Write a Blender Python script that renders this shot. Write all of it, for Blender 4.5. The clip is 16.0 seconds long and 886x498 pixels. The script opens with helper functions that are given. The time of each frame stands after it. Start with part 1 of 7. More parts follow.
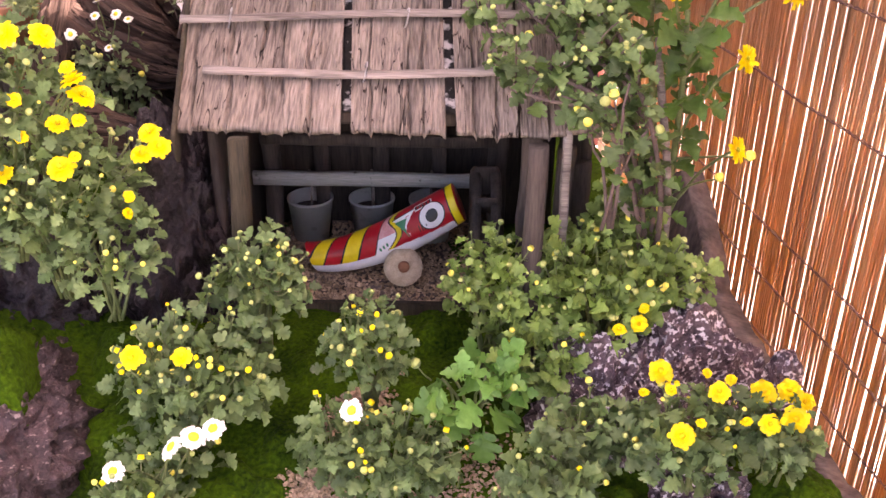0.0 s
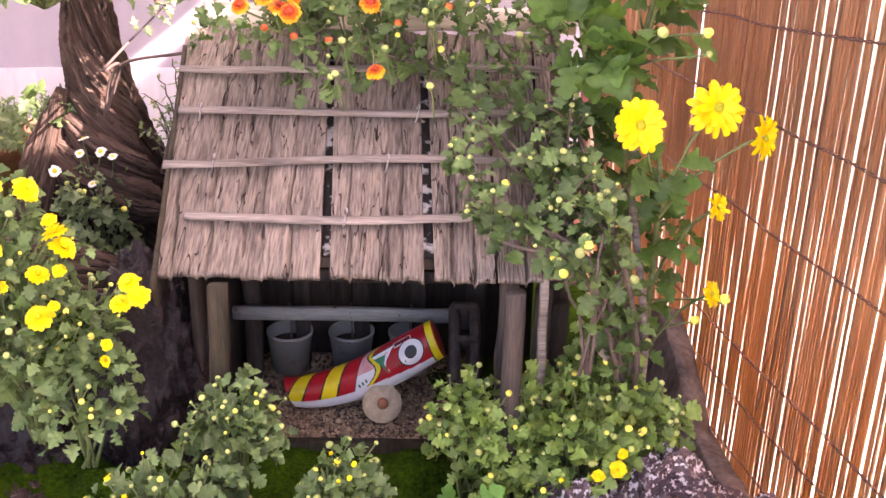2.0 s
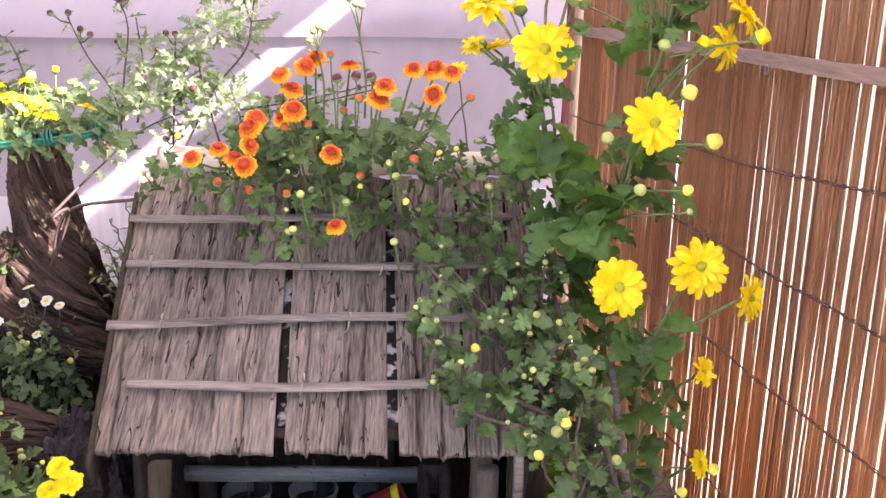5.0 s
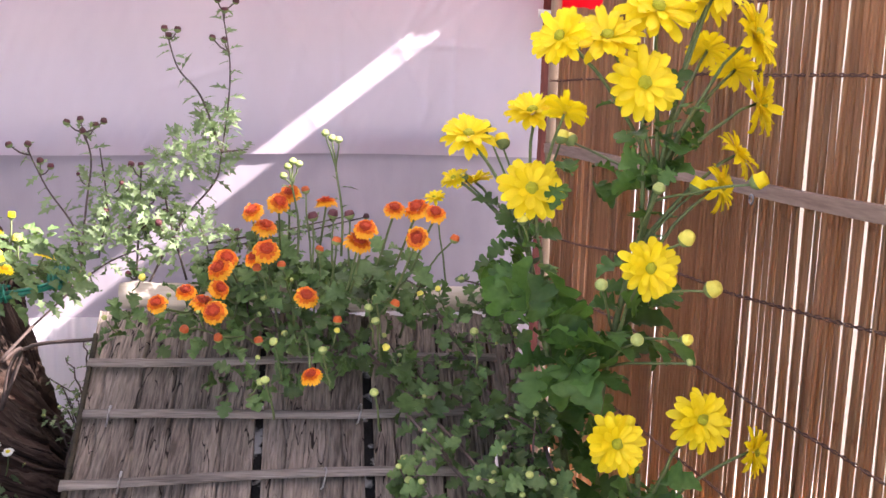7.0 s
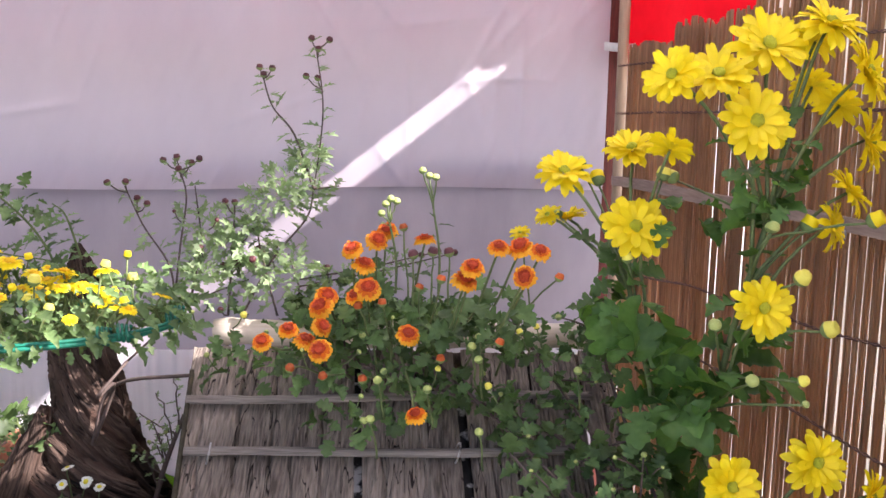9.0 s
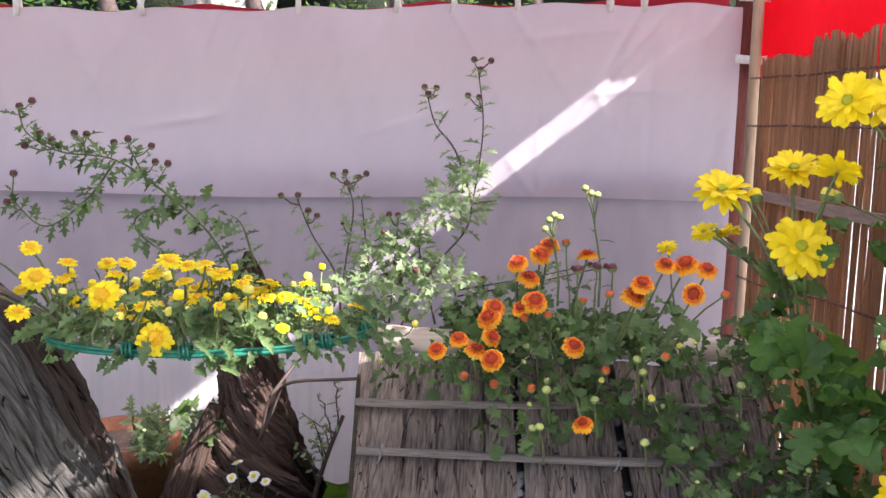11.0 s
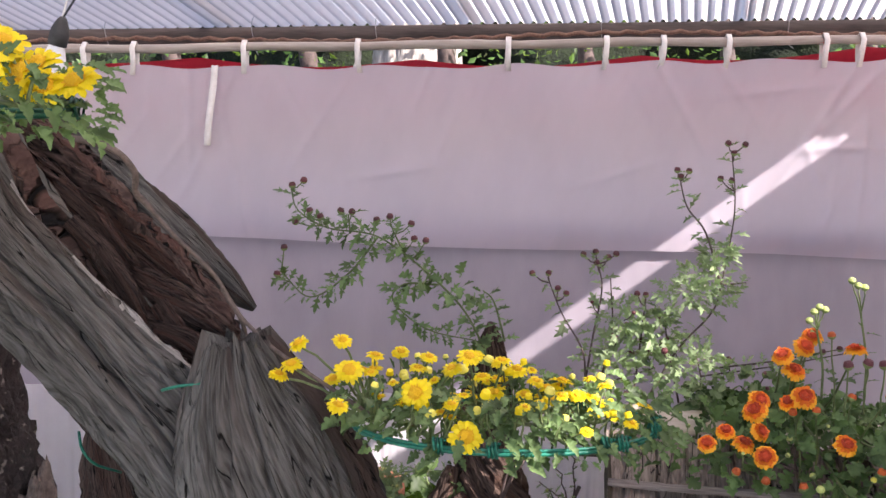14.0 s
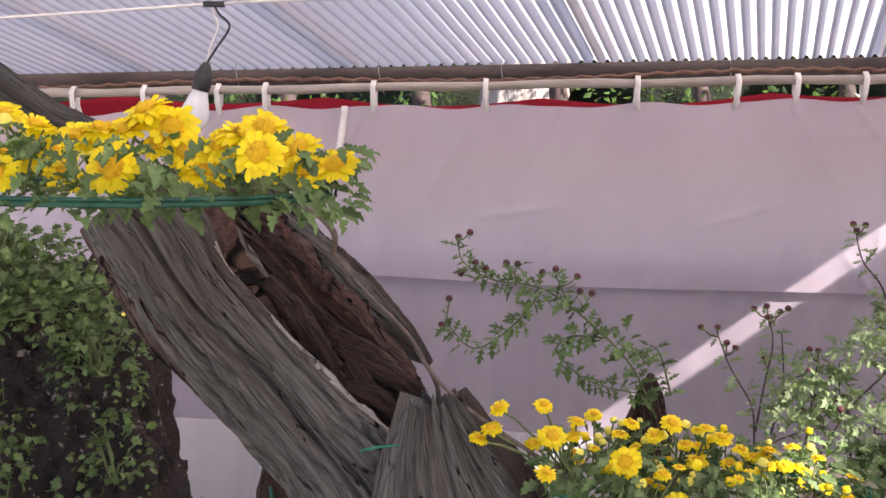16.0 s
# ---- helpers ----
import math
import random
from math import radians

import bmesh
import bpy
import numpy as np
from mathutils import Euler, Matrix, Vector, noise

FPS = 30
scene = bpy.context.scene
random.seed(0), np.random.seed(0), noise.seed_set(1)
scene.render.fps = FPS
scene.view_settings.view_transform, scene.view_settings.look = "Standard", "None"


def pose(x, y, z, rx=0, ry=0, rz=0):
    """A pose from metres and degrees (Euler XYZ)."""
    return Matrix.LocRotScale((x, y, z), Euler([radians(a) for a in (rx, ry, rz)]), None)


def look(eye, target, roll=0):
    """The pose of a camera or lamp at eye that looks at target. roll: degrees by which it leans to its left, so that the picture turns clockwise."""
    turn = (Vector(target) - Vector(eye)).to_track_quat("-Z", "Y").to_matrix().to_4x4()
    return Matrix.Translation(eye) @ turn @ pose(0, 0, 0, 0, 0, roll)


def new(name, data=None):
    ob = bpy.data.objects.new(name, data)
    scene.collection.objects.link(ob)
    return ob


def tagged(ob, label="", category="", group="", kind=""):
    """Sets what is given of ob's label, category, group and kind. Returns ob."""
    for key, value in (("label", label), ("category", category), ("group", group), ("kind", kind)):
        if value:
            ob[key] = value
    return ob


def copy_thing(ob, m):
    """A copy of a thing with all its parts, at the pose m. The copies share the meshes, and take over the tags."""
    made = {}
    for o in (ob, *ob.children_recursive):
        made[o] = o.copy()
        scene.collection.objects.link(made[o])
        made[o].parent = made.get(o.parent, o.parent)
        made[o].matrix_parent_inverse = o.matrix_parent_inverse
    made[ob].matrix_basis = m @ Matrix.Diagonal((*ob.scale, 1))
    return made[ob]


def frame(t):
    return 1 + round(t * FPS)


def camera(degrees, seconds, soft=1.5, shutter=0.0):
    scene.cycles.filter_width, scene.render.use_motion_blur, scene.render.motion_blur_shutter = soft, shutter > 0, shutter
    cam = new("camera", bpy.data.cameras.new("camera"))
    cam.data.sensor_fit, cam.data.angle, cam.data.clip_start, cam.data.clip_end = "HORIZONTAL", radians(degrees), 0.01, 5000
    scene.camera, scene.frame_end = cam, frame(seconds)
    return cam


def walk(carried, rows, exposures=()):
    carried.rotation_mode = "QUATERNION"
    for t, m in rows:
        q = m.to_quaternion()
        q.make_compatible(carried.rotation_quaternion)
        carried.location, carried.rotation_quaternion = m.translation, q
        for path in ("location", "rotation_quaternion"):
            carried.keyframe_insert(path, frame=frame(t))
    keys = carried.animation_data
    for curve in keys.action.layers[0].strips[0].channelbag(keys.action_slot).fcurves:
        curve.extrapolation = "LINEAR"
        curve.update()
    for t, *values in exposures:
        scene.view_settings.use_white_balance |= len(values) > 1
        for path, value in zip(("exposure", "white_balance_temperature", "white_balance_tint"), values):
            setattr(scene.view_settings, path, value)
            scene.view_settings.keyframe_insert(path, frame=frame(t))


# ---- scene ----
cam = camera(48.0, 16.0)
PATH = [
    (0, (0.0051, -0.0014, 0.7331), (0.2723, 1.7523, -0.1904), 0.85),
    (0.5, (0.0116, 0.0033, 0.7468), (0.2818, 1.7789, -0.1333), 0.87),
    (1, (0.0120, 0.0064, 0.7608), (0.2954, 1.8005, -0.0765), 1.01),
    (1.5, (0.0116, 0.0094, 0.7734), (0.3092, 1.8223, -0.0170), 1.15),
    (2, (0.0114, 0.0117, 0.7833), (0.3228, 1.8439, 0.0441), 1.24),
    (2.5, (0.0151, 0.0166, 0.7950), (0.3350, 1.8643, 0.0996), 1.32),
    (3, (0.0198, 0.0238, 0.8029), (0.3433, 1.8841, 0.1440), 1.28),
    (3.5, (0.0294, 0.0431, 0.8084), (0.3513, 1.9128, 0.1755), 1.16),
    (6, (0.0407, 0.1517, 0.8372), (0.4511, 2.0542, 0.3771), 1.50),
    (6.5, (0.0360, 0.1723, 0.8476), (0.4662, 2.0826, 0.4409), 1.52),
    (7, (0.0306, 0.1877, 0.8604), (0.4742, 2.1049, 0.5037), 1.53),
    (7.5, (0.0242, 0.1966, 0.8682), (0.4738, 2.1191, 0.5498), 1.54),
    (8, (0.0110, 0.2017, 0.8687), (0.4487, 2.1299, 0.5678), 1.51),
    (8.5, (-0.0148, 0.2064, 0.8656), (0.3955, 2.1413, 0.5693), 1.45),
    (9, (-0.0405, 0.2081, 0.8683), (0.3351, 2.1493, 0.5664), 1.21),
    (11.5, (-0.1558, 0.1606, 0.8957), (-0.0120, 2.1330, 0.5978), 1.39),
    (12, (-0.1797, 0.1518, 0.9067), (-0.0835, 2.1276, 0.6117), 1.45),
    (12.5, (-0.2086, 0.1484, 0.9222), (-0.1539, 2.1261, 0.6295), 1.61),
    (13, (-0.2377, 0.1499, 0.9345), (-0.2260, 2.1296, 0.6511), 1.64),
    (13.5, (-0.2693, 0.1536, 0.9492), (-0.2974, 2.1345, 0.6749), 1.69),
    (14, (-0.2953, 0.1552, 0.9732), (-0.3693, 2.1348, 0.6973), 1.59),
    (14.5, (-0.3365, 0.1529, 0.9933), (-0.4357, 2.1320, 0.7221), 1.63),
    (15, (-0.3709, 0.1479, 1.0071), (-0.5053, 2.1261, 0.7457), 1.62),
    (15.5, (-0.4009, 0.1484, 1.0140), (-0.5749, 2.1249, 0.7632), 1.53),
    (16, (-0.4316, 0.1499, 1.0157), (-0.6445, 2.1239, 0.7743), 1.37),
]
EXPOSURES = [(0.0, 2.95, 7850, 42), (3.5, 2.80, 7050, 33), (7.0, 1.88, 6500, 22), (9.0, 1.66, 6400, 18), (12.5, 1.52, 6350, 17), (16.0, 1.24, 6750, 22)]
walk(cam, [(t, look(eye, target, roll)) for t, eye, target, roll in PATH], exposures=EXPOSURES)

# ---- light ----
SUN_TO = Vector((0.659, -0.4475, 0.6046)).normalized()
world = bpy.data.worlds.new("sky")
scene.world = world
world.use_nodes = True
wn = world.node_tree
sky = wn.nodes.new("ShaderNodeTexSky")
sky.sky_type, sky.sun_disc = "NISHITA", False
sky.sun_elevation = math.asin(SUN_TO.z)
sky.sun_rotation = math.atan2(SUN_TO.x, SUN_TO.y)
wn.links.new(sky.outputs[0], wn.nodes["Background"].inputs[0])
wn.nodes["Background"].inputs[1].default_value = 0.11
sun = new("sun", bpy.data.lights.new("sun", "SUN"))
sun.data.energy, sun.data.angle, sun.data.color = 5.0, radians(0.5), (1.0, 0.95, 0.88)
sun.matrix_world = look((4, -3, 5), Vector((4, -3, 5)) - SUN_TO)


# ---- materials ----
def mat(name, c1, c2, scale=40.0, rough=0.8, bump=0.3, stretch=(1, 1, 1), fine=6.0, translucent=0.0, tcol=None, per_object=0.0,
        per_island=0.0, detail=6.0, metal=0.0, spots=None, spot_scale=30.0, spot_at=0.6, dist=0.002, spec=0.4):
    """Two tones mixed by noise at two scales, with fine relief, optional light spots and optional see-through glow."""
    m = bpy.data.materials.new(name)
    m.use_nodes = True
    n, l = m.node_tree.nodes, m.node_tree.links
    b = n["Principled BSDF"]
    b.inputs["Roughness"].default_value, b.inputs["Metallic"].default_value = rough, metal
    b.inputs["Specular IOR Level"].default_value = spec
    tc, mp = n.new("ShaderNodeTexCoord"), n.new("ShaderNodeMapping")
    mp.inputs["Scale"].default_value = stretch
    l.new(tc.outputs["Object"], mp.inputs[0])
    t1, t2 = n.new("ShaderNodeTexNoise"), n.new("ShaderNodeTexNoise")
    for t, s in ((t1, scale), (t2, scale * fine)):
        t.inputs["Scale"].default_value, t.inputs["Detail"].default_value = s, detail
        l.new(mp.outputs[0], t.inputs["Vector"])
    mixf = n.new("ShaderNodeMath")
    mixf.operation = "MULTIPLY_ADD"
    mixf.inputs[1].default_value, mixf.inputs[2].default_value = 0.45, 0.0
    l.new(t2.outputs[0], mixf.inputs[0])
    add = n.new("ShaderNodeMath")
    add.operation = "MULTIPLY_ADD"
    add.inputs[1].default_value = 0.6
    l.new(t1.outputs[0], add.inputs[0])
    l.new(mixf.outputs[0], add.inputs[2])
    ramp = n.new("ShaderNodeValToRGB")
    ramp.color_ramp.elements[0].position, ramp.color_ramp.elements[0].color = 0.36, (*c1, 1)
    ramp.color_ramp.elements[1].position, ramp.color_ramp.elements[1].color = 0.68, (*c2, 1)
    l.new(add.outputs[0], ramp.inputs[0])
    col = ramp.outputs[0]
    for amount, whole in ((per_object, True), (per_island, False)):
        if not amount:
            continue
        if whole:
            src = n.new("ShaderNodeObjectInfo").outputs["Random"]
        else:
            src = n.new("ShaderNodeNewGeometry").outputs["Random Per Island"]
        mr = n.new("ShaderNodeMapRange")
        mr.inputs[3].default_value, mr.inputs[4].default_value = 1 - amount, 1 + amount
        l.new(src, mr.inputs[0])
        hsv = n.new("ShaderNodeHueSaturation")
        l.new(mr.outputs[0], hsv.inputs["Value"])
        l.new(col, hsv.inputs["Color"])
        col = hsv.outputs[0]
    if spots:
        t3 = n.new("ShaderNodeTexNoise")
        t3.inputs["Scale"].default_value, t3.inputs["Detail"].default_value = spot_scale, 8
        l.new(tc.outputs["Object"], t3.inputs["Vector"])
        r3 = n.new("ShaderNodeValToRGB")
        r3.color_ramp.elements[0].position, r3.color_ramp.elements[1].position = spot_at, spot_at + 0.08
        l.new(t3.outputs[0], r3.inputs[0])
        mx = n.new("ShaderNodeMix")
        mx.data_type = "RGBA"
        l.new(r3.outputs[0], mx.inputs[0])
        l.new(col, mx.inputs[6])
        mx.inputs[7].default_value = (*spots, 1)
        col = mx.outputs[2]
    l.new(col, b.inputs["Base Color"])
    if bump:
        bp = n.new("ShaderNodeBump")
        bp.inputs["Strength"].default_value, bp.inputs["Distance"].default_value = bump, dist
        l.new(add.outputs[0], bp.inputs["Height"])
        l.new(bp.outputs[0], b.inputs["Normal"])
    if translucent:
        tr, ms = n.new("ShaderNodeBsdfTranslucent"), n.new("ShaderNodeMixShader")
        if tcol:
            tr.inputs[0].default_value = (*tcol, 1)
        else:
            l.new(col, tr.inputs[0])
        ms.inputs[0].default_value = translucent
        l.new(b.outputs[0], ms.inputs[1])
        l.new(tr.outputs[0], ms.inputs[2])
        l.new(ms.outputs[0], n["Material Output"].inputs[0])
    return m


M_LEAF = mat("leaf_grey_green", (0.050, 0.088, 0.028), (0.140, 0.215, 0.078), 30, 0.55, 0.3, per_island=0.50, translucent=0.22, tcol=(0.15, 0.27, 0.05))
# yellower leaf, also raised in brightness for the better-lit bush on the right
M_LEAF_LIT = mat("leaf_lit_yellow_green", (0.078, 0.140, 0.028), (0.215, 0.325, 0.082), 30, 0.5, 0.3, per_island=0.50, translucent=0.25, tcol=(0.20, 0.36, 0.05))
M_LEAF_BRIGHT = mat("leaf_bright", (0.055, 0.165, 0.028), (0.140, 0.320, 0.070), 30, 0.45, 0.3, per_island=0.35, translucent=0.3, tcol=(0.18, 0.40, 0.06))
# greyish pale sprigs, lightened further so leaves in the sunbeam look lit
M_LEAF_PALE = mat("leaf_pale_grey_lit", (0.105, 0.150, 0.068), (0.260, 0.335, 0.180), 30, 0.6, 0.25, per_island=0.40, translucent=0.35, tcol=(0.27, 0.40, 0.14))
M_LEAF_DEEP = mat("leaf_deep", (0.034, 0.088, 0.016), (0.092, 0.185, 0.042), 25, 0.5, 0.35, per_island=0.45, translucent=0.3, tcol=(0.13, 0.28, 0.03))
M_LEAF_ROOF = mat("leaf_trailing", (0.038, 0.076, 0.020), (0.108, 0.178, 0.056), 30, 0.55, 0.3, per_island=0.50, translucent=0.2, tcol=(0.12, 0.24, 0.035))
M_LEAF_IVY = mat("leaf_creeper", (0.050, 0.082, 0.026), (0.150, 0.220, 0.080), 30, 0.5, 0.25, per_island=0.65, translucent=0.28, tcol=(0.15, 0.25, 0.05))
M_STEM = mat("stem_green", (0.065, 0.095, 0.032), (0.155, 0.195, 0.072), 60, 0.6, 0.1)
M_STEM_DARK = mat("stem_brown", (0.05, 0.035, 0.03), (0.13, 0.09, 0.08), 60, 0.75, 0.3)
M_YELLOW = mat("petal_yellow", (0.84, 0.62, 0.003), (0.95, 0.80, 0.012), 60, 0.5, 0.15, per_object=0.05, per_island=0.12, translucent=0.30, tcol=(0.98, 0.82, 0.006))
M_GOLD = mat("petal_gold", (0.85, 0.50, 0.004), (0.95, 0.68, 0.015), 60, 0.55, 0.1, per_object=0.08, translucent=0.2)
M_WHITE = mat("petal_white", (0.80, 0.80, 0.74), (0.9, 0.9, 0.86), 60, 0.55, 0.1, translucent=0.25)
M_ORANGE = mat("petal_orange", (0.66, 0.105, 0.004), (0.82, 0.24, 0.008), 90, 0.6, 0.1, per_object=0.18, per_island=0.12, translucent=0.2)
M_ORANGE_RIM = mat("petal_amber", (0.88, 0.34, 0.010), (0.94, 0.52, 0.020), 90, 0.6, 0.1, per_object=0.12, translucent=0.25)
M_RUST = mat("flower_eye_red", (0.28, 0.018, 0.005), (0.50, 0.060, 0.006), 120, 0.65, 0.3, per_object=0.2, per_island=0.15)
M_EYE_GREEN = mat("flower_eye_green", (0.26, 0.31, 0.015), (0.58, 0.54, 0.025), 300, 0.7, 0.6)
M_EYE_LEMON = mat("flower_eye_lemon", (0.72, 0.58, 0.02), (0.88, 0.78, 0.06), 300, 0.7, 0.6)
M_EYE_GOLD = mat("flower_eye_gold", (0.75, 0.38, 0.005), (0.9, 0.58, 0.01), 300, 0.7, 0.6)
M_BUD = mat("bud_pale", (0.22, 0.30, 0.07), (0.46, 0.49, 0.17), 90, 0.6, 0.2, per_object=0.25)
M_BUD_YELLOW = mat("bud_yellow", (0.58, 0.52, 0.06), (0.82, 0.74, 0.14), 90, 0.6, 0.2, per_object=0.2)
M_BUD_RED = mat("bud_maroon", (0.045, 0.010, 0.013), (0.115, 0.030, 0.036), 90, 0.6, 0.2, per_object=0.35)
M_BUD_ORANGE = mat("bud_orange", (0.26, 0.030, 0.008), (0.52, 0.12, 0.015), 200, 0.6, 0.3, per_object=0.25)
M_CALYX = mat("calyx", (0.12, 0.18, 0.06), (0.22, 0.28, 0.10), 90, 0.7, 0.2)
M_MOSS = mat("moss_turf", (0.006, 0.019, 0.001), (0.050, 0.112, 0.003), 9, 0.95, 1.0, fine=22, dist=0.010, spec=0.1)
M_SOIL = mat("soil", (0.05, 0.035, 0.03), (0.20, 0.14, 0.11), 25, 0.95, 0.8, fine=10, dist=0.004)
M_PEBBLE = mat("gravel", (0.20, 0.130, 0.080), (0.42, 0.295, 0.200), 60, 0.85, 0.2, per_island=0.38)
M_ROCK = mat("purple_rock", (0.020, 0.010, 0.014), (0.130, 0.082, 0.092), 60, 0.35, 1.0, spots=(0.52, 0.47, 0.49), spot_scale=150, spot_at=0.535, dist=0.006, fine=5)
# near-black: the shade round the left bush is put into this rock's colour
M_LAVA = mat("shaded_lava_rock", (0.006, 0.003, 0.004), (0.034, 0.020, 0.023), 40, 0.4, 1.0, spots=(0.16, 0.11, 0.12), spot_scale=160, spot_at=0.66, dist=0.008, fine=6)
M_ROCK_DARK = mat("dark_lava_rock", (0.006, 0.004, 0.004), (0.036, 0.024, 0.023), 30, 0.75, 1.0, spots=(0.26, 0.22, 0.20), spot_scale=55, spot_at=0.62, dist=0.012, fine=6)
M_BATTEN = mat("weathered_bamboo", (0.066, 0.052, 0.046), (0.285, 0.245, 0.220), 30, 0.7, 0.6, stretch=(0.2, 4, 4), per_object=0.15)
M_POST = mat("old_timber", (0.010, 0.008, 0.004), (0.050, 0.038, 0.022), 30, 0.85, 0.9, stretch=(3, 3, 0.3))
M_GREYBOARD = mat("grey_board", (0.17, 0.175, 0.165), (0.36, 0.365, 0.35), 25, 0.8, 0.4, stretch=(0.3, 3, 3), spots=(0.05, 0.05, 0.045), spot_scale=70, spot_at=0.64)
M_DARKWOOD = mat("dark_wood", (0.022, 0.017, 0.015), (0.075, 0.058, 0.05), 25, 0.85, 0.5, stretch=(3, 3, 0.3))
M_REED = mat("reed", (0.175, 0.100, 0.060), (0.42, 0.26, 0.150), 14, 0.5, 0.45, stretch=(6, 6, 0.5), per_object=0.30, translucent=0.36, tcol=(0.90, 0.52, 0.22), spots=(0.105, 0.058, 0.042), spot_scale=38, spot_at=0.61)
M_TWINE = mat("twine", (0.10, 0.052, 0.040), (0.24, 0.14, 0.10), 200, 0.9, 0.7)
M_RAIL = mat("brown_rail", (0.20, 0.135, 0.105), (0.42, 0.30, 0.24), 14, 0.7, 0.4, stretch=(3, 0.3, 3))
M_POLE = mat("bamboo_pole", (0.36, 0.30, 0.24), (0.58, 0.51, 0.43), 10, 0.6, 0.3, stretch=(0.3, 3, 3))
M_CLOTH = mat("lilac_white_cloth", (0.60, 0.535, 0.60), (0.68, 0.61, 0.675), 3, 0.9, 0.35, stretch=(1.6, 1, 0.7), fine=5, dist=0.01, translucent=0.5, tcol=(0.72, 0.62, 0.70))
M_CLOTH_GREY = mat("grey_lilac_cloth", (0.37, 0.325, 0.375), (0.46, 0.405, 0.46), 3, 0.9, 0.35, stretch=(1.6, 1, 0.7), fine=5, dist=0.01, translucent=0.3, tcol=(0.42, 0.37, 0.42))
M_TAPE = mat("white_strap", (0.66, 0.62, 0.60), (0.80, 0.76, 0.74), 90, 0.85, 0.3)
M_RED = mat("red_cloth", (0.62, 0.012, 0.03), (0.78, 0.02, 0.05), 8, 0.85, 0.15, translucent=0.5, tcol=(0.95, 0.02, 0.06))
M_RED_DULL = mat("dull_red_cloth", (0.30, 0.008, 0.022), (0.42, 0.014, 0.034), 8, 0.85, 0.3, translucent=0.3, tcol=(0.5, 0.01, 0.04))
M_ROOF = mat("corrugated_sheet", (0.88, 0.81, 0.78), (0.95, 0.88, 0.85), 6, 0.45, 0.05, translucent=0.86, tcol=(1.0, 0.91, 0.87))
M_BEAM = mat("brown_beam", (0.045, 0.034, 0.031), (0.105, 0.08, 0.072), 16, 0.8, 0.4, stretch=(0.3, 3, 3))
M_CONCRETE = mat("pale_ground", (0.50, 0.47, 0.43), (0.66, 0.63, 0.58), 4, 0.9, 0.4, fine=14)
M_TERRACOTTA = mat("terracotta", (0.26, 0.095, 0.05), (0.42, 0.19, 0.11), 30, 0.85, 0.3)
M_CUP = mat("frosted_plastic", (0.50, 0.51, 0.50), (0.62, 0.63, 0.62), 30, 0.35, 0.05, translucent=0.40, tcol=(0.62, 0.64, 0.64), spots=(0.34, 0.33, 0.31), spot_scale=60, spot_at=0.58)
M_BULB = mat("white_bulb_glass", (0.82, 0.82, 0.85), (0.88, 0.88, 0.90), 20, 0.15, 0.0, translucent=0.3)
M_BLACK = mat("black_rubber", (0.02, 0.02, 0.021), (0.045, 0.045, 0.045), 60, 0.55, 0.2)
M_WIRE = mat("grey_wire", (0.30, 0.29, 0.29), (0.5, 0.48, 0.48), 60, 0.45, 0.1, metal=0.6)
M_GREENWIRE = mat("green_plastic_wire", (0.004, 0.085, 0.055), (0.012, 0.19, 0.125), 60, 0.4, 0.1)
M_GREENWIRE_DARK = mat("dark_green_wire", (0.004, 0.040, 0.022), (0.010, 0.095, 0.055), 60, 0.45, 0.1)
M_F_RED = mat("lacquer_red", (0.40, 0.008, 0.016), (0.56, 0.014, 0.026), 20, 0.28, 0.1)
M_F_YELLOW = mat("lacquer_yellow", (0.72, 0.52, 0.01), (0.85, 0.66, 0.02), 20, 0.35, 0.1)
M_F_WHITE = mat("lacquer_white", (0.72, 0.70, 0.72), (0.82, 0.80, 0.82), 20, 0.35, 0.1)
M_F_BLACK = mat("lacquer_black", (0.01, 0.01, 0.011), (0.02, 0.02, 0.02), 20, 0.35, 0.0)
M_F_GREEN = mat("lacquer_green", (0.01, 0.17, 0.09), (0.02, 0.25, 0.13), 20, 0.35, 0.0)
M_STRAW = mat("straw", (0.40, 0.29, 0.19), (0.64, 0.51, 0.37), 120, 0.85, 0.6)


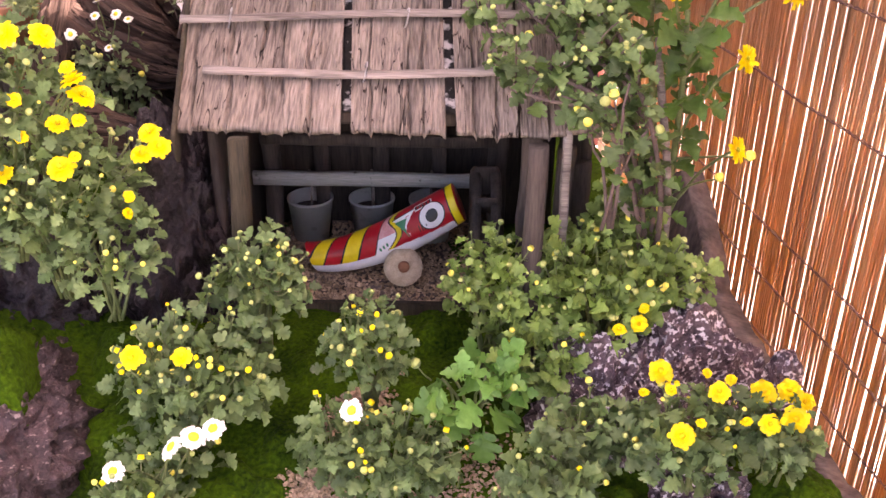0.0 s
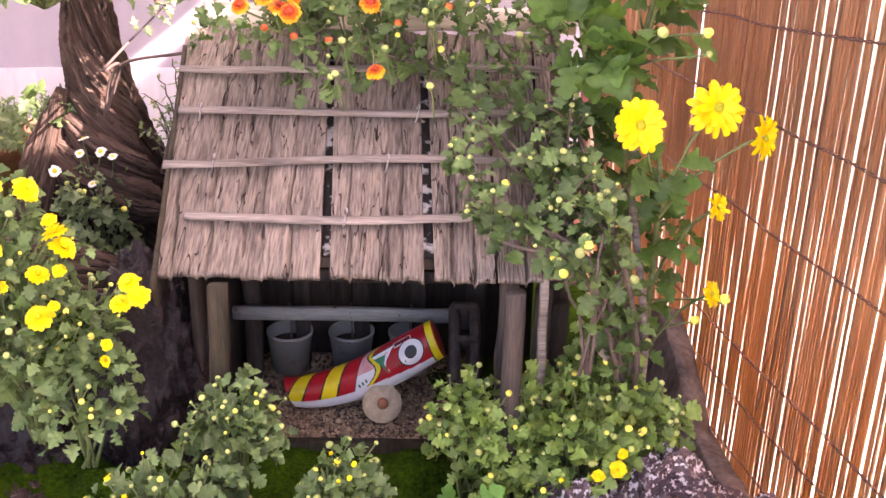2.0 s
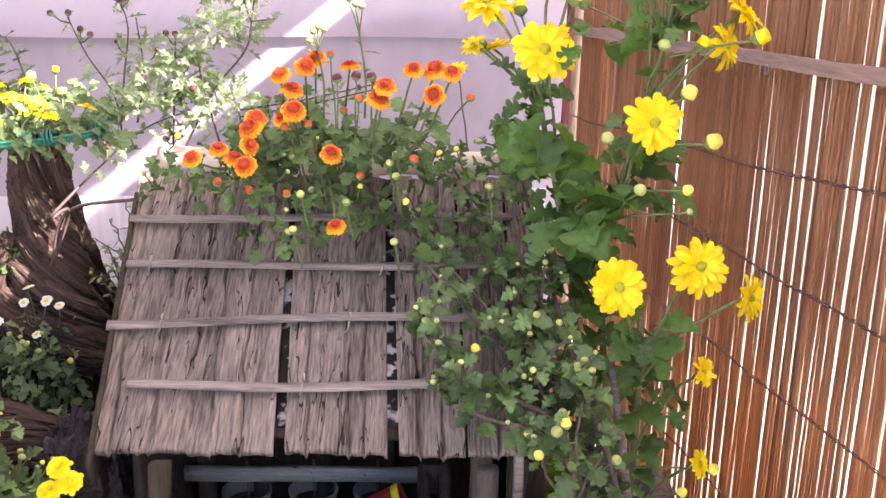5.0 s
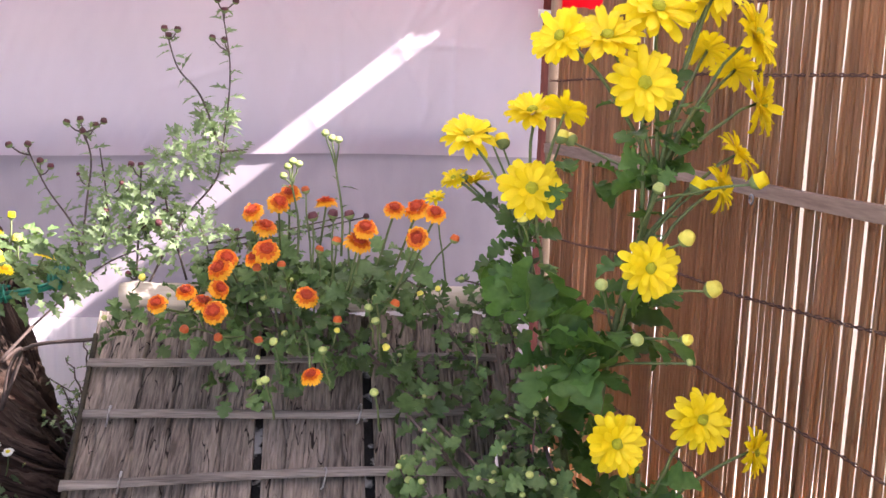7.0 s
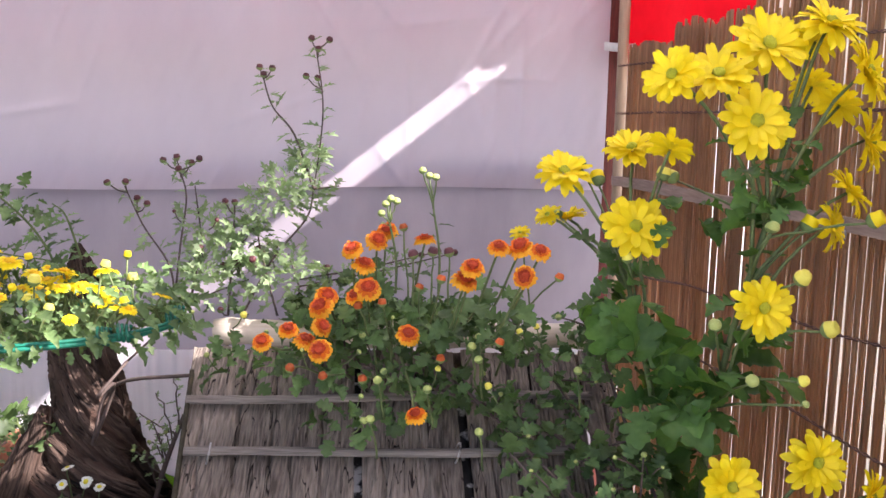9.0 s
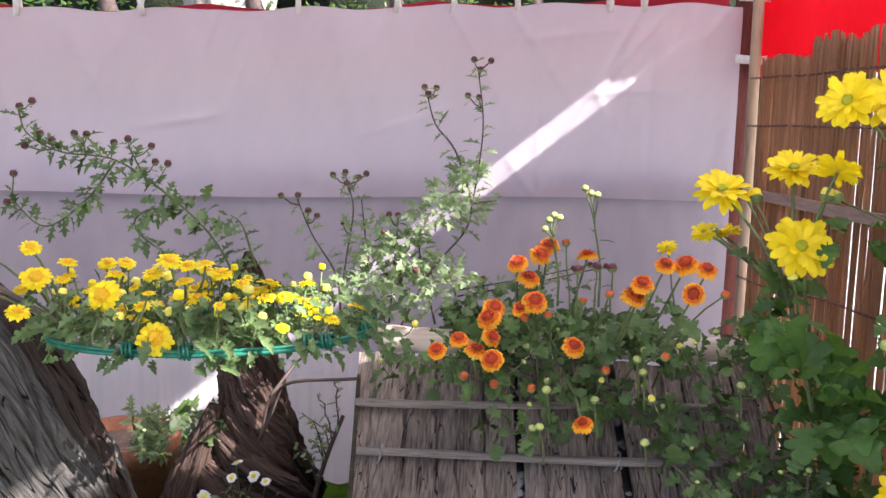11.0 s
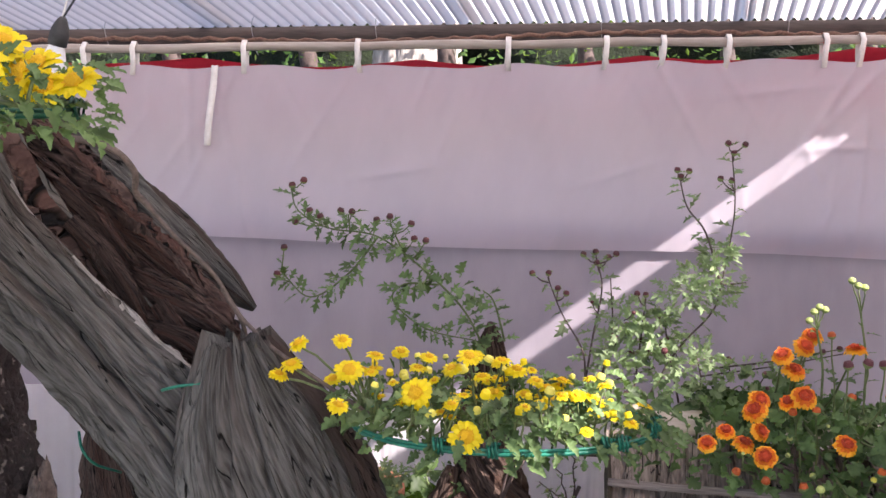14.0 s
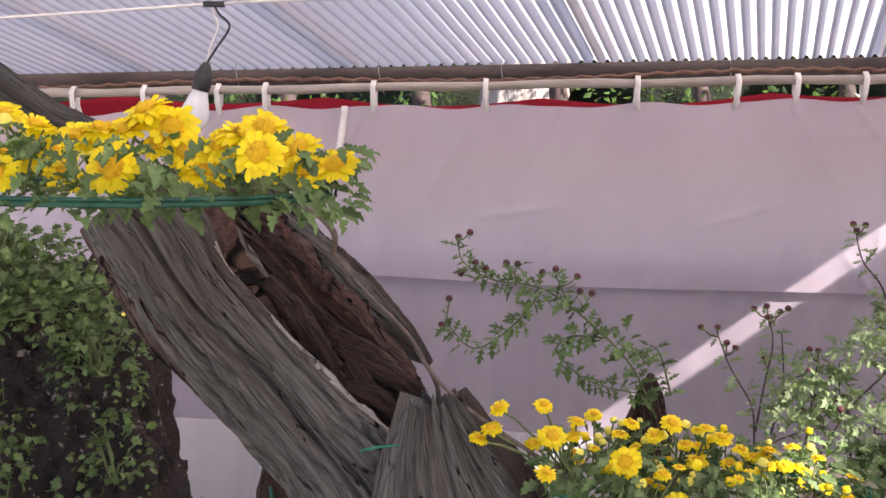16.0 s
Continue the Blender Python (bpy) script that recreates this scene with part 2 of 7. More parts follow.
def fissured(name, base, light, crack, scale, fine=3.2, width=0.035, bump=0.8, dist=0.004, attr="", patches=None, per_object=0.0, rough=0.85, band=0.5, small_amount=0.8, coarse=4.0, warp=0.12, patch_at=0.52):
    """Dry bark or dead wood: two tones, with long thin fissures at two sizes where a stretched noise passes its middle.
    The crack colour joins dark inner wood with the shade of deep splits.
    """
    m = bpy.data.materials.new(name)
    m.use_nodes = True
    n, l = m.node_tree.nodes, m.node_tree.links
    b = n["Principled BSDF"]
    b.inputs["Roughness"].default_value, b.inputs["Specular IOR Level"].default_value = rough, 0.25
    mp = n.new("ShaderNodeMapping")
    mp.inputs["Scale"].default_value = scale
    if attr:
        src = n.new("ShaderNodeAttribute")
        src.attribute_name = attr
        l.new(src.outputs["Vector"], mp.inputs[0])
    else:
        src = n.new("ShaderNodeTexCoord")
        l.new(src.outputs["Object"], mp.inputs[0])

    def tex(s, detail, warp=0.0):
        t = n.new("ShaderNodeTexNoise")
        t.inputs["Scale"].default_value, t.inputs["Detail"].default_value, t.inputs["Distortion"].default_value = s, detail, warp
        l.new(mp.outputs[0], t.inputs["Vector"])
        return t.outputs[0]

    def calc(op, a, c, d=None):
        q = n.new("ShaderNodeMath")
        q.operation = op
        for k, v in enumerate((a, c, d)):
            if v is None:
                continue
            if isinstance(v, (int, float)):
                q.inputs[k].default_value = v
            else:
                l.new(v, q.inputs[k])
        return q.outputs[0]

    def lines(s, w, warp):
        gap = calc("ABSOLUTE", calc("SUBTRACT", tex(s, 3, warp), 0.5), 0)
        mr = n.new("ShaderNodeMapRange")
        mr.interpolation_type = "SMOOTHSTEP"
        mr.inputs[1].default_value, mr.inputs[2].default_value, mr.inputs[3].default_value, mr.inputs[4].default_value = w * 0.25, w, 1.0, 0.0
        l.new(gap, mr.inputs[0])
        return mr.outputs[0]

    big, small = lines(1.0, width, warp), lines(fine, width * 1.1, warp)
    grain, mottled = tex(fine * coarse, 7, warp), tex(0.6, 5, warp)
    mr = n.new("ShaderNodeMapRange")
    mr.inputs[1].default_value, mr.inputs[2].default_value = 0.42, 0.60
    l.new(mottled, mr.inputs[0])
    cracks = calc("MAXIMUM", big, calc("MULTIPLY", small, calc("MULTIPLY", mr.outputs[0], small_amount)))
    ramp = n.new("ShaderNodeValToRGB")
    ramp.color_ramp.elements[0].position, ramp.color_ramp.elements[0].color = 0.36, (*base, 1)
    ramp.color_ramp.elements[1].position, ramp.color_ramp.elements[1].color = 0.64, (*light, 1)
    l.new(calc("ADD", calc("MULTIPLY", grain, 1 - band), calc("MULTIPLY", mottled, band)), ramp.inputs[0])
    col = ramp.outputs[0]
    if per_object:
        mo = n.new("ShaderNodeMapRange")
        mo.inputs[3].default_value, mo.inputs[4].default_value = 1 - per_object, 1 + per_object
        l.new(n.new("ShaderNodeObjectInfo").outputs["Random"], mo.inputs[0])
        hs = n.new("ShaderNodeHueSaturation")
        l.new(mo.outputs[0], hs.inputs["Value"])
        l.new(col, hs.inputs["Color"])
        col = hs.outputs[0]
    if patches:
        rp = n.new("ShaderNodeMapRange")
        rp.inputs[1].default_value, rp.inputs[2].default_value = patch_at, patch_at + 0.11
        l.new(tex(0.42, 6), rp.inputs[0])
        mp2 = n.new("ShaderNodeMix")
        mp2.data_type = "RGBA"
        l.new(rp.outputs[0], mp2.inputs[0])
        l.new(col, mp2.inputs[6])
        mp2.inputs[7].default_value = (*patches, 1)
        col = mp2.outputs[2]
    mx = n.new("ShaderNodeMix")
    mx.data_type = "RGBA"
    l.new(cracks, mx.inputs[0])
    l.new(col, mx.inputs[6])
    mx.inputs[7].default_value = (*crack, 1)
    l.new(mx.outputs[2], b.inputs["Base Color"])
    bp = n.new("ShaderNodeBump")
    bp.inputs["Strength"].default_value, bp.inputs["Distance"].default_value = bump, dist
    l.new(calc("SUBTRACT", calc("MULTIPLY", grain, 0.6), cracks), bp.inputs["Height"])
    l.new(bp.outputs[0], b.inputs["Normal"])
    return m


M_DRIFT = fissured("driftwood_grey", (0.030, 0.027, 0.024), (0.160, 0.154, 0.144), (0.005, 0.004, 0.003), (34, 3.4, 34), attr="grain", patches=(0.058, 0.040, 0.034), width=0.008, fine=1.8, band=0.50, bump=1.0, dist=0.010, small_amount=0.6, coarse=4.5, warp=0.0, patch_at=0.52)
# pale ridge beside the hollow, with its sunlit highlights painted in
M_DRIFT_PALE = fissured("driftwood_pale_lit_edge", (0.10, 0.085, 0.078), (0.36, 0.335, 0.315), (0.03, 0.022, 0.02), (44, 3.0, 44), attr="grain", width=0.012, fine=2.2, band=0.45, bump=1.0, dist=0.010, small_amount=0.5, coarse=6.0, warp=0.0)
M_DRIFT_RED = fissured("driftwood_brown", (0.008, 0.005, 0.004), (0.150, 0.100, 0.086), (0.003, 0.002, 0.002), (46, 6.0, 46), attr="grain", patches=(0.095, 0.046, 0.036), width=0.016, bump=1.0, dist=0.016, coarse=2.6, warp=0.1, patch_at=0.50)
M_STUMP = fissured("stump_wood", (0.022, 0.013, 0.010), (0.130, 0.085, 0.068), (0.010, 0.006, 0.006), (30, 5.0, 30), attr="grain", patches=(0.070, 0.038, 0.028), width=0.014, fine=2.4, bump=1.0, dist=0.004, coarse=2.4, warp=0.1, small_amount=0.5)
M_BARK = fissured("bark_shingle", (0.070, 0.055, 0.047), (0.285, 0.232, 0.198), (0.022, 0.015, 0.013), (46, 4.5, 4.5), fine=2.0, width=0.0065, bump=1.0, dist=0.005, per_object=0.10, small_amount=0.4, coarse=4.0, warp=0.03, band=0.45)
M_PALE_BARK = mat("pale_tree_bark", (0.30, 0.25, 0.22), (0.66, 0.60, 0.54), 14, 0.9, 0.9, stretch=(1, 1, 0.4), dist=0.01)


# ---- builders ----
class Soup:
    """Gathers vertices and faces, with a material number for each face, into one mesh."""

    def __init__(self):
        self.v, self.f, self.m, self.g = [], [], [], []

    def add(self, verts, faces, material=0, grain=None):
        k = len(self.v)
        self.v.extend(tuple(map(float, p)) for p in verts)
        self.f.extend(tuple(i + k for i in face) for face in faces)
        self.m.extend([material] * len(faces))
        self.g.extend(grain if grain is not None else [(0, 0, 0)] * len(verts))
        return self

    def mesh(self, name, *mats, smooth=True, grain=False):
        me = bpy.data.meshes.new(name)
        me.from_pydata(self.v, [], self.f)
        for m in mats:
            me.materials.append(m)
        me.polygons.foreach_set("material_index", self.m)
        me.polygons.foreach_set("use_smooth", [smooth] * len(self.f))
        if grain:
            a = me.attributes.new("grain", "FLOAT_VECTOR", "POINT")
            a.data.foreach_set("vector", [c for p in self.g for c in p])
        me.update()
        return me


def thing(name, at, label, category, group="", kind="", turn=0.0):
    e = new(name)
    e.empty_display_size = 0.02
    e.matrix_basis = pose(*at, 0, 0, turn)
    return tagged(e, label, category, group, kind)


def part(name, me, parent, label="", m=None, kind=""):
    ob = new(name, me)
    ob.parent = parent
    if m is not None:
        ob.matrix_basis = m
    return tagged(ob, label, kind=kind)


def solid(name, me, label, category, group="", kind="", m=None):
    ob = new(name, me)
    if m is not None:
        ob.matrix_basis = m
    return tagged(ob, label, category, group, kind)


def axes(direction, hint=(0, 0, 1)):
    d = Vector(direction).normalized()
    s = d.cross(Vector(hint))
    if s.length < 1e-4:
        s = d.cross(Vector((1, 0, 0)))
    s.normalize()
    return s, d, s.cross(d)


def tube(soup, pts, radii, sides=6, material=0, cap=True):
    pts = [Vector(p) for p in pts]
    n = len(pts)
    if not hasattr(radii, "__len__"):
        radii = [radii] * n
    verts, faces = [], []
    for i, p in enumerate(pts):
        s, d, u = axes(pts[min(i + 1, n - 1)] - pts[max(i - 1, 0)], (0.13, 0.31, 0.94))
        for k in range(sides):
            a = 2 * math.pi * k / sides
            verts.append(p + (s * math.cos(a) + u * math.sin(a)) * radii[i])
    for i in range(n - 1):
        for k in range(sides):
            a, b = i * sides + k, i * sides + (k + 1) % sides
            faces.append((a, b, b + sides, a + sides))
    if cap:
        faces.append(tuple(range(sides))[::-1])
        faces.append(tuple(range((n - 1) * sides, n * sides)))
    return soup.add(verts, faces, material)


def bend(a, b, lift=0.5, n=6, wob=0.0, rng=random):
    """A stem from a that first rises and then leans over to b."""
    a, b = Vector(a), Vector(b)
    c = a.lerp(b, 0.35) + Vector((0, 0, abs(b.z - a.z) * lift))
    out = []
    for i in range(n + 1):
        t = i / n
        p = a * (1 - t) ** 2 + c * 2 * t * (1 - t) + b * t * t
        if 0 < i < n and wob:
            p += Vector((rng.uniform(-wob, wob), rng.uniform(-wob, wob), rng.uniform(-wob, wob)))
        out.append(p)
    return out


def spline(pts, n=8):
    """A smooth line through a few points."""
    pts = [Vector(p) for p in pts]
    full = [pts[0] * 2 - pts[1]] + pts + [pts[-1] * 2 - pts[-2]]
    out = []
    for i in range(1, len(full) - 2):
        p0, p1, p2, p3 = full[i - 1:i + 3]
        for k in range(n):
            t = k / n
            out.append(0.5 * ((2 * p1) + (p2 - p0) * t + (2 * p0 - 5 * p1 + 4 * p2 - p3) * t * t + (3 * p1 - p0 - 3 * p2 + p3) * t ** 3))
    return out + [pts[-1]]


def box(soup, lo, hi, material=0, wear=0.0, cuts=1, axis=0):
    """A board, cut along one axis so that its faces and edges can be a little uneven."""
    lo, hi = Vector(lo), Vector(hi)
    o1, o2 = [k for k in range(3) if k != axis]
    verts, faces = [], []
    c = min(hi[o1] - lo[o1], hi[o2] - lo[o2]) * 0.16
    ring = [(lo[o1] + c, lo[o2]), (hi[o1] - c, lo[o2]), (hi[o1], lo[o2] + c), (hi[o1], hi[o2] - c), (hi[o1] - c, hi[o2]), (lo[o1] + c, hi[o2]), (lo[o1], hi[o2] - c), (lo[o1], lo[o2] + c)]
    for i in range(cuts + 1):
        for a, b in ring:
            p = [0, 0, 0]
            p[axis], p[o1], p[o2] = lo[axis] + (hi[axis] - lo[axis]) * i / cuts, a, b
            p = Vector(p)
            if wear:
                w = noise.noise_vector(p * 14) * wear
                w[axis] *= 1.5 if i in (0, cuts) else 0
                p += w
            verts.append(p)
    for i in range(cuts):
        for k in range(8):
            a, b = i * 8 + k, i * 8 + (k + 1) % 8
            faces.append((a, b, b + 8, a + 8))
    faces += [tuple(range(8))[::-1], tuple(range(cuts * 8, cuts * 8 + 8))]
    return soup.add(verts, faces, material)


def lathe(soup, profile, sides=24, material=0, at=(0, 0, 0)):
    at = Vector(at)
    verts = [at + Vector((r * math.cos(2 * math.pi * k / sides), r * math.sin(2 * math.pi * k / sides), z)) for r, z in profile for k in range(sides)]
    faces = [(i * sides + k, i * sides + (k + 1) % sides, (i + 1) * sides + (k + 1) % sides, (i + 1) * sides + k) for i in range(len(profile) - 1) for k in range(sides)]
    return soup.add(verts, faces, material)


def grid(soup, nu, nv, fn, material=0, thick=None):
    """A sheet from fn(u, v) with u and v from 0 to 1; thick gives it a back and edges."""
    top = [Vector(fn(i / nu, j / nv)) for j in range(nv + 1) for i in range(nu + 1)]
    w = nu + 1
    faces = [(j * w + i, j * w + i + 1, (j + 1) * w + i + 1, (j + 1) * w + i) for j in range(nv) for i in range(nu)]
    if thick is not None:
        k = len(top)
        low = [p + Vector(thick) for p in top]
        faces += [tuple(q + k for q in reversed(f)) for f in faces]
        edge = [i for i in range(w)] + [j * w + nu for j in range(1, nv + 1)] + [nv * w + i for i in range(nu - 1, -1, -1)] + [j * w for j in range(nv - 1, 0, -1)]
        for a, b in zip(edge, edge[1:] + edge[:1]):
            faces.append((b, a, a + k, b + k))
        top = top + low
    return soup.add(top, faces, material)


def rock(name, at, radii, seed, material, label, category="rock", rough=0.35, level=5, sharp=1.0, turn=0.0, lean=0.0):
    bm = bmesh.new()
    bmesh.ops.create_icosphere(bm, subdivisions=level, radius=1.0)
    off = Vector((seed * 7.3, seed * 3.1, seed * 1.7))
    for v in bm.verts:
        d = v.co.normalized()
        r = 1 + rough * noise.fractal(d * 1.3 + off, 1.0, 2.0, 3) + 0.07 * sharp * abs(noise.noise(d * 7 + off)) + 0.05 * sharp * abs(noise.noise(d * 15 + off)) + 0.12 * sharp * (noise.ridged_multi_fractal(d * 2.6 + off, 0.9, 2.1, 5, 0.9, 2.0) - 1.0) * 0.5 + 0.05 * noise.noise(d * 17 + off)
        v.co = Vector((d.x * radii[0] * r + lean * max(0.0, d.z * radii[2] * r), d.y * radii[1] * r, d.z * radii[2] * r))
    me = bpy.data.meshes.new(name)
    bm.to_mesh(me)
    bm.free()
    me.materials.append(material)
    me.polygons.foreach_set("use_smooth", [level > 5] * len(me.polygons))
    return solid(name, me, label, category, m=pose(*at, 0, 0, turn))


def drift(soup, path, radii, seed, around=72, along=10, flat=0.75, furrow=0.22, twist=0.6, hollow=None, material=0, ribs=0.0, cracks=(), ragged=0.0):
    """A piece of dead wood round a line: an uneven, twisted section with long furrows and ridges, and if asked a hollow groove along one side."""
    pts = spline(path, along)
    rs = []
    for i in range(len(radii) - 1):
        rs += [radii[i] + (radii[i + 1] - radii[i]) * k / along for k in range(along)]
    rs.append(radii[-1])
    n = len(pts)
    verts, faces, grain, deepcut = [], [], [], []
    length = 0.0
    ref = None
    for i, p in enumerate(pts):
        d = (pts[min(i + 1, n - 1)] - pts[max(i - 1, 0)]).normalized()
        if ref is None:
            ref = axes(d, (0.2, -1, 0.1))[0]
        ref = (ref - d * ref.dot(d)).normalized()
        u = d.cross(ref)
        if i:
            length += (p - pts[i - 1]).length
        for k in range(around):
            a = 2 * math.pi * k / around
            b = a + twist * length * 3 + 0.35 * noise.noise(Vector((length * 5, seed, math.cos(a)))) + 0.15 * noise.noise(Vector((length * 14, seed, math.sin(a) * 2)))
            q = Vector((math.cos(b) * 1.0, math.sin(b) * 1.0, length * 1.3 / max(rs[0], 0.02) * 0.12)) + Vector((seed * 5.1, seed * 2.3, 0))
            r = 1 + 0.28 * noise.noise(q * 1.1)
            fine = noise.ridged_multi_fractal(Vector((math.cos(b) * 3.2 + seed, math.sin(b) * 3.2, length * 3.0)), 0.8, 2.2, 4, 0.9, 2.0)
            r += furrow * (fine - 1.2) * 0.6
            r += 0.06 * noise.noise(Vector((math.cos(b) * 13, math.sin(b) * 13, length * 16 + seed))) + furrow * 0.25 * noise.noise(Vector((math.cos(b) * 8 + seed, math.sin(b) * 8, length * 4)))
            if ribs:
                r += ribs * (noise.ridged_multi_fractal(Vector((math.cos(b) * 6 + seed, math.sin(b) * 6, length * 2.4)), 0.7, 2.3, 4, 0.9, 2.0) - 1.0)
                r += ribs * 0.3 * noise.noise(Vector((math.cos(b) * 22 + seed, math.sin(b) * 22, length * 7)))
            for c, (a0, deep) in enumerate(cracks):
                off = abs((a - a0 - 0.9 * twist * length - 0.30 * noise.noise(Vector((length * 3.5, c * 3.7, seed))) - 0.05 * noise.noise(Vector((length * 17, c * 5.1, seed))) + math.pi) % (2 * math.pi) - math.pi)
                gate = max(0.0, min(1.0, 0.5 + 2.5 * noise.noise(Vector((length * 4.0, c * 9.1 + 4, seed)))))
                r -= deep * gate * math.exp(-(off / 0.028) ** 2) - 0.25 * deep * gate * math.exp(-((off - 0.08) / 0.05) ** 2)
            cut = 0.0
            if hollow:
                a0, a1, deep = hollow
                edge = a0 + 0.10 * noise.noise(Vector((length * 7, seed, 2))) + 0.05 * noise.noise(Vector((length * 24, seed, 5)))
                q1, q2 = (a % (2 * math.pi) - edge) / 0.07, (a1 - a % (2 * math.pi)) / 0.35
                cut = max(0.0, min(1.0, q1)) * max(0.0, min(1.0, q2))
                r -= deep * cut * (0.8 + 0.6 * noise.noise(Vector((length * 9, a * 3, seed))))
                r += 0.20 * cut * (noise.ridged_multi_fractal(Vector((a * 5.0, length * 16, seed)), 0.8, 2.2, 4, 0.9, 2.0) - 1.0)
                r += 0.07 * math.exp(-((a % (2 * math.pi) - edge + 0.03) / 0.10) ** 2)
            r = max(r, 0.15) * rs[i]
            tone = 0
            if cut > 0.3 or (hollow is not None and 2.3 < a + 0.30 * noise.noise(Vector((length * 6, seed, 8))) + 0.35 * noise.noise(Vector((length * 5, a * 9, seed))) < 3.70):
                tone = 1
            elif hollow and -0.10 < a - edge < 0.03 and noise.noise(Vector((length * 14, a * 4, seed))) > -0.05:
                tone = 2
            deepcut.append(tone)
            spill = d * ragged * max(0.0, (i / (n - 1) - 0.6) / 0.4) * (0.6 * noise.noise(Vector((math.cos(a) * 2.5, math.sin(a) * 2.5, seed))) + noise.noise(Vector((math.cos(a) * 7, math.sin(a) * 7, seed + 3))))
            verts.append(p + spill + ref * math.cos(a) * r + u * math.sin(a) * r * flat)
            grain.append((math.cos(a + twist * length * 3) * 0.1 + seed, length, math.sin(a + twist * length * 3) * 0.1))
    for i in range(n - 1):
        for k in range(around):
            a, b = i * around + k, i * around + (k + 1) % around
            faces.append((a, b, b + around, a + around))
    base = len(verts)
    verts += [pts[0], pts[-1]]
    grain += [(seed, 0, 0), (seed, length, 0)]
    for k in range(around):
        faces.append((base, (k + 1) % around, k))
        faces.append((base + 1, (n - 1) * around + k, (n - 1) * around + (k + 1) % around))
    k = len(soup.m)
    soup.add(verts, faces, material, grain)
    if hollow:
        for q, face in enumerate(faces):
            if max(face) < len(deepcut) and deepcut[face[0]]:
                soup.m[k + q] = deepcut[face[0]]
    return soup


# ---- ground ----
def bed_height(x, y):
    """The planted bed: level under the hut, falling to the front, banked up on the left."""
    z = 0.0
    z -= 0.10 * max(0.0, min(1.0, (1.02 - y) / 0.35)) ** 1.2
    k = max(0.0, min(1.0, (-0.12 - x) / 0.35))
    z += 0.12 * k * k * (3 - 2 * k) * max(0.0, min(1.0, (y - 0.85) / 0.4))
    z -= 0.26 * max(0.0, min(1.0, (y - 1.62) / 0.2)) * max(0.0, min(1.0, (-0.50 - x) / 0.12))
    return z + 0.018 * noise.noise(Vector((x * 7, y * 7, 1.3))) + 0.007 * noise.noise(Vector((x * 31, y * 31, 4)))


s = Soup()
grid(s, 2, 2, lambda u, v: (-400 + 800 * u, -400 + 800 * v, -0.30))
solid("ground", s.mesh("ground", M_CONCRETE), "pale dusty open ground reaching to the horizon", "ground", kind="structure")
s = Soup()


def bed(u, v):
    x, y = -1.9 + 2.53 * u, 0.35 + 2.08 * v
    z = bed_height(x, y)
    edge = min(u, 1 - u, v, 1 - v)
    return (x, y, z - 0.32 * max(0.0, 1 - edge / 0.015))


grid(s, 220, 180, bed)
solid("planting_bed", s.mesh("planting_bed", M_MOSS), "raised display bed covered with dark green moss and soil", "planting bed", kind="structure")

# ---- reed fence ----
FX = 0.80
fence = thing("reed_fence", (FX, 1.6, -0.30), "screen of upright brown reeds bound with dark twine, light showing through gaps", "fence", kind="structure")
rng = random.Random(5)
reeds = []
for k in range(5):
    s = Soup()
    h, kinks = 1.30 + 0.03 * k, []
    pts, rad = [], []
    zs = sorted([0.0, 0.45, h] + [h * (0.12 + 0.2 * j + 0.06 * rng.random()) for j in range(5)])
    for z in zs:
        for dz, dr in (((0, 1.0),) if z in (0.0, 0.45, h) else ((-0.004, 1.0), (0, 1.22), (0.004, 1.0))):
            pts.append((0.0016 * math.sin(z * 5 + k), 0.0022 * math.sin(z * 3.1 + 2 * k), z + dz))
            rad.append(0.0027 * dr * min(1.0, 0.74 + 0.40 * z / h))
    tube(s, pts, rad, 6)
    reeds.append(s.mesh("reed", M_REED))
y, count = 2.372, 0
rest = Soup()
while y > -0.9:
    ragged = 0.25 if y > 2.14 else 0.5 if y > 1.80 else 1.0
    tall = 1.290 + ragged * (0.028 * noise.noise(Vector((y * 9, 3, 1))) + rng.uniform(-0.022, 0.018)) + 0.10 * max(0.0, (1.95 - y)) + (0.030 if y < 2.14 else 0.0)
    wide = rng.uniform(0.75, 1.35)
    kind = rng.randrange(5)
    if y > 1.80:
        tall *= 1.34 / (1.30 + 0.03 * kind)
    m = pose(rng.uniform(-0.003, 0.003), y - 1.6, 0, rng.uniform(-0.07, 0.07), rng.uniform(-0.2, 0.2), rng.uniform(0, 360)) @ Matrix.Diagonal((wide, wide, tall / 1.34, 1))
    me = reeds[kind]
    if count < 300:
        part("reed", me, fence, m=m)
    else:
        rest.add([m @ v.co for v in me.vertices], [tuple(p.vertices) for p in me.polygons])
    count += 1
    chance = 0.0 if y > 1.95 else 0.035 if y > 1.3 else 0.07
    y -= (0.0036 if y > 1.95 else 0.0046) * wide + (rng.uniform(0.0010, 0.0028) if rng.random() < chance else 0.0)
part("far_reeds", rest.mesh("far_reeds", M_REED), fence, kind="stuff")
for row, z in enumerate((-0.22, -0.115, -0.025, 0.215, 0.388, 0.535, 0.86, 0.965)):
    for side in (-1, 1):
        s = Soup()
        pts = []
        for i in range(420):
            yy = 2.43 - 3.2 * i / 419
            a = i * 1.1 + (0 if side < 0 else math.pi)
            sag = 0.010 * noise.noise(Vector((yy * 4, row * 3.3, 0))) + (0.065 if z == 0.535 else 0.02) * (1.6 - yy)
            pts.append((-0.0062 + 0.0016 * math.cos(a), yy - 1.6, z + 0.30 + sag + 0.0018 * math.sin(a)))
        tube(s, pts, 0.0013, 4)
        part("twine", s.mesh("twine", M_TWINE), fence)
s = Soup()
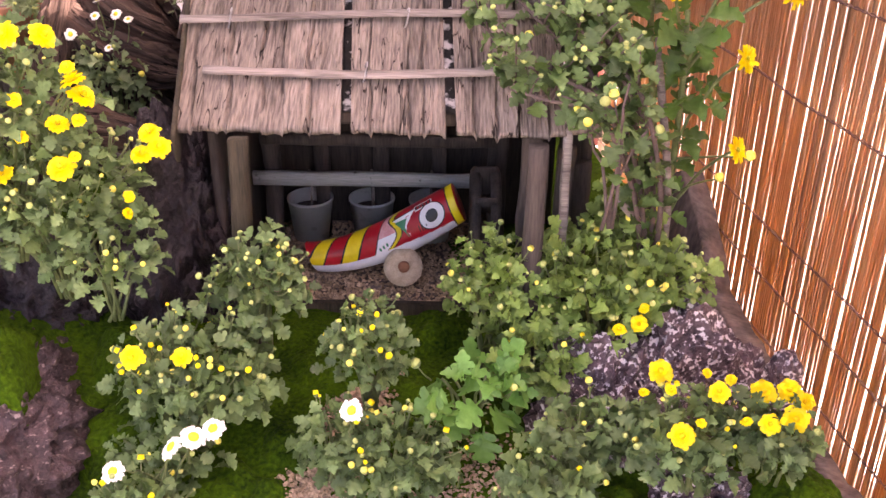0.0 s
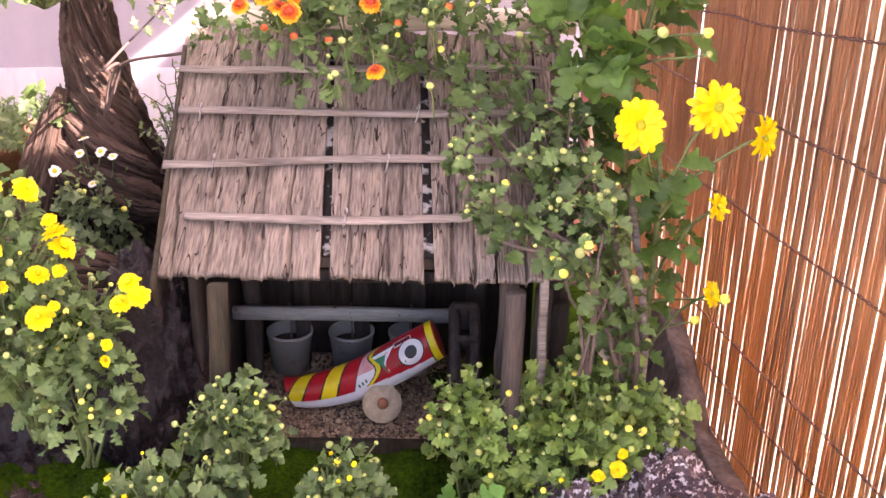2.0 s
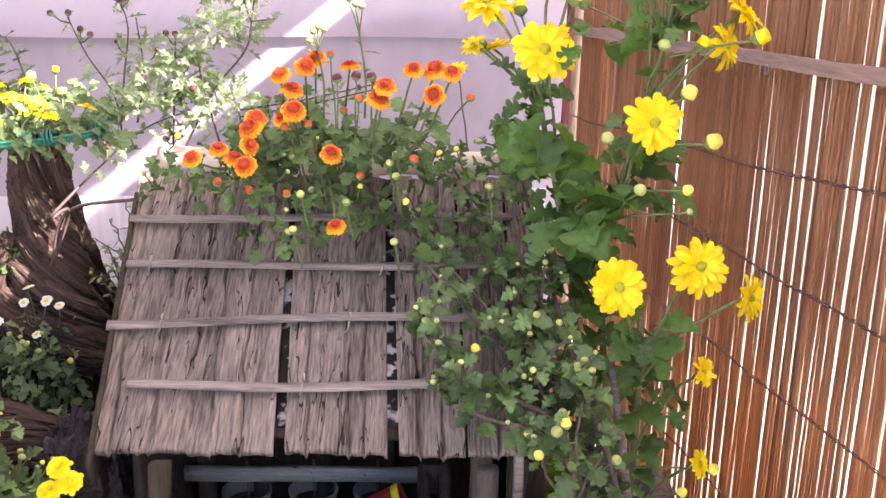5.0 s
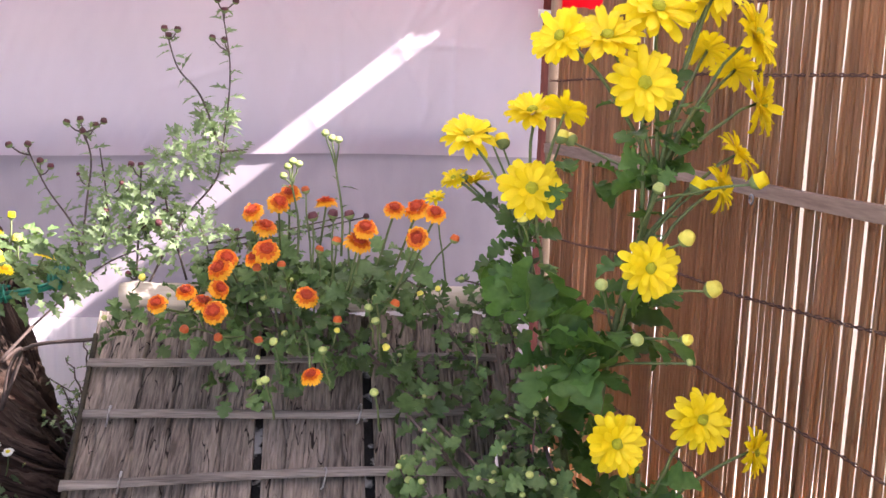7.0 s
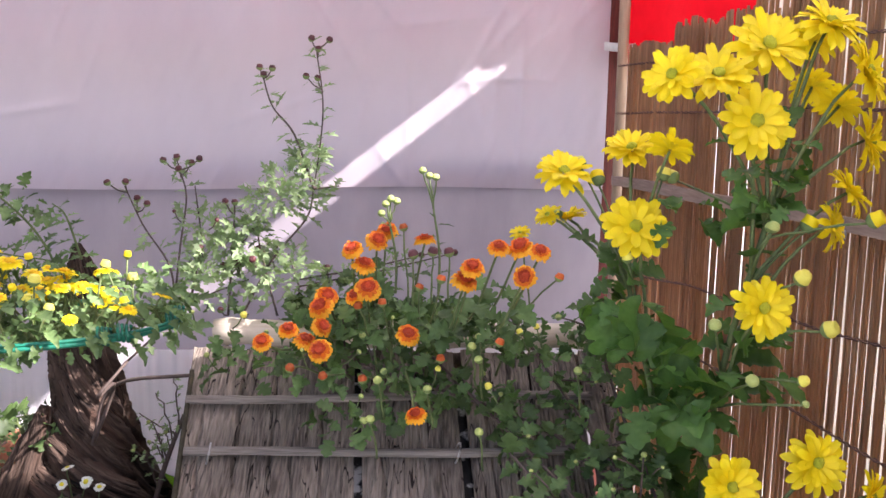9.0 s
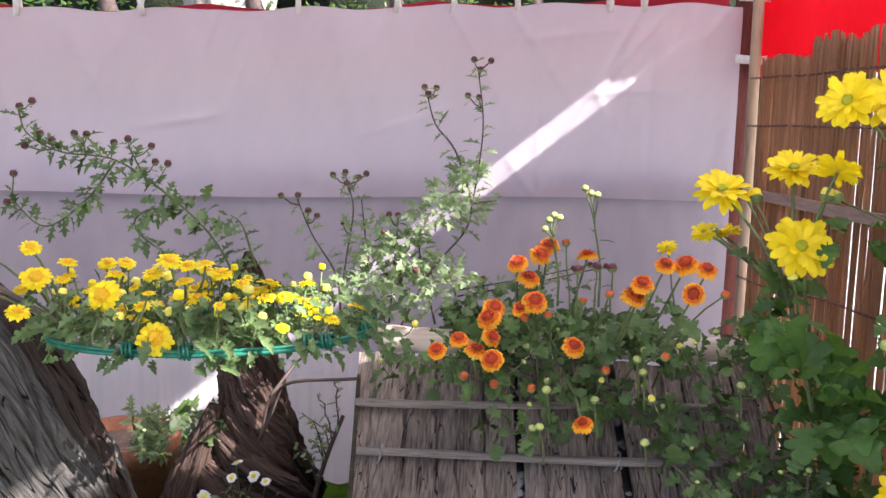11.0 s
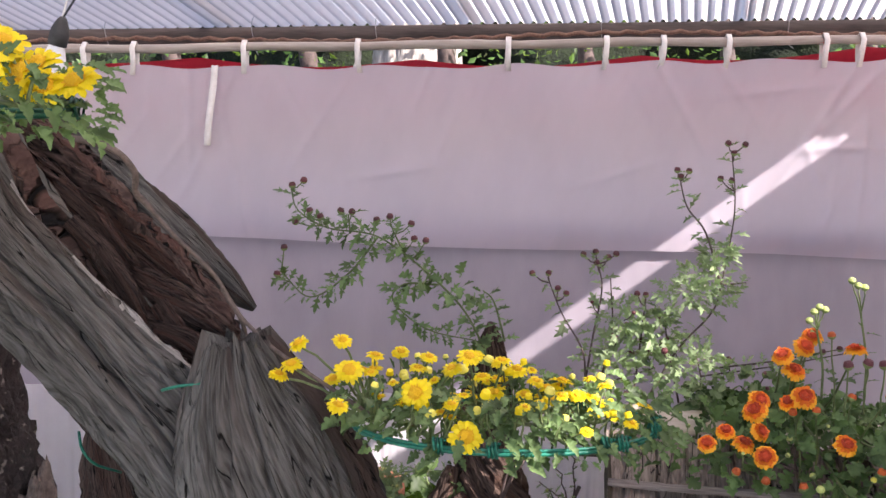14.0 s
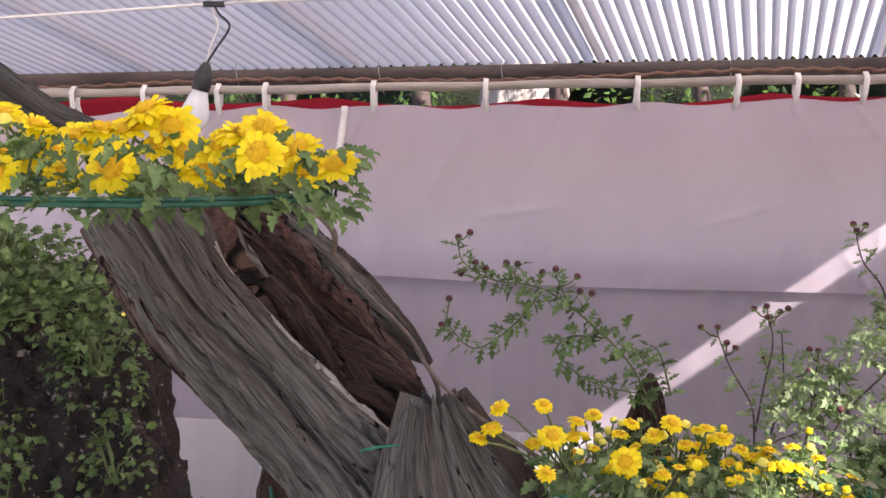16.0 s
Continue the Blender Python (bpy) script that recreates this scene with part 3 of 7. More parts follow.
grid(s, 60, 3, lambda u, v: (-0.0225 + 0.0008 * math.sin(u * 40), 0.80 - 3.2 * u, 0.9745 + 0.061 * u + 0.0015 * math.sin(u * 31) + (0.021 + 0.0015 * math.sin(u * 17)) * v), thick=(0.014, 0, 0))
part("rail", s.mesh("rail", M_RAIL, smooth=False), fence, "flat brown timber rail tied to the reeds")
s = Soup()
tube(s, [Vector((-0.032, 1.452 - 1.6, 0.996)) + Vector((0, 0.005 * math.cos(a), 0.007 * math.sin(a) - 0.006)) for a in [i * 0.7 for i in range(10)]], 0.0016, 5)
part("screw_eye", s.mesh("screw_eye", M_WIRE), fence, "small steel screw eye")

# red festival cloth outside the screen and behind the curtain
s = Soup()
grid(s, 20, 12, lambda u, v: (0.865 + 0.012 * math.sin(u * 11) + 0.006 * math.sin(u * 5 + v * 3), 1.90 + 0.65 * u, 0.955 + 0.24 * v), thick=(0.002, 0, 0))
solid("red_cloth_side", s.mesh("red_cloth_side", M_RED), "bright red cloth hung outside the reed screen", "cloth", kind="structure")

s = Soup()
grid(s, 60, 12, lambda u, v: (0.885 + 0.010 * math.sin(u * 40) + 0.006 * math.sin(u * 23 + v * 3), -0.9 + 2.85 * u, -0.27 + (1.63 - 0.22 * max(0.0, u - 0.86) / 0.14) * v), thick=(0.002, 0, 0))
solid("white_cloth_side", s.mesh("white_cloth_side", mat("white_cotton", (0.82, 0.79, 0.74), (0.90, 0.87, 0.82), 3, 0.9, 0.35, fine=5, dist=0.01, translucent=0.6, tcol=(0.92, 0.88, 0.82))), "white cloth hung outside the reed screen", "cloth", kind="structure")


# ---- curtain wall ----
def pole_z(x):
    return 1.138 + 0.0365 * x


s = Soup()


rng = random.Random(33)
creases = []
for k in range(46):
    a = rng.choice((-1.15, -1.0, 0.9, 1.1, 1.57, 0.15)) + rng.gauss(0, 0.15)
    creases.append((rng.uniform(-2.0, 0.75), rng.uniform(0.62, 1.08), math.cos(a), math.sin(a), rng.uniform(0.06, 0.26), rng.uniform(0.0014, 0.0048)))


def curtain(u, v):
    x = -2.6 + 3.395 * u
    top = pole_z(x) - 0.047 + 0.007 * math.sin(x * 21) * abs(math.sin(x * 7.3))
    z = 0.655 + 0.004 * math.sin(x * 5) + (top - 0.655) * v
    y = 2.50 + 0.010 * noise.noise(Vector((x * 2.1, z * 0.8, 2))) + 0.004 * noise.noise(Vector((x * 9 + z * 3, z * 4, 7))) + 0.012 * noise.noise(Vector((x * 1.1 + z * 2, z, 9)))
    y += 0.0016 * noise.noise(Vector((x * 40 - z * 26, x * 9 + z * 12, 3))) + 0.004 * noise.noise(Vector((x * 5.5, z * 0.7, 11)))
    for cx, cz, dx, dz, ln, deep in creases:
        a, b = (x - cx) * dx + (z - cz) * dz, (x - cx) * dz - (z - cz) * dx
        if abs(a) < ln and abs(b) < 0.03:
            y -= deep * math.exp(-(b / 0.009) ** 2) * (1 - (a / ln) ** 2)
    return (x, y, z)


grid(s, 560, 90, curtain)
cur = thing("curtain", (0, 2.5, 1.1), "lilac-white cotton curtain tied to a pole with straps", "curtain", kind="structure")
me = s.mesh("cloth", M_CLOTH)
part("cloth", me, cur, m=pose(0, -2.5, -1.1))
s = Soup()
for x in (-1.42, -1.236, -1.119, -0.858, -0.593, -0.245, -0.021, 0.109, 0.256, 0.474, 0.555, -1.6, -1.9):
    z0 = pole_z(x)
    s = Soup()
    lean = 0.006 * math.sin(x * 40)
    pts = [(x + lean, 2.494, z0 - 0.062), (x, 2.487, z0 - 0.03), (x, 2.480, z0), (x, 2.497, z0 + 0.0165), (x, 2.516, z0), (x, 2.512, z0 - 0.03), (x - lean * 2, 2.510, z0 - 0.062)]
    grid(s, 6, 2, lambda u, v: Vector(pts[round(u * 6)]) + Vector((0.0125 * (v - 0.5), 0, 0)), thick=(0, -0.0012, 0))
    part("strap", s.mesh("strap", M_TAPE), cur, m=pose(0, -2.5, -1.1))
s = Soup()
grid(s, 1, 12, lambda u, v: (-0.924 - 0.020 * v + 0.016 * (u - 0.5), 2.480 + 0.004 * math.sin(v * 7), 1.062 - 0.186 * v), thick=(0, -0.0012, 0))
part("loose_strap", s.mesh("loose_strap", M_TAPE), cur, m=pose(0, -2.5, -1.1))
for z in (0.985, 1.128):
    s = Soup()
    grid(s, 8, 2, lambda u, v: (0.778 + 0.075 * u, 2.487 - 0.045 * math.sin(u * 3.0), z - 0.02 * u + 0.02 * v + 0.02 * u * u), thick=(0, 0.0012, 0))
    part("corner_strap", s.mesh("corner_strap", M_TAPE), cur, m=pose(0, -2.5, -1.1))

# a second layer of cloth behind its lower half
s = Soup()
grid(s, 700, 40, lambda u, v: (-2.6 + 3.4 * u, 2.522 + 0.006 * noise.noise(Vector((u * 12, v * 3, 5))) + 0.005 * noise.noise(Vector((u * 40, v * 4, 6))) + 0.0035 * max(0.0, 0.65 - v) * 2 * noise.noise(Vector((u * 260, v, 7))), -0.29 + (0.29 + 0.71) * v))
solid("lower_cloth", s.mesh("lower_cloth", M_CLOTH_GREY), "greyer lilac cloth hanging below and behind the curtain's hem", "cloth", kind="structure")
s = Soup()
grid(s, 620, 16, lambda u, v: (-2.6 + 3.36 * u, 2.492 + 0.012 * noise.noise(Vector((u * 300, v * 1.5, 5))) * (0.4 + 0.6 * (1 - v)) + 0.006 * noise.noise(Vector((u * 40, v, 2))), -0.29 + (0.29 + 0.285 + 0.006 * math.sin(u * 13)) * v))
solid("pleated_skirt", s.mesh("pleated_skirt", mat("white_sheeting", (0.78, 0.74, 0.78), (0.86, 0.82, 0.86), 6, 0.6, 0.2, translucent=0.4, tcol=(0.9, 0.86, 0.9))), "white pleated sheeting at the foot of the curtain", "cloth", kind="structure")
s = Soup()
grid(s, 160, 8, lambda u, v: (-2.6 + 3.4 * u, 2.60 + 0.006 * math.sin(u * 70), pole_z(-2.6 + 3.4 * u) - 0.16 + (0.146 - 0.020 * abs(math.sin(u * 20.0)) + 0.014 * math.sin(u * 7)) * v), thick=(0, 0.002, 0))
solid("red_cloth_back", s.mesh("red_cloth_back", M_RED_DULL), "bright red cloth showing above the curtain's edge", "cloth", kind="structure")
s = Soup()
tube(s, [(-2.7 + 3.55 * i / 30, 2.50 + 0.004 * math.sin(i), pole_z(-2.7 + 3.55 * i / 30) + 0.002 * math.sin(i * 1.7)) for i in range(31)], [0.0105 + 0.0010 * math.sin(i * 2.3) for i in range(31)], 12)
solid("curtain_pole", s.mesh("curtain_pole", mat("grey_bamboo", (0.24, 0.20, 0.175), (0.42, 0.365, 0.33), 10, 0.6, 0.3, stretch=(0.3, 3, 3))), "pale bamboo pole carrying the curtain", "pole", kind="structure")
s = Soup()
tube(s, [(-2.7 + 3.5 * i / 200, 2.53 + 0.004 * math.cos(i * 1.9), pole_z(-2.7 + 3.5 * i / 200) + 0.019 + 0.006 * math.sin(i * 0.09) + 0.003 * math.sin(i * 1.9)) for i in range(201)], 0.005, 6)
solid("rope", s.mesh("rope", M_TWINE), "twisted brown rope stretched along the pole", "rope", kind="structure")
s = Soup()
tube(s, [(0.808 - 0.004 * z, 2.432, z) for z in (-0.30, 0.0, 0.3, 0.6, 0.9, 1.22)], 0.0128, 12)
solid("corner_post", s.mesh("corner_post", mat("brown_bamboo", (0.20, 0.135, 0.09), (0.40, 0.29, 0.20), 10, 0.6, 0.3, stretch=(3, 3, 0.3))), "upright bamboo post at the corner of the screen", "post", kind="structure")
s = Soup()
box(s, (0.800, 2.535, -0.30), (0.850, 2.57, 1.18), axis=2, cuts=6, wear=0.002)
solid("dark_post", s.mesh("dark_post", mat("red_brown_timber", (0.06, 0.015, 0.012), (0.16, 0.04, 0.03), 20, 0.8, 0.4, stretch=(3, 3, 0.3))), "dark red-brown timber post behind the curtain", "post", kind="structure")


# ---- roof ----
def roof_z(x, y):
    return pole_z(x) + 0.068 + 0.25 * (2.62 - y)


def slot(y):
    return 1.088 - 0.061 * y


PITCH = 0.0315
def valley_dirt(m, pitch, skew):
    """Patchy grey that sets off the ribs, in the valleys of the sheet, which run along the skewed waves."""
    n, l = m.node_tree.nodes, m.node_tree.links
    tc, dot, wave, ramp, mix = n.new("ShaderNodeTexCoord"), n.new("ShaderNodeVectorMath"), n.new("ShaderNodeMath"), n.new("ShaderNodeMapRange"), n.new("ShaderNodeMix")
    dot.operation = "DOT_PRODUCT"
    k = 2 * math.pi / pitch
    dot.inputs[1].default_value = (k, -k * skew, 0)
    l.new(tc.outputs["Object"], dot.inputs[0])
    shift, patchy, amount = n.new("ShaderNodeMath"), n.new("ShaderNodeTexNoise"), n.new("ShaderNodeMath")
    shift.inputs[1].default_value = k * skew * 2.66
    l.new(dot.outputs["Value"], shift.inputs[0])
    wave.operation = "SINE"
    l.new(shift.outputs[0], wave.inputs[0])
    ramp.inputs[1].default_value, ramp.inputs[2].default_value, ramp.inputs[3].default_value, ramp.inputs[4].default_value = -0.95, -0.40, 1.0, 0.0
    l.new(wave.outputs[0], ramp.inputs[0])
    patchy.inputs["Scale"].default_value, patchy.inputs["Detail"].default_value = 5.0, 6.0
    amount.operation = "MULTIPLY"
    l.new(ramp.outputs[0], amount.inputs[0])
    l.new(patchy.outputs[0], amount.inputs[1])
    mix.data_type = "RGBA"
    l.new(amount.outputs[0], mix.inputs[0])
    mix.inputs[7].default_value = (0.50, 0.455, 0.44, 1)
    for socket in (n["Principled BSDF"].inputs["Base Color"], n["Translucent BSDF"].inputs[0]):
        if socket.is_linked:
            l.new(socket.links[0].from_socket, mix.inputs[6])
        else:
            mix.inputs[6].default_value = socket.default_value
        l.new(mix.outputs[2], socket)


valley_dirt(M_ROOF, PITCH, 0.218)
for name, left in (("roof_sheet", True), ("roof_sheet_side", False)):
    s = Soup()
    rows = sorted([-0.40 + 2.600 * k / 40 for k in range(41)] + [0.519, 0.521, 0.739, 0.741]) + [2.2015, 2.66]
    n = 1240 if left else 420

    def sheet(u, v):
        y = rows[round(v * 46)]
        skew = 0.218 * (2.66 - y)
        cut = slot(y) - 0.039 if y < 2.2005 else slot(2.200) + 0.02
        gap = 0.078 + (0.15 if 0.52 < y < 0.74 else 0.0)
        if left:
            x = min(-2.9 + 4.6 * u - skew, cut)
        else:
            x = max(0.98 + 1.7 * u - skew * (1 - u), cut + gap if y < 2.2005 else cut + 0.002)
        flat = max(0.0, min(1.0, (cut - x if left else x - cut - gap) / 0.02))
        return (x, y, roof_z(x, y) + 0.0078 * flat * math.sin(2 * math.pi * (x + skew) / PITCH))

    grid(s, n, 46, sheet)
    solid(name, s.mesh(name, M_ROOF), "translucent white corrugated roof sheet", "roof", kind="structure")
s = Soup()
tube(s, [(-2.9 + 4.2 * i / 12, 2.62, roof_z(-2.9 + 4.2 * i / 12, 2.62) - 0.032) for i in range(13)], 0.020, 12)
solid("eave_beam", s.mesh("eave_beam", M_BEAM), "brown round beam under the roof sheet's edge", "beam", kind="structure")
for x in (-1.48, -0.94, -0.33, 0.35):
    s = Soup()
    tube(s, [(x - 0.218 * 1.8 * i / 6, 2.64 - 1.8 * i / 6, roof_z(x, 2.64 - 1.8 * i / 6) + 0.020) for i in range(7)], 0.009, 8)
    solid("rafter", s.mesh("rafter", M_BEAM), "slender rafter lying over the roof sheet", "rafter", kind="structure")
for x, y in ((-0.86, 2.6), (-0.56, 2.6), (-0.02, 2.6), (0.42, 2.6), (-1.22, 2.6)):
    s = Soup()
    z = roof_z(x, y)
    tube(s, spline([(x, y, z + 0.012), (x - 0.004, y - 0.012, z - 0.02), (x + 0.003, y + 0.004, z - 0.07), (x + 0.012, y - 0.01, z - 0.085)], 4), 0.0011, 4)
    solid("tie_wire", s.mesh("tie_wire", M_WIRE), "thin tie wire hanging from the roof beam", "wire", group="tie wires")

# hanging bulb
bulb = thing("light_bulb", (-1.173, 2.18, 1.0576), "white light bulb in a black rubber socket hung on a cable", "lamp")
bm_ = pose(0, 0, 0, 0, 14, 0)
s = Soup()
lathe(s, [(0.0, -0.068), (0.016, -0.064), (0.027, -0.05), (0.031, -0.035), (0.029, -0.018), (0.022, 0.004), (0.0165, 0.022), (0.015, 0.03)], 28)
part("globe", s.mesh("globe", M_BULB), bulb, m=bm_)
s = Soup()
lathe(s, [(0.0165, 0.024), (0.019, 0.026), (0.0195, 0.05), (0.017, 0.062), (0.011, 0.076), (0.006, 0.084), (0.0, 0.085)], 24)
part("socket", s.mesh("socket", M_BLACK), bulb, m=bm_)
for k, dx in enumerate((0.0, 0.012)):
    s = Soup()
    tube(s, spline([(0.02, 0, 0.08), (0.028 + dx, 0, 0.11), (0.045 + dx * 2, 0, 0.155), (0.035 + dx, 0, 0.18), (0.036, 0, 0.199)], 6), 0.0026, 6)
    part("cable", s.mesh("cable", M_BLACK if k else M_TAPE), bulb)
s = Soup()
tube(s, spline([(-2.2, 2.18, 1.18), (-1.634, 2.18, 1.2225), (-1.382, 2.18, 1.240), (-1.137, 2.18, 1.258), (-0.993, 2.18, 1.266), (-0.4, 2.16, 1.285), (0.5, 2.1, 1.32)], 8), 0.0032, 6)
solid("cable_line", s.mesh("cable_line", M_TAPE), "grey cable strung under the roof", "cable", kind="structure")
s = Soup()
box(s, (-0.022, -0.006, -0.006), (0.022, 0.006, 0.006), axis=0, cuts=2, wear=0.001)
part("cable_clip", s.mesh("cable_clip", M_BLACK), bulb, m=pose(0.036, 0, 0.200))

# shrubs behind the curtain
leafy = Soup()
rng = random.Random(9)
for i in range(6500):
    x = rng.uniform(-2.4, 1.0)
    z = rng.uniform(0.85, 1.75)
    if -0.75 < x < -0.38 and z > 0.9:
        continue
    if noise.noise(Vector((x * 2.3, z * 2.5, 4))) < -0.10:
        continue
    p = Vector((x, 3.35 + rng.uniform(-0.25, 0.25), z))
    d = Vector((rng.uniform(-1, 1), rng.uniform(-0.8, 0.3), rng.uniform(-0.9, 0.5))).normalized()
    a, d, up = axes(d, (rng.uniform(-1, 1), rng.uniform(-1, 0.2), 1))
    k = rng.uniform(0.016, 0.036)
    leafy.add([p, p + d * k * 0.5 + a * k * 0.3 - up * k * 0.08, p + d * k, p + d * k * 0.5 - a * k * 0.3 - up * k * 0.08], [(0, 1, 2), (0, 2, 3)])
shrub = thing("shrub", (0, 3.4, -0.3), "glossy evergreen shrubs in sun and shade behind the curtain", "shrub", kind="stuff")
part("crown", leafy.mesh("crown", mat("evergreen_leaf", (0.022, 0.055, 0.010), (0.090, 0.170, 0.035), 20, 0.22, 0.0, per_island=0.8, translucent=0.35, tcol=(0.25, 0.40, 0.05), spec=1.0), smooth=False), shrub, m=pose(0, -3.4, 0.3), kind="stuff")
s = Soup()
for k in range(9):
    x = -2.2 + 0.45 * k
    tube(s, spline([(x, 3.5, -0.3), (x + 0.05, 3.45, 0.6), (x - 0.05, 3.4, 1.3)], 4), [0.03] * 8 + [0.012], 8)
part("trunk", s.mesh("trunk", M_STEM_DARK), shrub, m=pose(0, -3.4, 0.3))
s = Soup()
drift(s, [(-0.62, 3.75, -0.3), (-0.58, 3.75, 0.6), (-0.55, 3.75, 1.3), (-0.5, 3.75, 2.2)], [0.2, 0.17, 0.16, 0.15], 3, flat=0.9)
solid("tree_trunk", s.mesh("tree_trunk", M_PALE_BARK), "sunlit grey tree trunk behind the curtain", "tree")
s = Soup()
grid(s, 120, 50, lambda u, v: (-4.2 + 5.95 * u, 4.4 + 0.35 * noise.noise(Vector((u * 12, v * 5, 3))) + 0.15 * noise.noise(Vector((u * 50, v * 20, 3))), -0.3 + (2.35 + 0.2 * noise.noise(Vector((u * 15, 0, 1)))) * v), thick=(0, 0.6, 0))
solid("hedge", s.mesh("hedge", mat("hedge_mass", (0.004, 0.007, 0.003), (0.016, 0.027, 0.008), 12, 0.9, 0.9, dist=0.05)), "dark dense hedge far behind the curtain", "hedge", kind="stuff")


# ---- hut ----
S30, C30 = math.sin(radians(30)), math.cos(radians(30))
hut = thing("miniature_hut", (-0.08, 1.073, 0.0), "small rustic model hut with bark roof and bamboo battens", "model hut", turn=-9)


def on_roof(x, d, up=0.0):
    """A point of the front slope: x along the eave, d up the slope, up above the bark."""
    return Vector((x, 0.023 + d * C30 - up * S30, 0.322 + d * S30 + up * C30))


def bark_board(x0, x1, seed, x2=None, x3=None):
    s = Soup()
    x2, x3 = (x0, x1) if x2 is None else (x2, x3)
    nu = max(8, int((x1 - x0) / 0.0009))

    r = random.Random(seed)
    cuts = [x0]
    while cuts[-1] < x1 - 0.010:
        cuts.append(min(x1, cuts[-1] + r.uniform(0.016, 0.046)))
    high = [r.uniform(-0.0022, 0.0030) for _ in cuts]
    tilt = [r.uniform(-0.10, 0.10) for _ in cuts]
    ends = [r.uniform(-0.002, 0.003) for _ in cuts]

    def fn(u, v):
        xl, xr = x0 + (x2 - x0) * v, x1 + (x3 - x1) * v
        x = xl + (xr - xl) * u
        wx = x0 + (x1 - x0) * u
        sway = 0.0055 * noise.noise(Vector((seed, v * 5.5, 1))) + 0.0022 * noise.noise(Vector((wx * 30, v * 24, seed)))
        k = max(i for i, c in enumerate(cuts) if c <= max(wx + sway, x0))
        d0 = ends[k] + 0.0012 * noise.noise(Vector((wx * 55, seed, 0))) + 0.0008 * noise.noise(Vector((wx * 160, seed, 3)))
        d = d0 + (0.437 - d0) * v
        near = min((abs(wx + sway - c) for c in cuts[1:-1]), default=1.0)
        crack = max(0.0, 1 - near / 0.0026) * max(0.10, min(1.0, 0.70 + 1.8 * noise.noise(Vector((k * 3.1, d * 13, seed)))))
        split = max(0.0, 1 - abs(noise.noise(Vector((wx * 60, d * 5.5, seed)))) / 0.05) * max(0.0, min(1.0, 3.0 * noise.noise(Vector((wx * 26, d * 11, seed + 7)))))
        h = -0.0095 * crack - 0.0034 * split + high[k] + tilt[k] * (wx - cuts[k] - 0.008)
        h += 0.0016 * noise.noise(Vector((wx * 24, d * 9, seed + 3))) + 0.0024 * noise.noise(Vector((wx * 90, d * 30, seed + 4))) + 0.0006 * noise.noise(Vector((wx * 260, d * 90, seed + 4)))
        h += 0.0024 * math.floor(2.2 * noise.noise(Vector((k * 7.7, d * 7, seed + 2))) + 0.5) * 0.5
        return on_roof(x, d, 0.006 + h)

    grid(s, nu, 150, fn, thick=(0, 0.008 * S30, -0.008 * C30))
    return s.mesh("bark_board", M_BARK)


for k, (a, b, c, d) in enumerate(((-0.066, 0.1265, -0.098, 0.106), (0.1385, 0.2475, 0.113, 0.232), (0.2595, 0.330, 0.242, 0.325), (0.333, 0.385, 0.329, 0.39), (0.389, 0.425, 0.394, 0.432))):
    part("bark_board", bark_board(a, b, 3.7 * k + 1, c, d), hut)
# back slope, rafters under the gaps, verge boards
s = Soup()
grid(s, 60, 30, lambda u, v: (-0.10 + 0.53 * u, 0.41 + 0.36 * v, 0.540 - 0.21 * v + 0.004 * noise.noise(Vector((u * 70, v * 4, 2)))), thick=(0, 0, -0.008))
part("back_slope", s.mesh("back_slope", M_BARK), hut)
for x, x2 in ((0.132, 0.110), (0.252, 0.236)):
    s = Soup()
    grid(s, 3, 40, lambda u, v: on_roof(x + (x2 - x) * v + (u - 0.5) * 0.016, 0.045 + 0.375 * v, -0.012 + 0.002 * noise.noise(Vector((v * 60, u * 3, x)))), thick=(0, 0.004 * S30, -0.004 * C30))
    part("underlay", s.mesh("underlay", mat("flaky_underlay", (0.010, 0.008, 0.008), (0.030, 0.026, 0.025), 70, 0.9, 0.4, stretch=(1, 0.6, 1), spots=(0.55, 0.52, 0.51), spot_scale=55, spot_at=0.54)), hut)
s = Soup()
grid(s, 3, 30, lambda u, v: on_roof(-0.057 - 0.032 * v - 0.003 * u, -0.022 + 0.41 * v, 0.016 - 0.045 * u), thick=(-0.005, 0, 0))
part("verge_board", s.mesh("verge_board", M_POST), hut, "thin weathered board along the roof's side edge")
for x0, x1, d, tilt in ((-0.040, 0.345, 0.078, 0.006), (-0.080, 0.40, 0.166, 0.016), (-0.078, 0.41, 0.256, 0.014), (-0.09, 0.40, 0.342, 0.008)):
    s = Soup()
    pts, rad = [], []
    for i in range(41):
        t = i / 40
        node = abs((t * 3.3 + d * 9) % 1 - 0.5) < 0.014
        pts.append(on_roof(x0 + (x1 - x0) * t, d + tilt * t + 0.004 * math.sin(t * 5 + d * 30), 0.0155))
        rad.append(0.0072 * (1.18 if node else 1.0) * (0.92 + 0.10 * noise.noise(Vector((t * 9, d, 0)))))
    tube(s, pts, rad, 8)
    for v in range(len(s.v)):
        c = pts[min(v // 8, 40)]
        p = Vector(s.v[v]) - c
        nrm = Vector((0, -S30, C30))
        s.v[v] = tuple(c + p - nrm * p.dot(nrm) * 0.55)
    part("batten", s.mesh("batten", M_BATTEN), hut)
for x, d in ((-0.020, 0.167), (0.196, 0.172), (-0.050, 0.258), (0.150, 0.082), (0.232, 0.262)):
    s = Soup()
    tube(s, [on_roof(x + 0.004 * math.sin(a), d + 0.010 * math.cos(a), 0.012 + 0.016 * max(-0.3, math.sin(a))) for a in [i * 0.45 for i in range(9)]], 0.0012, 5)
    part("tie", s.mesh("tie", M_WIRE), hut)
s = Soup()
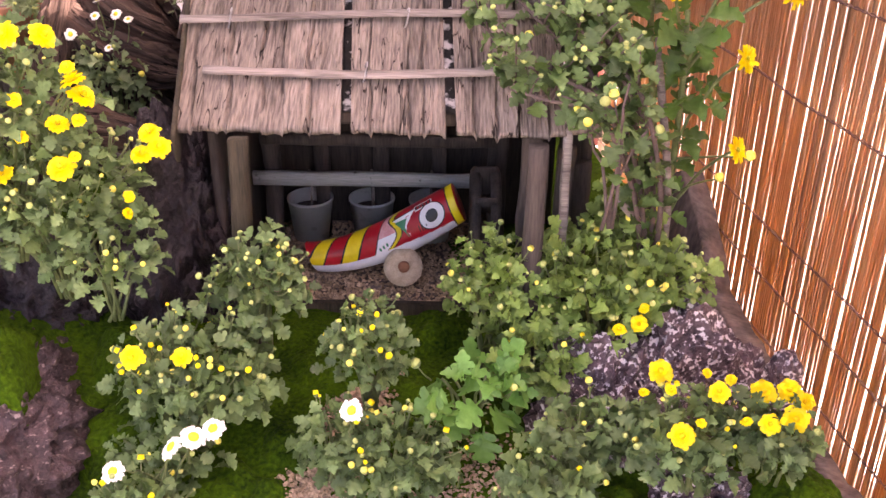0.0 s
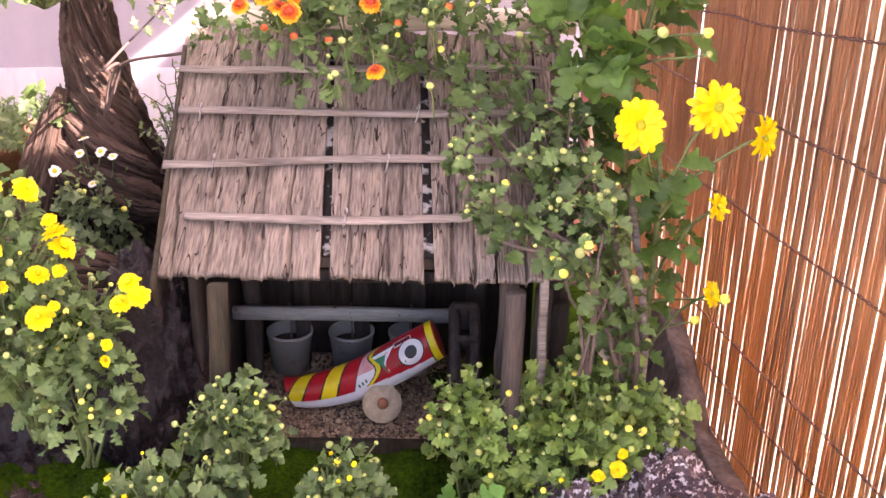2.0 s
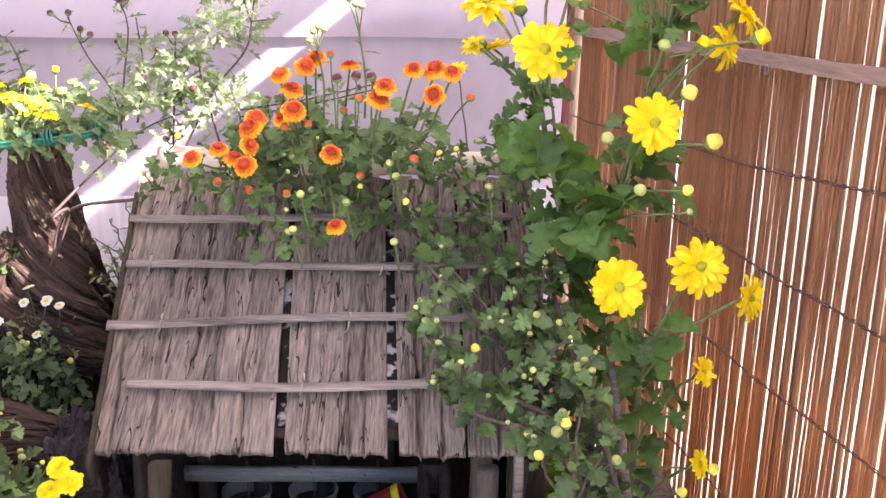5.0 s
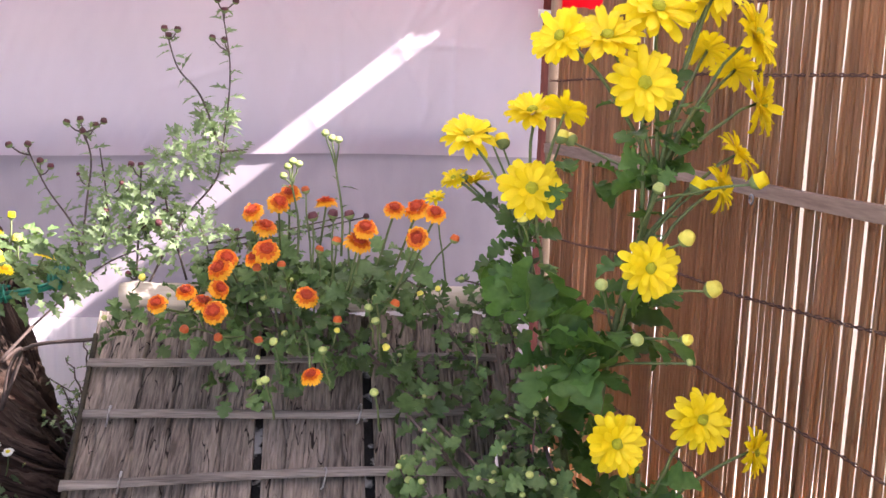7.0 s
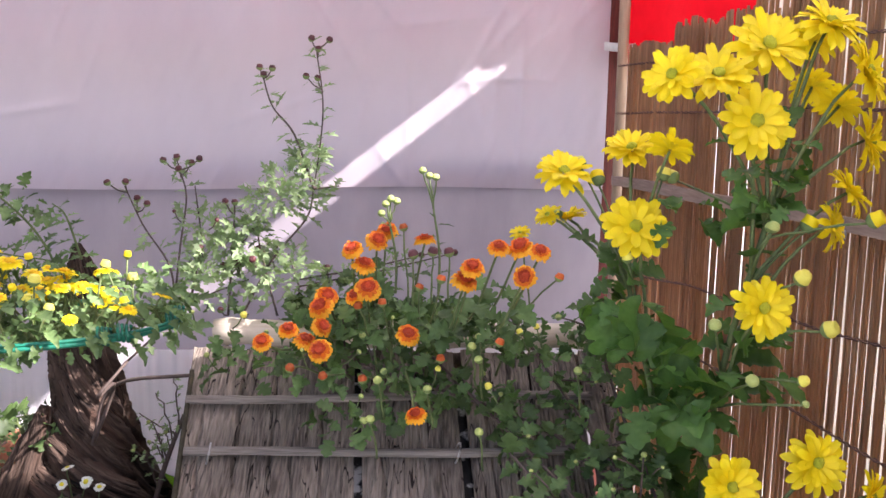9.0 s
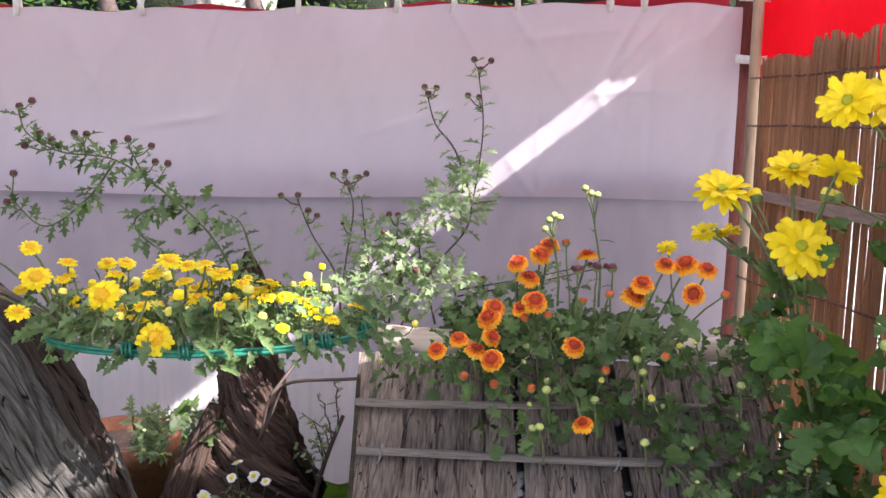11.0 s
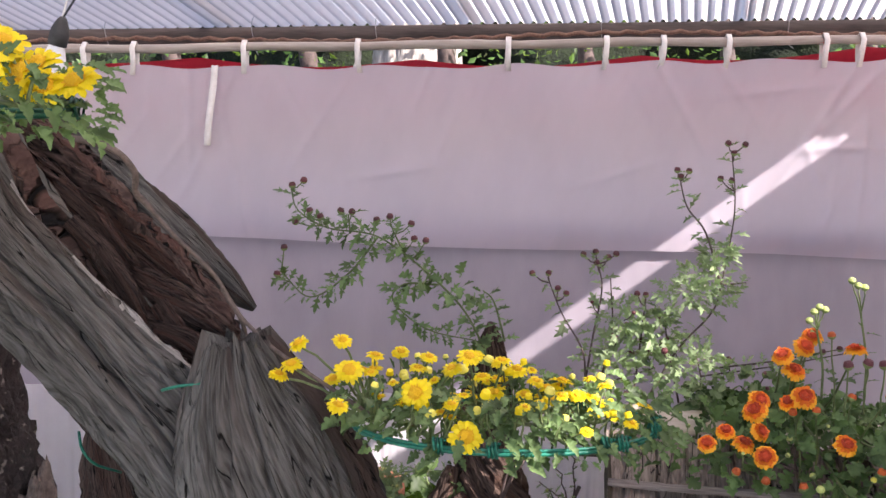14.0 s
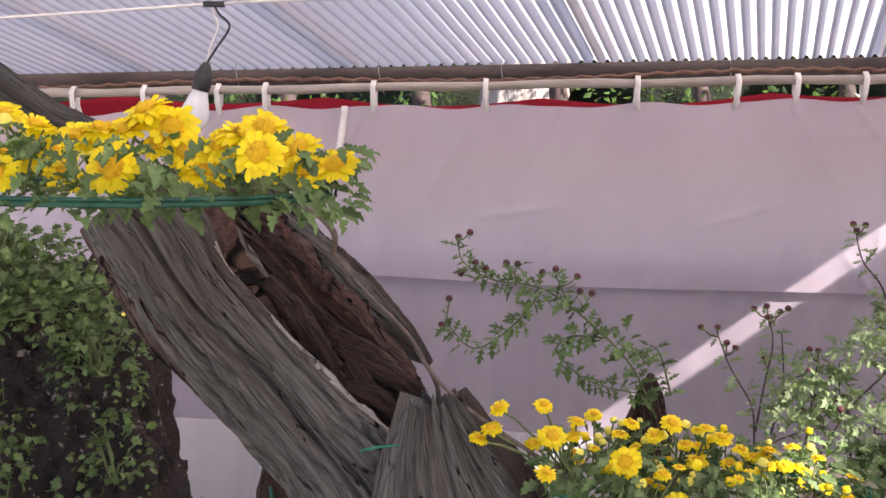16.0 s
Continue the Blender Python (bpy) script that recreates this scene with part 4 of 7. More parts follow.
tube(s, [Vector((-0.075 + 0.53 * i / 24, 0.415, 0.562 + 0.002 * math.sin(i * 1.3))) for i in range(25)], [0.017 + 0.0012 * math.sin(i * 2.1) + (0.002 if i % 7 == 3 else 0) for i in range(25)], 14)
part("ridge_pole", s.mesh("ridge_pole", M_POLE), hut, "thick pale bamboo ridge pole")
# frame
for x, y, z, w, mm in ((0.010, 0.0, 0.322, 0.0108, M_POST), (0.351, 0.0, 0.322, 0.0108, M_DARKWOOD), (-0.02, 0.36, 0.40, 0.012, M_DARKWOOD), (0.05, 0.41, 0.5, 0.012, M_DARKWOOD), (0.145, 0.41, 0.5, 0.012, M_DARKWOOD), (0.235, 0.41, 0.5, 0.012, M_DARKWOOD), (0.325, 0.36, 0.4, 0.014, M_DARKWOOD), (0.388, 0.03, 0.33, 0.0055, M_BATTEN)):
    s = Soup()
    box(s, (x - w, y - w, -0.04), (x + w, y + w, z), axis=2, cuts=10, wear=0.004)
    part("post", s.mesh("post", mm), hut)
for (x0, x1, y, z, h, d, mm) in ((-0.045, 0.318, 0.335, 0.130, 0.0105, 0.006, M_GREYBOARD), (-0.03, 0.318, 0.345, 0.190, 0.009, 0.008, M_DARKWOOD), (-0.02, 0.36, 0.095, 0.318, 0.009, 0.008, M_DARKWOOD)):
    s = Soup()
    box(s, (x0, y - d, z - h), (x1, y + d, z + h), axis=0, cuts=14, wear=0.0025)
    ob = part("rail", s.mesh("rail", mm), hut)
s = Soup()
box(s, (0.0, 0.170, -0.03), (0.31, 0.184, 0.008), axis=0, cuts=14, wear=0.003)
part("sill", s.mesh("sill", M_POST), hut)
s = Soup()
box(s, (-0.06, 0.45, -0.03), (0.42, 0.462, 0.50), axis=0, cuts=14, wear=0.003)
part("back_wall", s.mesh("back_wall", M_DARKWOOD), hut, "dark board back wall")
for k, x in enumerate((0.352, 0.400, 0.425)):
    s = Soup()
    box(s, (x - 0.012, 0.10 + 0.02 * k, -0.03), (x + 0.012, 0.118 + 0.02 * k, 0.30 - 0.03 * k), axis=2, cuts=8, wear=0.004)
    part("side_board", s.mesh("side_board", M_DARKWOOD), hut)
for x, y0 in ((-0.050, 0.14), (0.432, 0.16)):
    s = Soup()
    box(s, (x - 0.005, y0, -0.04), (x + 0.005, 0.45, 0.33), axis=1, cuts=10, wear=0.003)
    part("side_wall", s.mesh("side_wall", M_DARKWOOD), hut, "dark board side wall")
# water wheel in the dark at the side
for x in (0.290, 0.318):
    s = Soup()
    ring = [Vector((x, 0.26 + 0.072 * math.cos(a), 0.10 + 0.072 * math.sin(a))) for a in [i * math.pi / 12 for i in range(25)]]
    tube(s, ring, 0.008, 6)
    part("wheel_rim", s.mesh("wheel_rim", M_DARKWOOD), hut)
for k in range(8):
    a = k * math.pi / 4
    s = Soup()
    box(s, (0.288, -0.004, 0.045), (0.320, 0.004, 0.085), axis=0, cuts=2, wear=0.001)
    part("wheel_paddle", s.mesh("wheel_paddle", M_DARKWOOD), hut, m=pose(0, 0.26, 0.10, math.degrees(a), 0, 0))

# gravel floor
rng = random.Random(21)
hm = hut.matrix_basis


def pebbles(name, spots, label, size=(0.0022, 0.0048)):
    s = Soup()
    octa = [(1, 0, 0), (0, 1, 0), (-1, 0, 0), (0, -1, 0), (0, 0, 1), (0, 0, -1)]
    of = [(0, 1, 4), (1, 2, 4), (2, 3, 4), (3, 0, 4), (1, 0, 5), (2, 1, 5), (3, 2, 5), (0, 3, 5)]
    for p in spots:
        k = rng.uniform(*size)
        r = Matrix.Rotation(rng.uniform(0, 6.3), 3, (rng.random(), rng.random(), 1))
        s.add([Vector(p) + r @ Vector((q[0] * k * rng.uniform(0.8, 1.4), q[1] * k * rng.uniform(0.7, 1.1), q[2] * k * 0.7)) for q in octa], of)
    return solid(name, s.mesh(name, M_PEBBLE, smooth=False), label, "gravel", kind="stuff")


s = Soup()
grid(s, 30, 24, lambda u, v: hm @ Vector((-0.03 + 0.36 * u, 0.182 + 0.27 * v, 0.0035 + 0.003 * noise.noise(Vector((u * 9, v * 9, 0))))))
solid("gravel_floor", s.mesh("gravel_floor", M_SOIL), "bare brown grit under the model hut", "floor", kind="structure")
pebbles("floor_gravel", [hm @ Vector((rng.uniform(-0.02, 0.32), rng.uniform(0.186, 0.44), 0.005)) for _ in range(4200)], "fine brown gravel spread on the hut's floor")
gp = []
for _ in range(2600):
    t = rng.random()
    x, y = -0.035 + 0.10 * t + rng.gauss(0, 0.020), 0.80 + 0.22 * t + rng.gauss(0, 0.015)
    gp.append((x, y, bed_height(x, y) + 0.003))
pebbles("path_gravel", gp, "narrow path of pale gravel through the moss")
gp = []
for _ in range(1800):
    x, y = rng.gauss(0.17, 0.055), rng.gauss(0.84, 0.05)
    gp.append((x, y, bed_height(x, y) + 0.002))
pebbles("soil_crumbs", gp, "loose brown soil crumbs and grit between plants", (0.0015, 0.004))

# three pots at the back
pot_me = None
for k, (x, y) in enumerate(((0.012, 1.452), (0.109, 1.440), (0.203, 1.425))):
    if not k:
        pot = thing("plastic_pot", (x, y, 0.006), "frosted grey plastic nursery pot holding soil and a stick", "plant pot", "pots in the hut")
        s = Soup()
        lathe(s, [(0.0, 0.001), (0.0275, 0.0), (0.0355, 0.064), (0.0368, 0.0645), (0.0368, 0.069), (0.0342, 0.069), (0.026, 0.004), (0.0, 0.005)], 32)
        part("body", s.mesh("body", M_CUP), pot)
        s = Soup()
        lathe(s, [(0.0, 0.050), (0.02, 0.052), (0.0310, 0.048)], 24)
        part("soil", s.mesh("soil", M_SOIL), pot)
        s = Soup()
        tube(s, [(0.002, 0, 0.05), (0.004, 0.002, 0.09), (0.001, 0.0, 0.115)], 0.0022, 6)
        part("stick", s.mesh("stick", M_BATTEN), pot)
    else:
        copy_thing(pot, pose(x, y, 0.006, 0, 0, 40 * k))

# carp
TAIL, HEAD = Vector((0.010, 1.328, 0.034)), Vector((0.223, 1.285, 0.131))
carp = thing("carp_ornament", (0.03, 1.32, 0.006), "red, yellow and white lacquered carp ornament leaning on the gravel", "ornament")
ax = (HEAD - TAIL)
L = ax.length
AX = ax.normalized()
FR = (Vector((0, -1, 0.35)) - AX * Vector((0, -1, 0.35)).dot(AX)).normalized()
UP = FR.cross(AX) * -1
if UP.z < 0:
    UP = -UP
OFF = Vector((0.03, 1.32, 0.006))


def carp_at(t, a, grow=1.0):
    """t from tail to head, a the angle round the body from the side that shows (0) to the back (90 degrees)."""
    r = 0.0215 + 0.0062 * math.sin(min(1.0, t * 1.1) * math.pi * 0.6) - 0.0015 * max(0.0, t - 0.8) * 5
    sag = -0.017 * math.sin(max(0.0, t) ** 0.75 * math.pi)
    c = TAIL + AX * (t * L) + UP * sag
    return c + (FR * math.cos(a) * r * 0.82 + UP * math.sin(a) * r * 1.12) * grow - OFF


NT, NA = 260, 120
s = Soup()
verts = [carp_at(i / NT, 2 * math.pi * k / NA) for i in range(NT + 1) for k in range(NA)]
for i in range(NT):
    for k in range(NA):
        t, a = (i + 0.5) / NT, 2 * math.pi * (k + 0.5) / NA
        a = a - 2 * math.pi if a > math.pi else a
        deg = math.degrees(a)
        belly = deg < -24 - 40 * max(0.0, t - 0.6) and deg > -160
        q = t - 0.0013 * deg
        col = 0
        wave = 0.045 * math.cos(math.radians((deg - 6) * 3.2))
        if t > 0.955:
            col = 1
        elif t > 0.945:
            col = 3
        elif belly:
            col = 2
        elif q < 0.435:
            edges = (0.0, 0.10, 0.21, 0.325)
            col = 3 if min(abs(q - e) for e in edges) < 0.006 else (1 if edges[0] < q < edges[1] or edges[2] < q < edges[3] else 0)
        elif q < 0.445:
            col = 3
        elif q < 0.525 + wave:
            col = 2 if deg < 14 else 4
        elif q < 0.535 + wave:
            col = 3
        elif q < 0.565 + wave:
            col = 1
        elif q < 0.575 + wave:
            col = 3
        s.f.append((i * NA + k, i * NA + (k + 1) % NA, (i + 1) * NA + (k + 1) % NA, (i + 1) * NA + k))
        s.m.append(col)
s.v = [tuple(p) for p in verts] + [tuple(carp_at(0, 0, 0.0)), tuple(carp_at(1, 0, 0.0))]
s.g = [(0, 0, 0)] * len(s.v)
for k in range(NA):
    s.f += [(len(verts), (k + 1) % NA, k), (len(verts) + 1, NT * NA + k, NT * NA + (k + 1) % NA)]
    s.m += [2, 0]
part("body", s.mesh("body", M_F_RED, M_F_YELLOW, M_F_WHITE, M_F_BLACK, mat("lacquer_pink", (0.62, 0.22, 0.24), (0.78, 0.42, 0.42), 60, 0.35, 0.0)), carp)


def patch(name, t0, a0, rt, ra, material, lift, shape="disc", n=26):
    """A painted mark, a hair proud of the body."""
    s = Soup()
    if shape == "disc":
        ring = [(math.cos(2 * math.pi * k / n), math.sin(2 * math.pi * k / n)) for k in range(n)]
    elif shape == "bar":
        ring = [(-1, -1), (1, -1), (1, 1), (-1, 1)]
    else:
        ring = shape
    vs = [carp_at(t0, math.radians(a0), 1 + lift)]
    for f in (0.5, 1.0):
        vs += [carp_at(t0 + rt * c * f, math.radians(a0 + ra * d * f), 1 + lift) for c, d in ring]
    m = len(ring)
    fs = [(0, 1 + k, 1 + (k + 1) % m) for k in range(m)] + [(1 + k, 1 + m + k, 1 + m + (k + 1) % m, 1 + (k + 1) % m) for k in range(m)]
    s.add(vs, fs)
    part(name, s.mesh(name, material), carp)


patch("eye_rim", 0.835, 10, 0.088, 37, M_F_BLACK, 0.012)
patch("eye_white", 0.835, 10, 0.080, 34, M_F_WHITE, 0.024)
patch("eye_pupil", 0.835, 10, 0.040, 17, M_F_BLACK, 0.036)
patch("gill_edge", 0.655, 13, 0.100, 45, M_F_BLACK, 0.008, [(-0.75, 0.85), (0.95, 0.95), (0.25, -1.05)])
patch("gill_white", 0.655, 13, 0.092, 41, M_F_WHITE, 0.016, [(-0.75, 0.85), (0.95, 0.95), (0.25, -1.05)])
patch("gill_green", 0.638, 14, 0.058, 30, M_F_GREEN, 0.030, [(-0.75, 0.8), (0.7, 0.75), (0.35, -1.0)])
for k in range(3):
    patch("scale_mark", 0.455 + 0.026 * k, -13 + 3 * k, 0.007, 6, M_F_GREEN, 0.02, n=10)
patch("brow_mark", 0.80, 50, 0.060, 9, M_F_WHITE, 0.014, "bar")
patch("brow_mark", 0.80, 50, 0.054, 6, M_F_BLACK, 0.026, "bar")
for k in range(4):
    patch("brow_mark", 0.765 + 0.024 * k, 50, 0.006, 5, M_F_RED, 0.038, "bar")
for k in range(4):
    patch("cheek_mark", 0.735 + 0.016 * k, -6 - 2 * k, 0.0035, 9, M_F_BLACK, 0.02, "bar")

# straw hat leaning on the carp
hat = thing("straw_hat", (0.140, 1.266, 0.010), "tiny round straw hat tipped up against the carp", "hat")
s = Soup()
lathe(s, [(0.0285, 0.0), (0.0285, 0.0015), (0.020, 0.004), (0.011, 0.0075), (0.0065, 0.010), (0.006, 0.012), (0.0, 0.0125)], 36)
part("brim", s.mesh("brim", M_STRAW), hat, m=pose(0, 0, 0.030, 62, 0, 0))
s = Soup()
lathe(s, [(0.0085, 0.0095), (0.008, 0.0125), (0.005, 0.0165), (0.0, 0.0175)], 20)
part("crown_knot", s.mesh("crown_knot", M_TERRACOTTA), hat, "reddish straw knot", m=pose(0, 0, 0.030, 62, 0, 0))


# ---- rocks and dead wood ----
rock("crystal_rock", (0.485, 0.960, -0.005), (0.105, 0.060, 0.116), 1, M_ROCK, "jagged purple-grey rock flecked with white crystals", rough=0.32, level=5, sharp=2.6, lean=-0.40)
rock("crystal_rock", (0.365, 0.945, -0.02), (0.085, 0.07, 0.100), 5, M_ROCK, "low jagged purple rock with glittering crystal faces", rough=0.40, level=5, sharp=2.6)
rock("crystal_rock", (0.440, 0.850, -0.075), (0.060, 0.05, 0.070), 4, M_ROCK, "dark purple rock low at the front of the bed", rough=0.40, level=5, sharp=2.6)
rock("mossy_rock", (-0.385, 1.00, -0.01), (0.112, 0.175, 0.105), 2, mat("litter_strewn_rock", (0.014, 0.008, 0.009), (0.085, 0.050, 0.054), 40, 0.6, 1.0, spots=(0.24, 0.18, 0.17), spot_scale=150, spot_at=0.60, dist=0.010, fine=6), "purple-brown rock with moss on its top", rough=0.3, level=6, sharp=2.4)
s = Soup()
grid(s, 40, 40, lambda u, v: (-0.43 + 0.120 * u, 0.930 + 0.14 * v, 0.102 + 0.030 * math.sin(math.pi * u) * math.sin(math.pi * v) + 0.012 * noise.noise(Vector((u * 5, v * 5, 8))) + 0.004 * noise.noise(Vector((u * 30, v * 30, 8))) - 0.05 * (max(abs(2 * u - 1), abs(2 * v - 1))) ** 6))
solid("moss_cushion", s.mesh("moss_cushion", M_MOSS), "green moss cushion lying on the rock", "moss")
rock("lava_rock", (-0.165, 1.27, 0.08), (0.085, 0.10, 0.20), 3, M_LAVA, "dark purple lava rock standing beside the hut", rough=0.35, level=6, sharp=2.0)
# dark shape that fills the deep shade under the left bush
rock("dark_boulder", (-0.40, 1.21, 0.01), (0.13, 0.10, 0.14), 6, M_LAVA, "dark boulder filling the shade under yellow chrysanthemums", rough=0.3, level=6, sharp=2.2)
rock("small_stone", (0.575, 0.945, 0.02), (0.022, 0.022, 0.045), 8, M_ROCK, "small rounded purple-grey stone", rough=0.3, level=4)
rock("front_stone", (-0.33, 0.80, -0.12), (0.14, 0.08, 0.08), 12, M_ROCK, "flat purple stone at the front of the moss", rough=0.3, level=5)


def cushion(x, y, r, h, seed):
    s = Soup()

    def fn(u, v):
        a, q = u * 2 * math.pi, v
        rr = r * q * (1 + 0.25 * noise.noise(Vector((math.cos(a) * 1.5, math.sin(a) * 1.5, seed))))
        px, py = x + math.cos(a) * rr, y + math.sin(a) * rr
        return (px, py, bed_height(px, py) - 0.006 + h * (1 - q ** 3) + 0.006 * noise.noise(Vector((px * 60, py * 60, seed))) * (1 - q * 0.5) + 0.003 * noise.noise(Vector((px * 200, py * 200, seed))))

    grid(s, 64, 26, fn)
    solid("moss_cushion", s.mesh("moss_cushion", M_MOSS), "soft green moss cushion on the bed", "moss", "moss cushions")


for k, (x, y, r, h) in enumerate(((-0.19, 0.98, 0.075, 0.035), (-0.10, 0.86, 0.07, 0.03), (0.02, 1.07, 0.07, 0.025), (0.12, 0.79, 0.05, 0.03), (0.17, 1.14, 0.06, 0.03), (0.54, 0.80, 0.06, 0.05), (-0.02, 0.94, 0.05, 0.02), (0.455, 1.06, 0.06, 0.09), (-0.17, 1.12, 0.06, 0.04), (0.33, 0.80, 0.06, 0.03), (-0.22, 0.84, 0.06, 0.03), (-0.225, 0.95, 0.05, 0.03), (-0.215, 1.10, 0.06, 0.04), (-0.16, 1.17, 0.05, 0.03))):
    cushion(x, y, r, h, k * 2.3)

# bark slab by the screen
s = Soup()


def slab(u, v):
    """A slab of old wood on edge: a peak beside the hut, its upper edge falling steeply, then trailing along the bed's border."""
    y = 1.285 - 0.50 * u
    x = 0.520 + 0.085 * u + 0.012 * math.sin(u * 6)
    peak = max(0.0, 1 - abs(u - 0.10) / 0.20)
    top = 0.085 - 0.135 * u + 0.115 * peak ** 0.8 + 0.010 * noise.noise(Vector((u * 8, 1, 5))) + 0.003 * noise.noise(Vector((u * 30, 1, 5)))
    z = -0.2 + (top + 0.2) * v
    r = 0.006 * noise.noise(Vector((u * 7, v * 3, 2))) + 0.002 * noise.noise(Vector((u * 30, v * 14, 2)))
    return (x - 0.11 * (1 - v) * (1 - 0.6 * u) + r, y, z)


grid(s, 130, 50, slab, thick=(0.034, 0.008, -0.008))
solid("bark_slab", s.mesh("bark_slab", mat("weathered_slab", (0.035, 0.024, 0.022), (0.17, 0.125, 0.11), 16, 0.8, 0.9, stretch=(1, 2.2, 0.6), dist=0.004)), "dark weathered slab of old wood with a ragged edge", "driftwood")

# gnarled stump behind the hut's side
stump = thing("gnarled_stump", (-0.27, 1.68, 0.0), "gnarled dark brown stump with twisted, folded grain", "stump")
BACK = pose(0.27, -1.68, 0.0)
s = Soup()
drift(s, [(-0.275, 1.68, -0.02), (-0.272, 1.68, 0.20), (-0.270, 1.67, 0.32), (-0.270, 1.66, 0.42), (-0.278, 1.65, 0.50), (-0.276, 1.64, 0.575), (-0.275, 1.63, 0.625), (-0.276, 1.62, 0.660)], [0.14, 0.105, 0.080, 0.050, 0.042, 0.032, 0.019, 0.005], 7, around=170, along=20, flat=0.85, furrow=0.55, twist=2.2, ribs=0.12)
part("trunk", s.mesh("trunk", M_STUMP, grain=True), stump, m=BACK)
# folds of wood that wind down across the front and end in ragged points beside the hut
for k, (pth, fat) in enumerate((([(-0.300, 1.640, 0.520), (-0.268, 1.612, 0.462), (-0.240, 1.612, 0.424), (-0.221, 1.630, 0.402)], 0.026), ([(-0.296, 1.635, 0.470), (-0.262, 1.603, 0.420), (-0.230, 1.604, 0.382), (-0.200, 1.622, 0.360)], 0.030),
                                ([(-0.306, 1.625, 0.425), (-0.262, 1.596, 0.376), (-0.230, 1.598, 0.340), (-0.205, 1.612, 0.326)], 0.032), ([(-0.322, 1.615, 0.385), (-0.268, 1.582, 0.338), (-0.218, 1.584, 0.302), (-0.172, 1.602, 0.282)], 0.038),
                                ([(-0.352, 1.610, 0.345), (-0.285, 1.570, 0.296), (-0.210, 1.570, 0.252), (-0.135, 1.590, 0.226)], 0.044), ([(-0.322, 1.640, 0.425), (-0.340, 1.612, 0.360), (-0.375, 1.592, 0.270), (-0.420, 1.580, 0.120)], 0.036))):
    s = Soup()
    drift(s, pth, [fat * 0.45, fat * 0.9, fat * 0.85, fat * 0.14] if k < 5 else [fat * 0.4, fat * 0.8, fat, fat], 11 + k, around=80, along=16, flat=0.60, furrow=0.6, twist=1.2, ribs=0.08)
    part("fold", s.mesh("fold", M_STUMP, grain=True), stump, m=BACK)
s = Soup()
drift(s, [(-0.62, 1.40, 0.10), (-0.42, 1.38, 0.20), (-0.30, 1.37, 0.22), (-0.21, 1.37, 0.20)], [0.075, 0.07, 0.055, 0.03], 15, around=70, along=12, furrow=0.5, twist=1.0)
solid("fallen_log", s.mesh("fallen_log", M_STUMP, grain=True), "dark rotten log lying at the foot of the stump", "log")

# great leaning driftwood trunk
big = thing("leaning_driftwood", (-0.52, 1.25, 0.1), "large leaning trunk of silver-grey driftwood with a rotten hollow", "driftwood")
s = Soup()
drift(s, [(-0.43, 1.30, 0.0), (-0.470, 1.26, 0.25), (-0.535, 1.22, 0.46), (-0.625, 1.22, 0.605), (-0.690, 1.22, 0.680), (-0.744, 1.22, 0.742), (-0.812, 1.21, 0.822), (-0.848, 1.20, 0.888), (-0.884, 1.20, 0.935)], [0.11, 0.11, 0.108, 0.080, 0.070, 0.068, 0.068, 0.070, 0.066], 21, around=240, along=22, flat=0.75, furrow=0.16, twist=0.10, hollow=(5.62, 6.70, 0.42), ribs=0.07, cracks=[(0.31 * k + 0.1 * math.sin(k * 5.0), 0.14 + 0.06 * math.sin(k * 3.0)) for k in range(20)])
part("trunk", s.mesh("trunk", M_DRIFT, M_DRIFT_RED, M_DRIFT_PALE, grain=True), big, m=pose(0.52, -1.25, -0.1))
s = Soup()
drift(s, [(-0.86, 1.30, 0.930), (-0.803, 1.32, 0.880), (-0.753, 1.32, 0.820), (-0.704, 1.32, 0.766), (-0.654, 1.31, 0.718), (-0.611, 1.30, 0.668), (-0.56, 1.26, 0.58)], [0.045, 0.048, 0.052, 0.054, 0.052, 0.050, 0.05], 23, around=170, along=22, flat=0.75, furrow=1.0, twist=0.35, ribs=0.20, cracks=[(0.52 * k, 0.38) for k in range(12)])
part("rotten_heart", s.mesh("rotten_heart", M_DRIFT_RED, grain=True), big, "crumbling red-brown heartwood", m=pose(0.52, -1.25, -0.1))
s = Soup()
drift(s, [(-0.87, 1.36, 0.965), (-0.792, 1.38, 0.898), (-0.726, 1.38, 0.842), (-0.667, 1.38, 0.790), (-0.615, 1.375, 0.750), (-0.575, 1.37, 0.720)], [0.044, 0.042, 0.042, 0.034, 0.020, 0.004], 25, around=150, along=20, flat=0.7, furrow=0.32, twist=0.2, ribs=0.06, cracks=[(0.5 * k, 0.26) for k in range(12)])
part("splinter", s.mesh("splinter", M_DRIFT, grain=True), big, "long pointed splinter", m=pose(0.52, -1.25, -0.1))
s = Soup()
drift(s, [(-0.43, 1.24, 0.05), (-0.455, 1.21, 0.32), (-0.468, 1.19, 0.43), (-0.490, 1.18, 0.50), (-0.507, 1.175, 0.56), (-0.521, 1.172, 0.615), (-0.532, 1.17, 0.658), (-0.540, 1.17, 0.698), (-0.545, 1.17, 0.726)], [0.095, 0.118, 0.112, 0.104, 0.103, 0.092, 0.075, 0.052, 0.036], 27, around=240, along=20, flat=0.50, furrow=0.10, twist=0.5, ribs=0.016, cracks=[(0.40 * k + 0.15 * math.sin(k * 4.0), 0.14 + 0.04 * math.sin(k * 7.0)) for k in range(16)], ragged=0.022)
part("side_stub", s.mesh("side_stub", M_DRIFT, grain=True), big, m=pose(0.52, -1.25, -0.1))
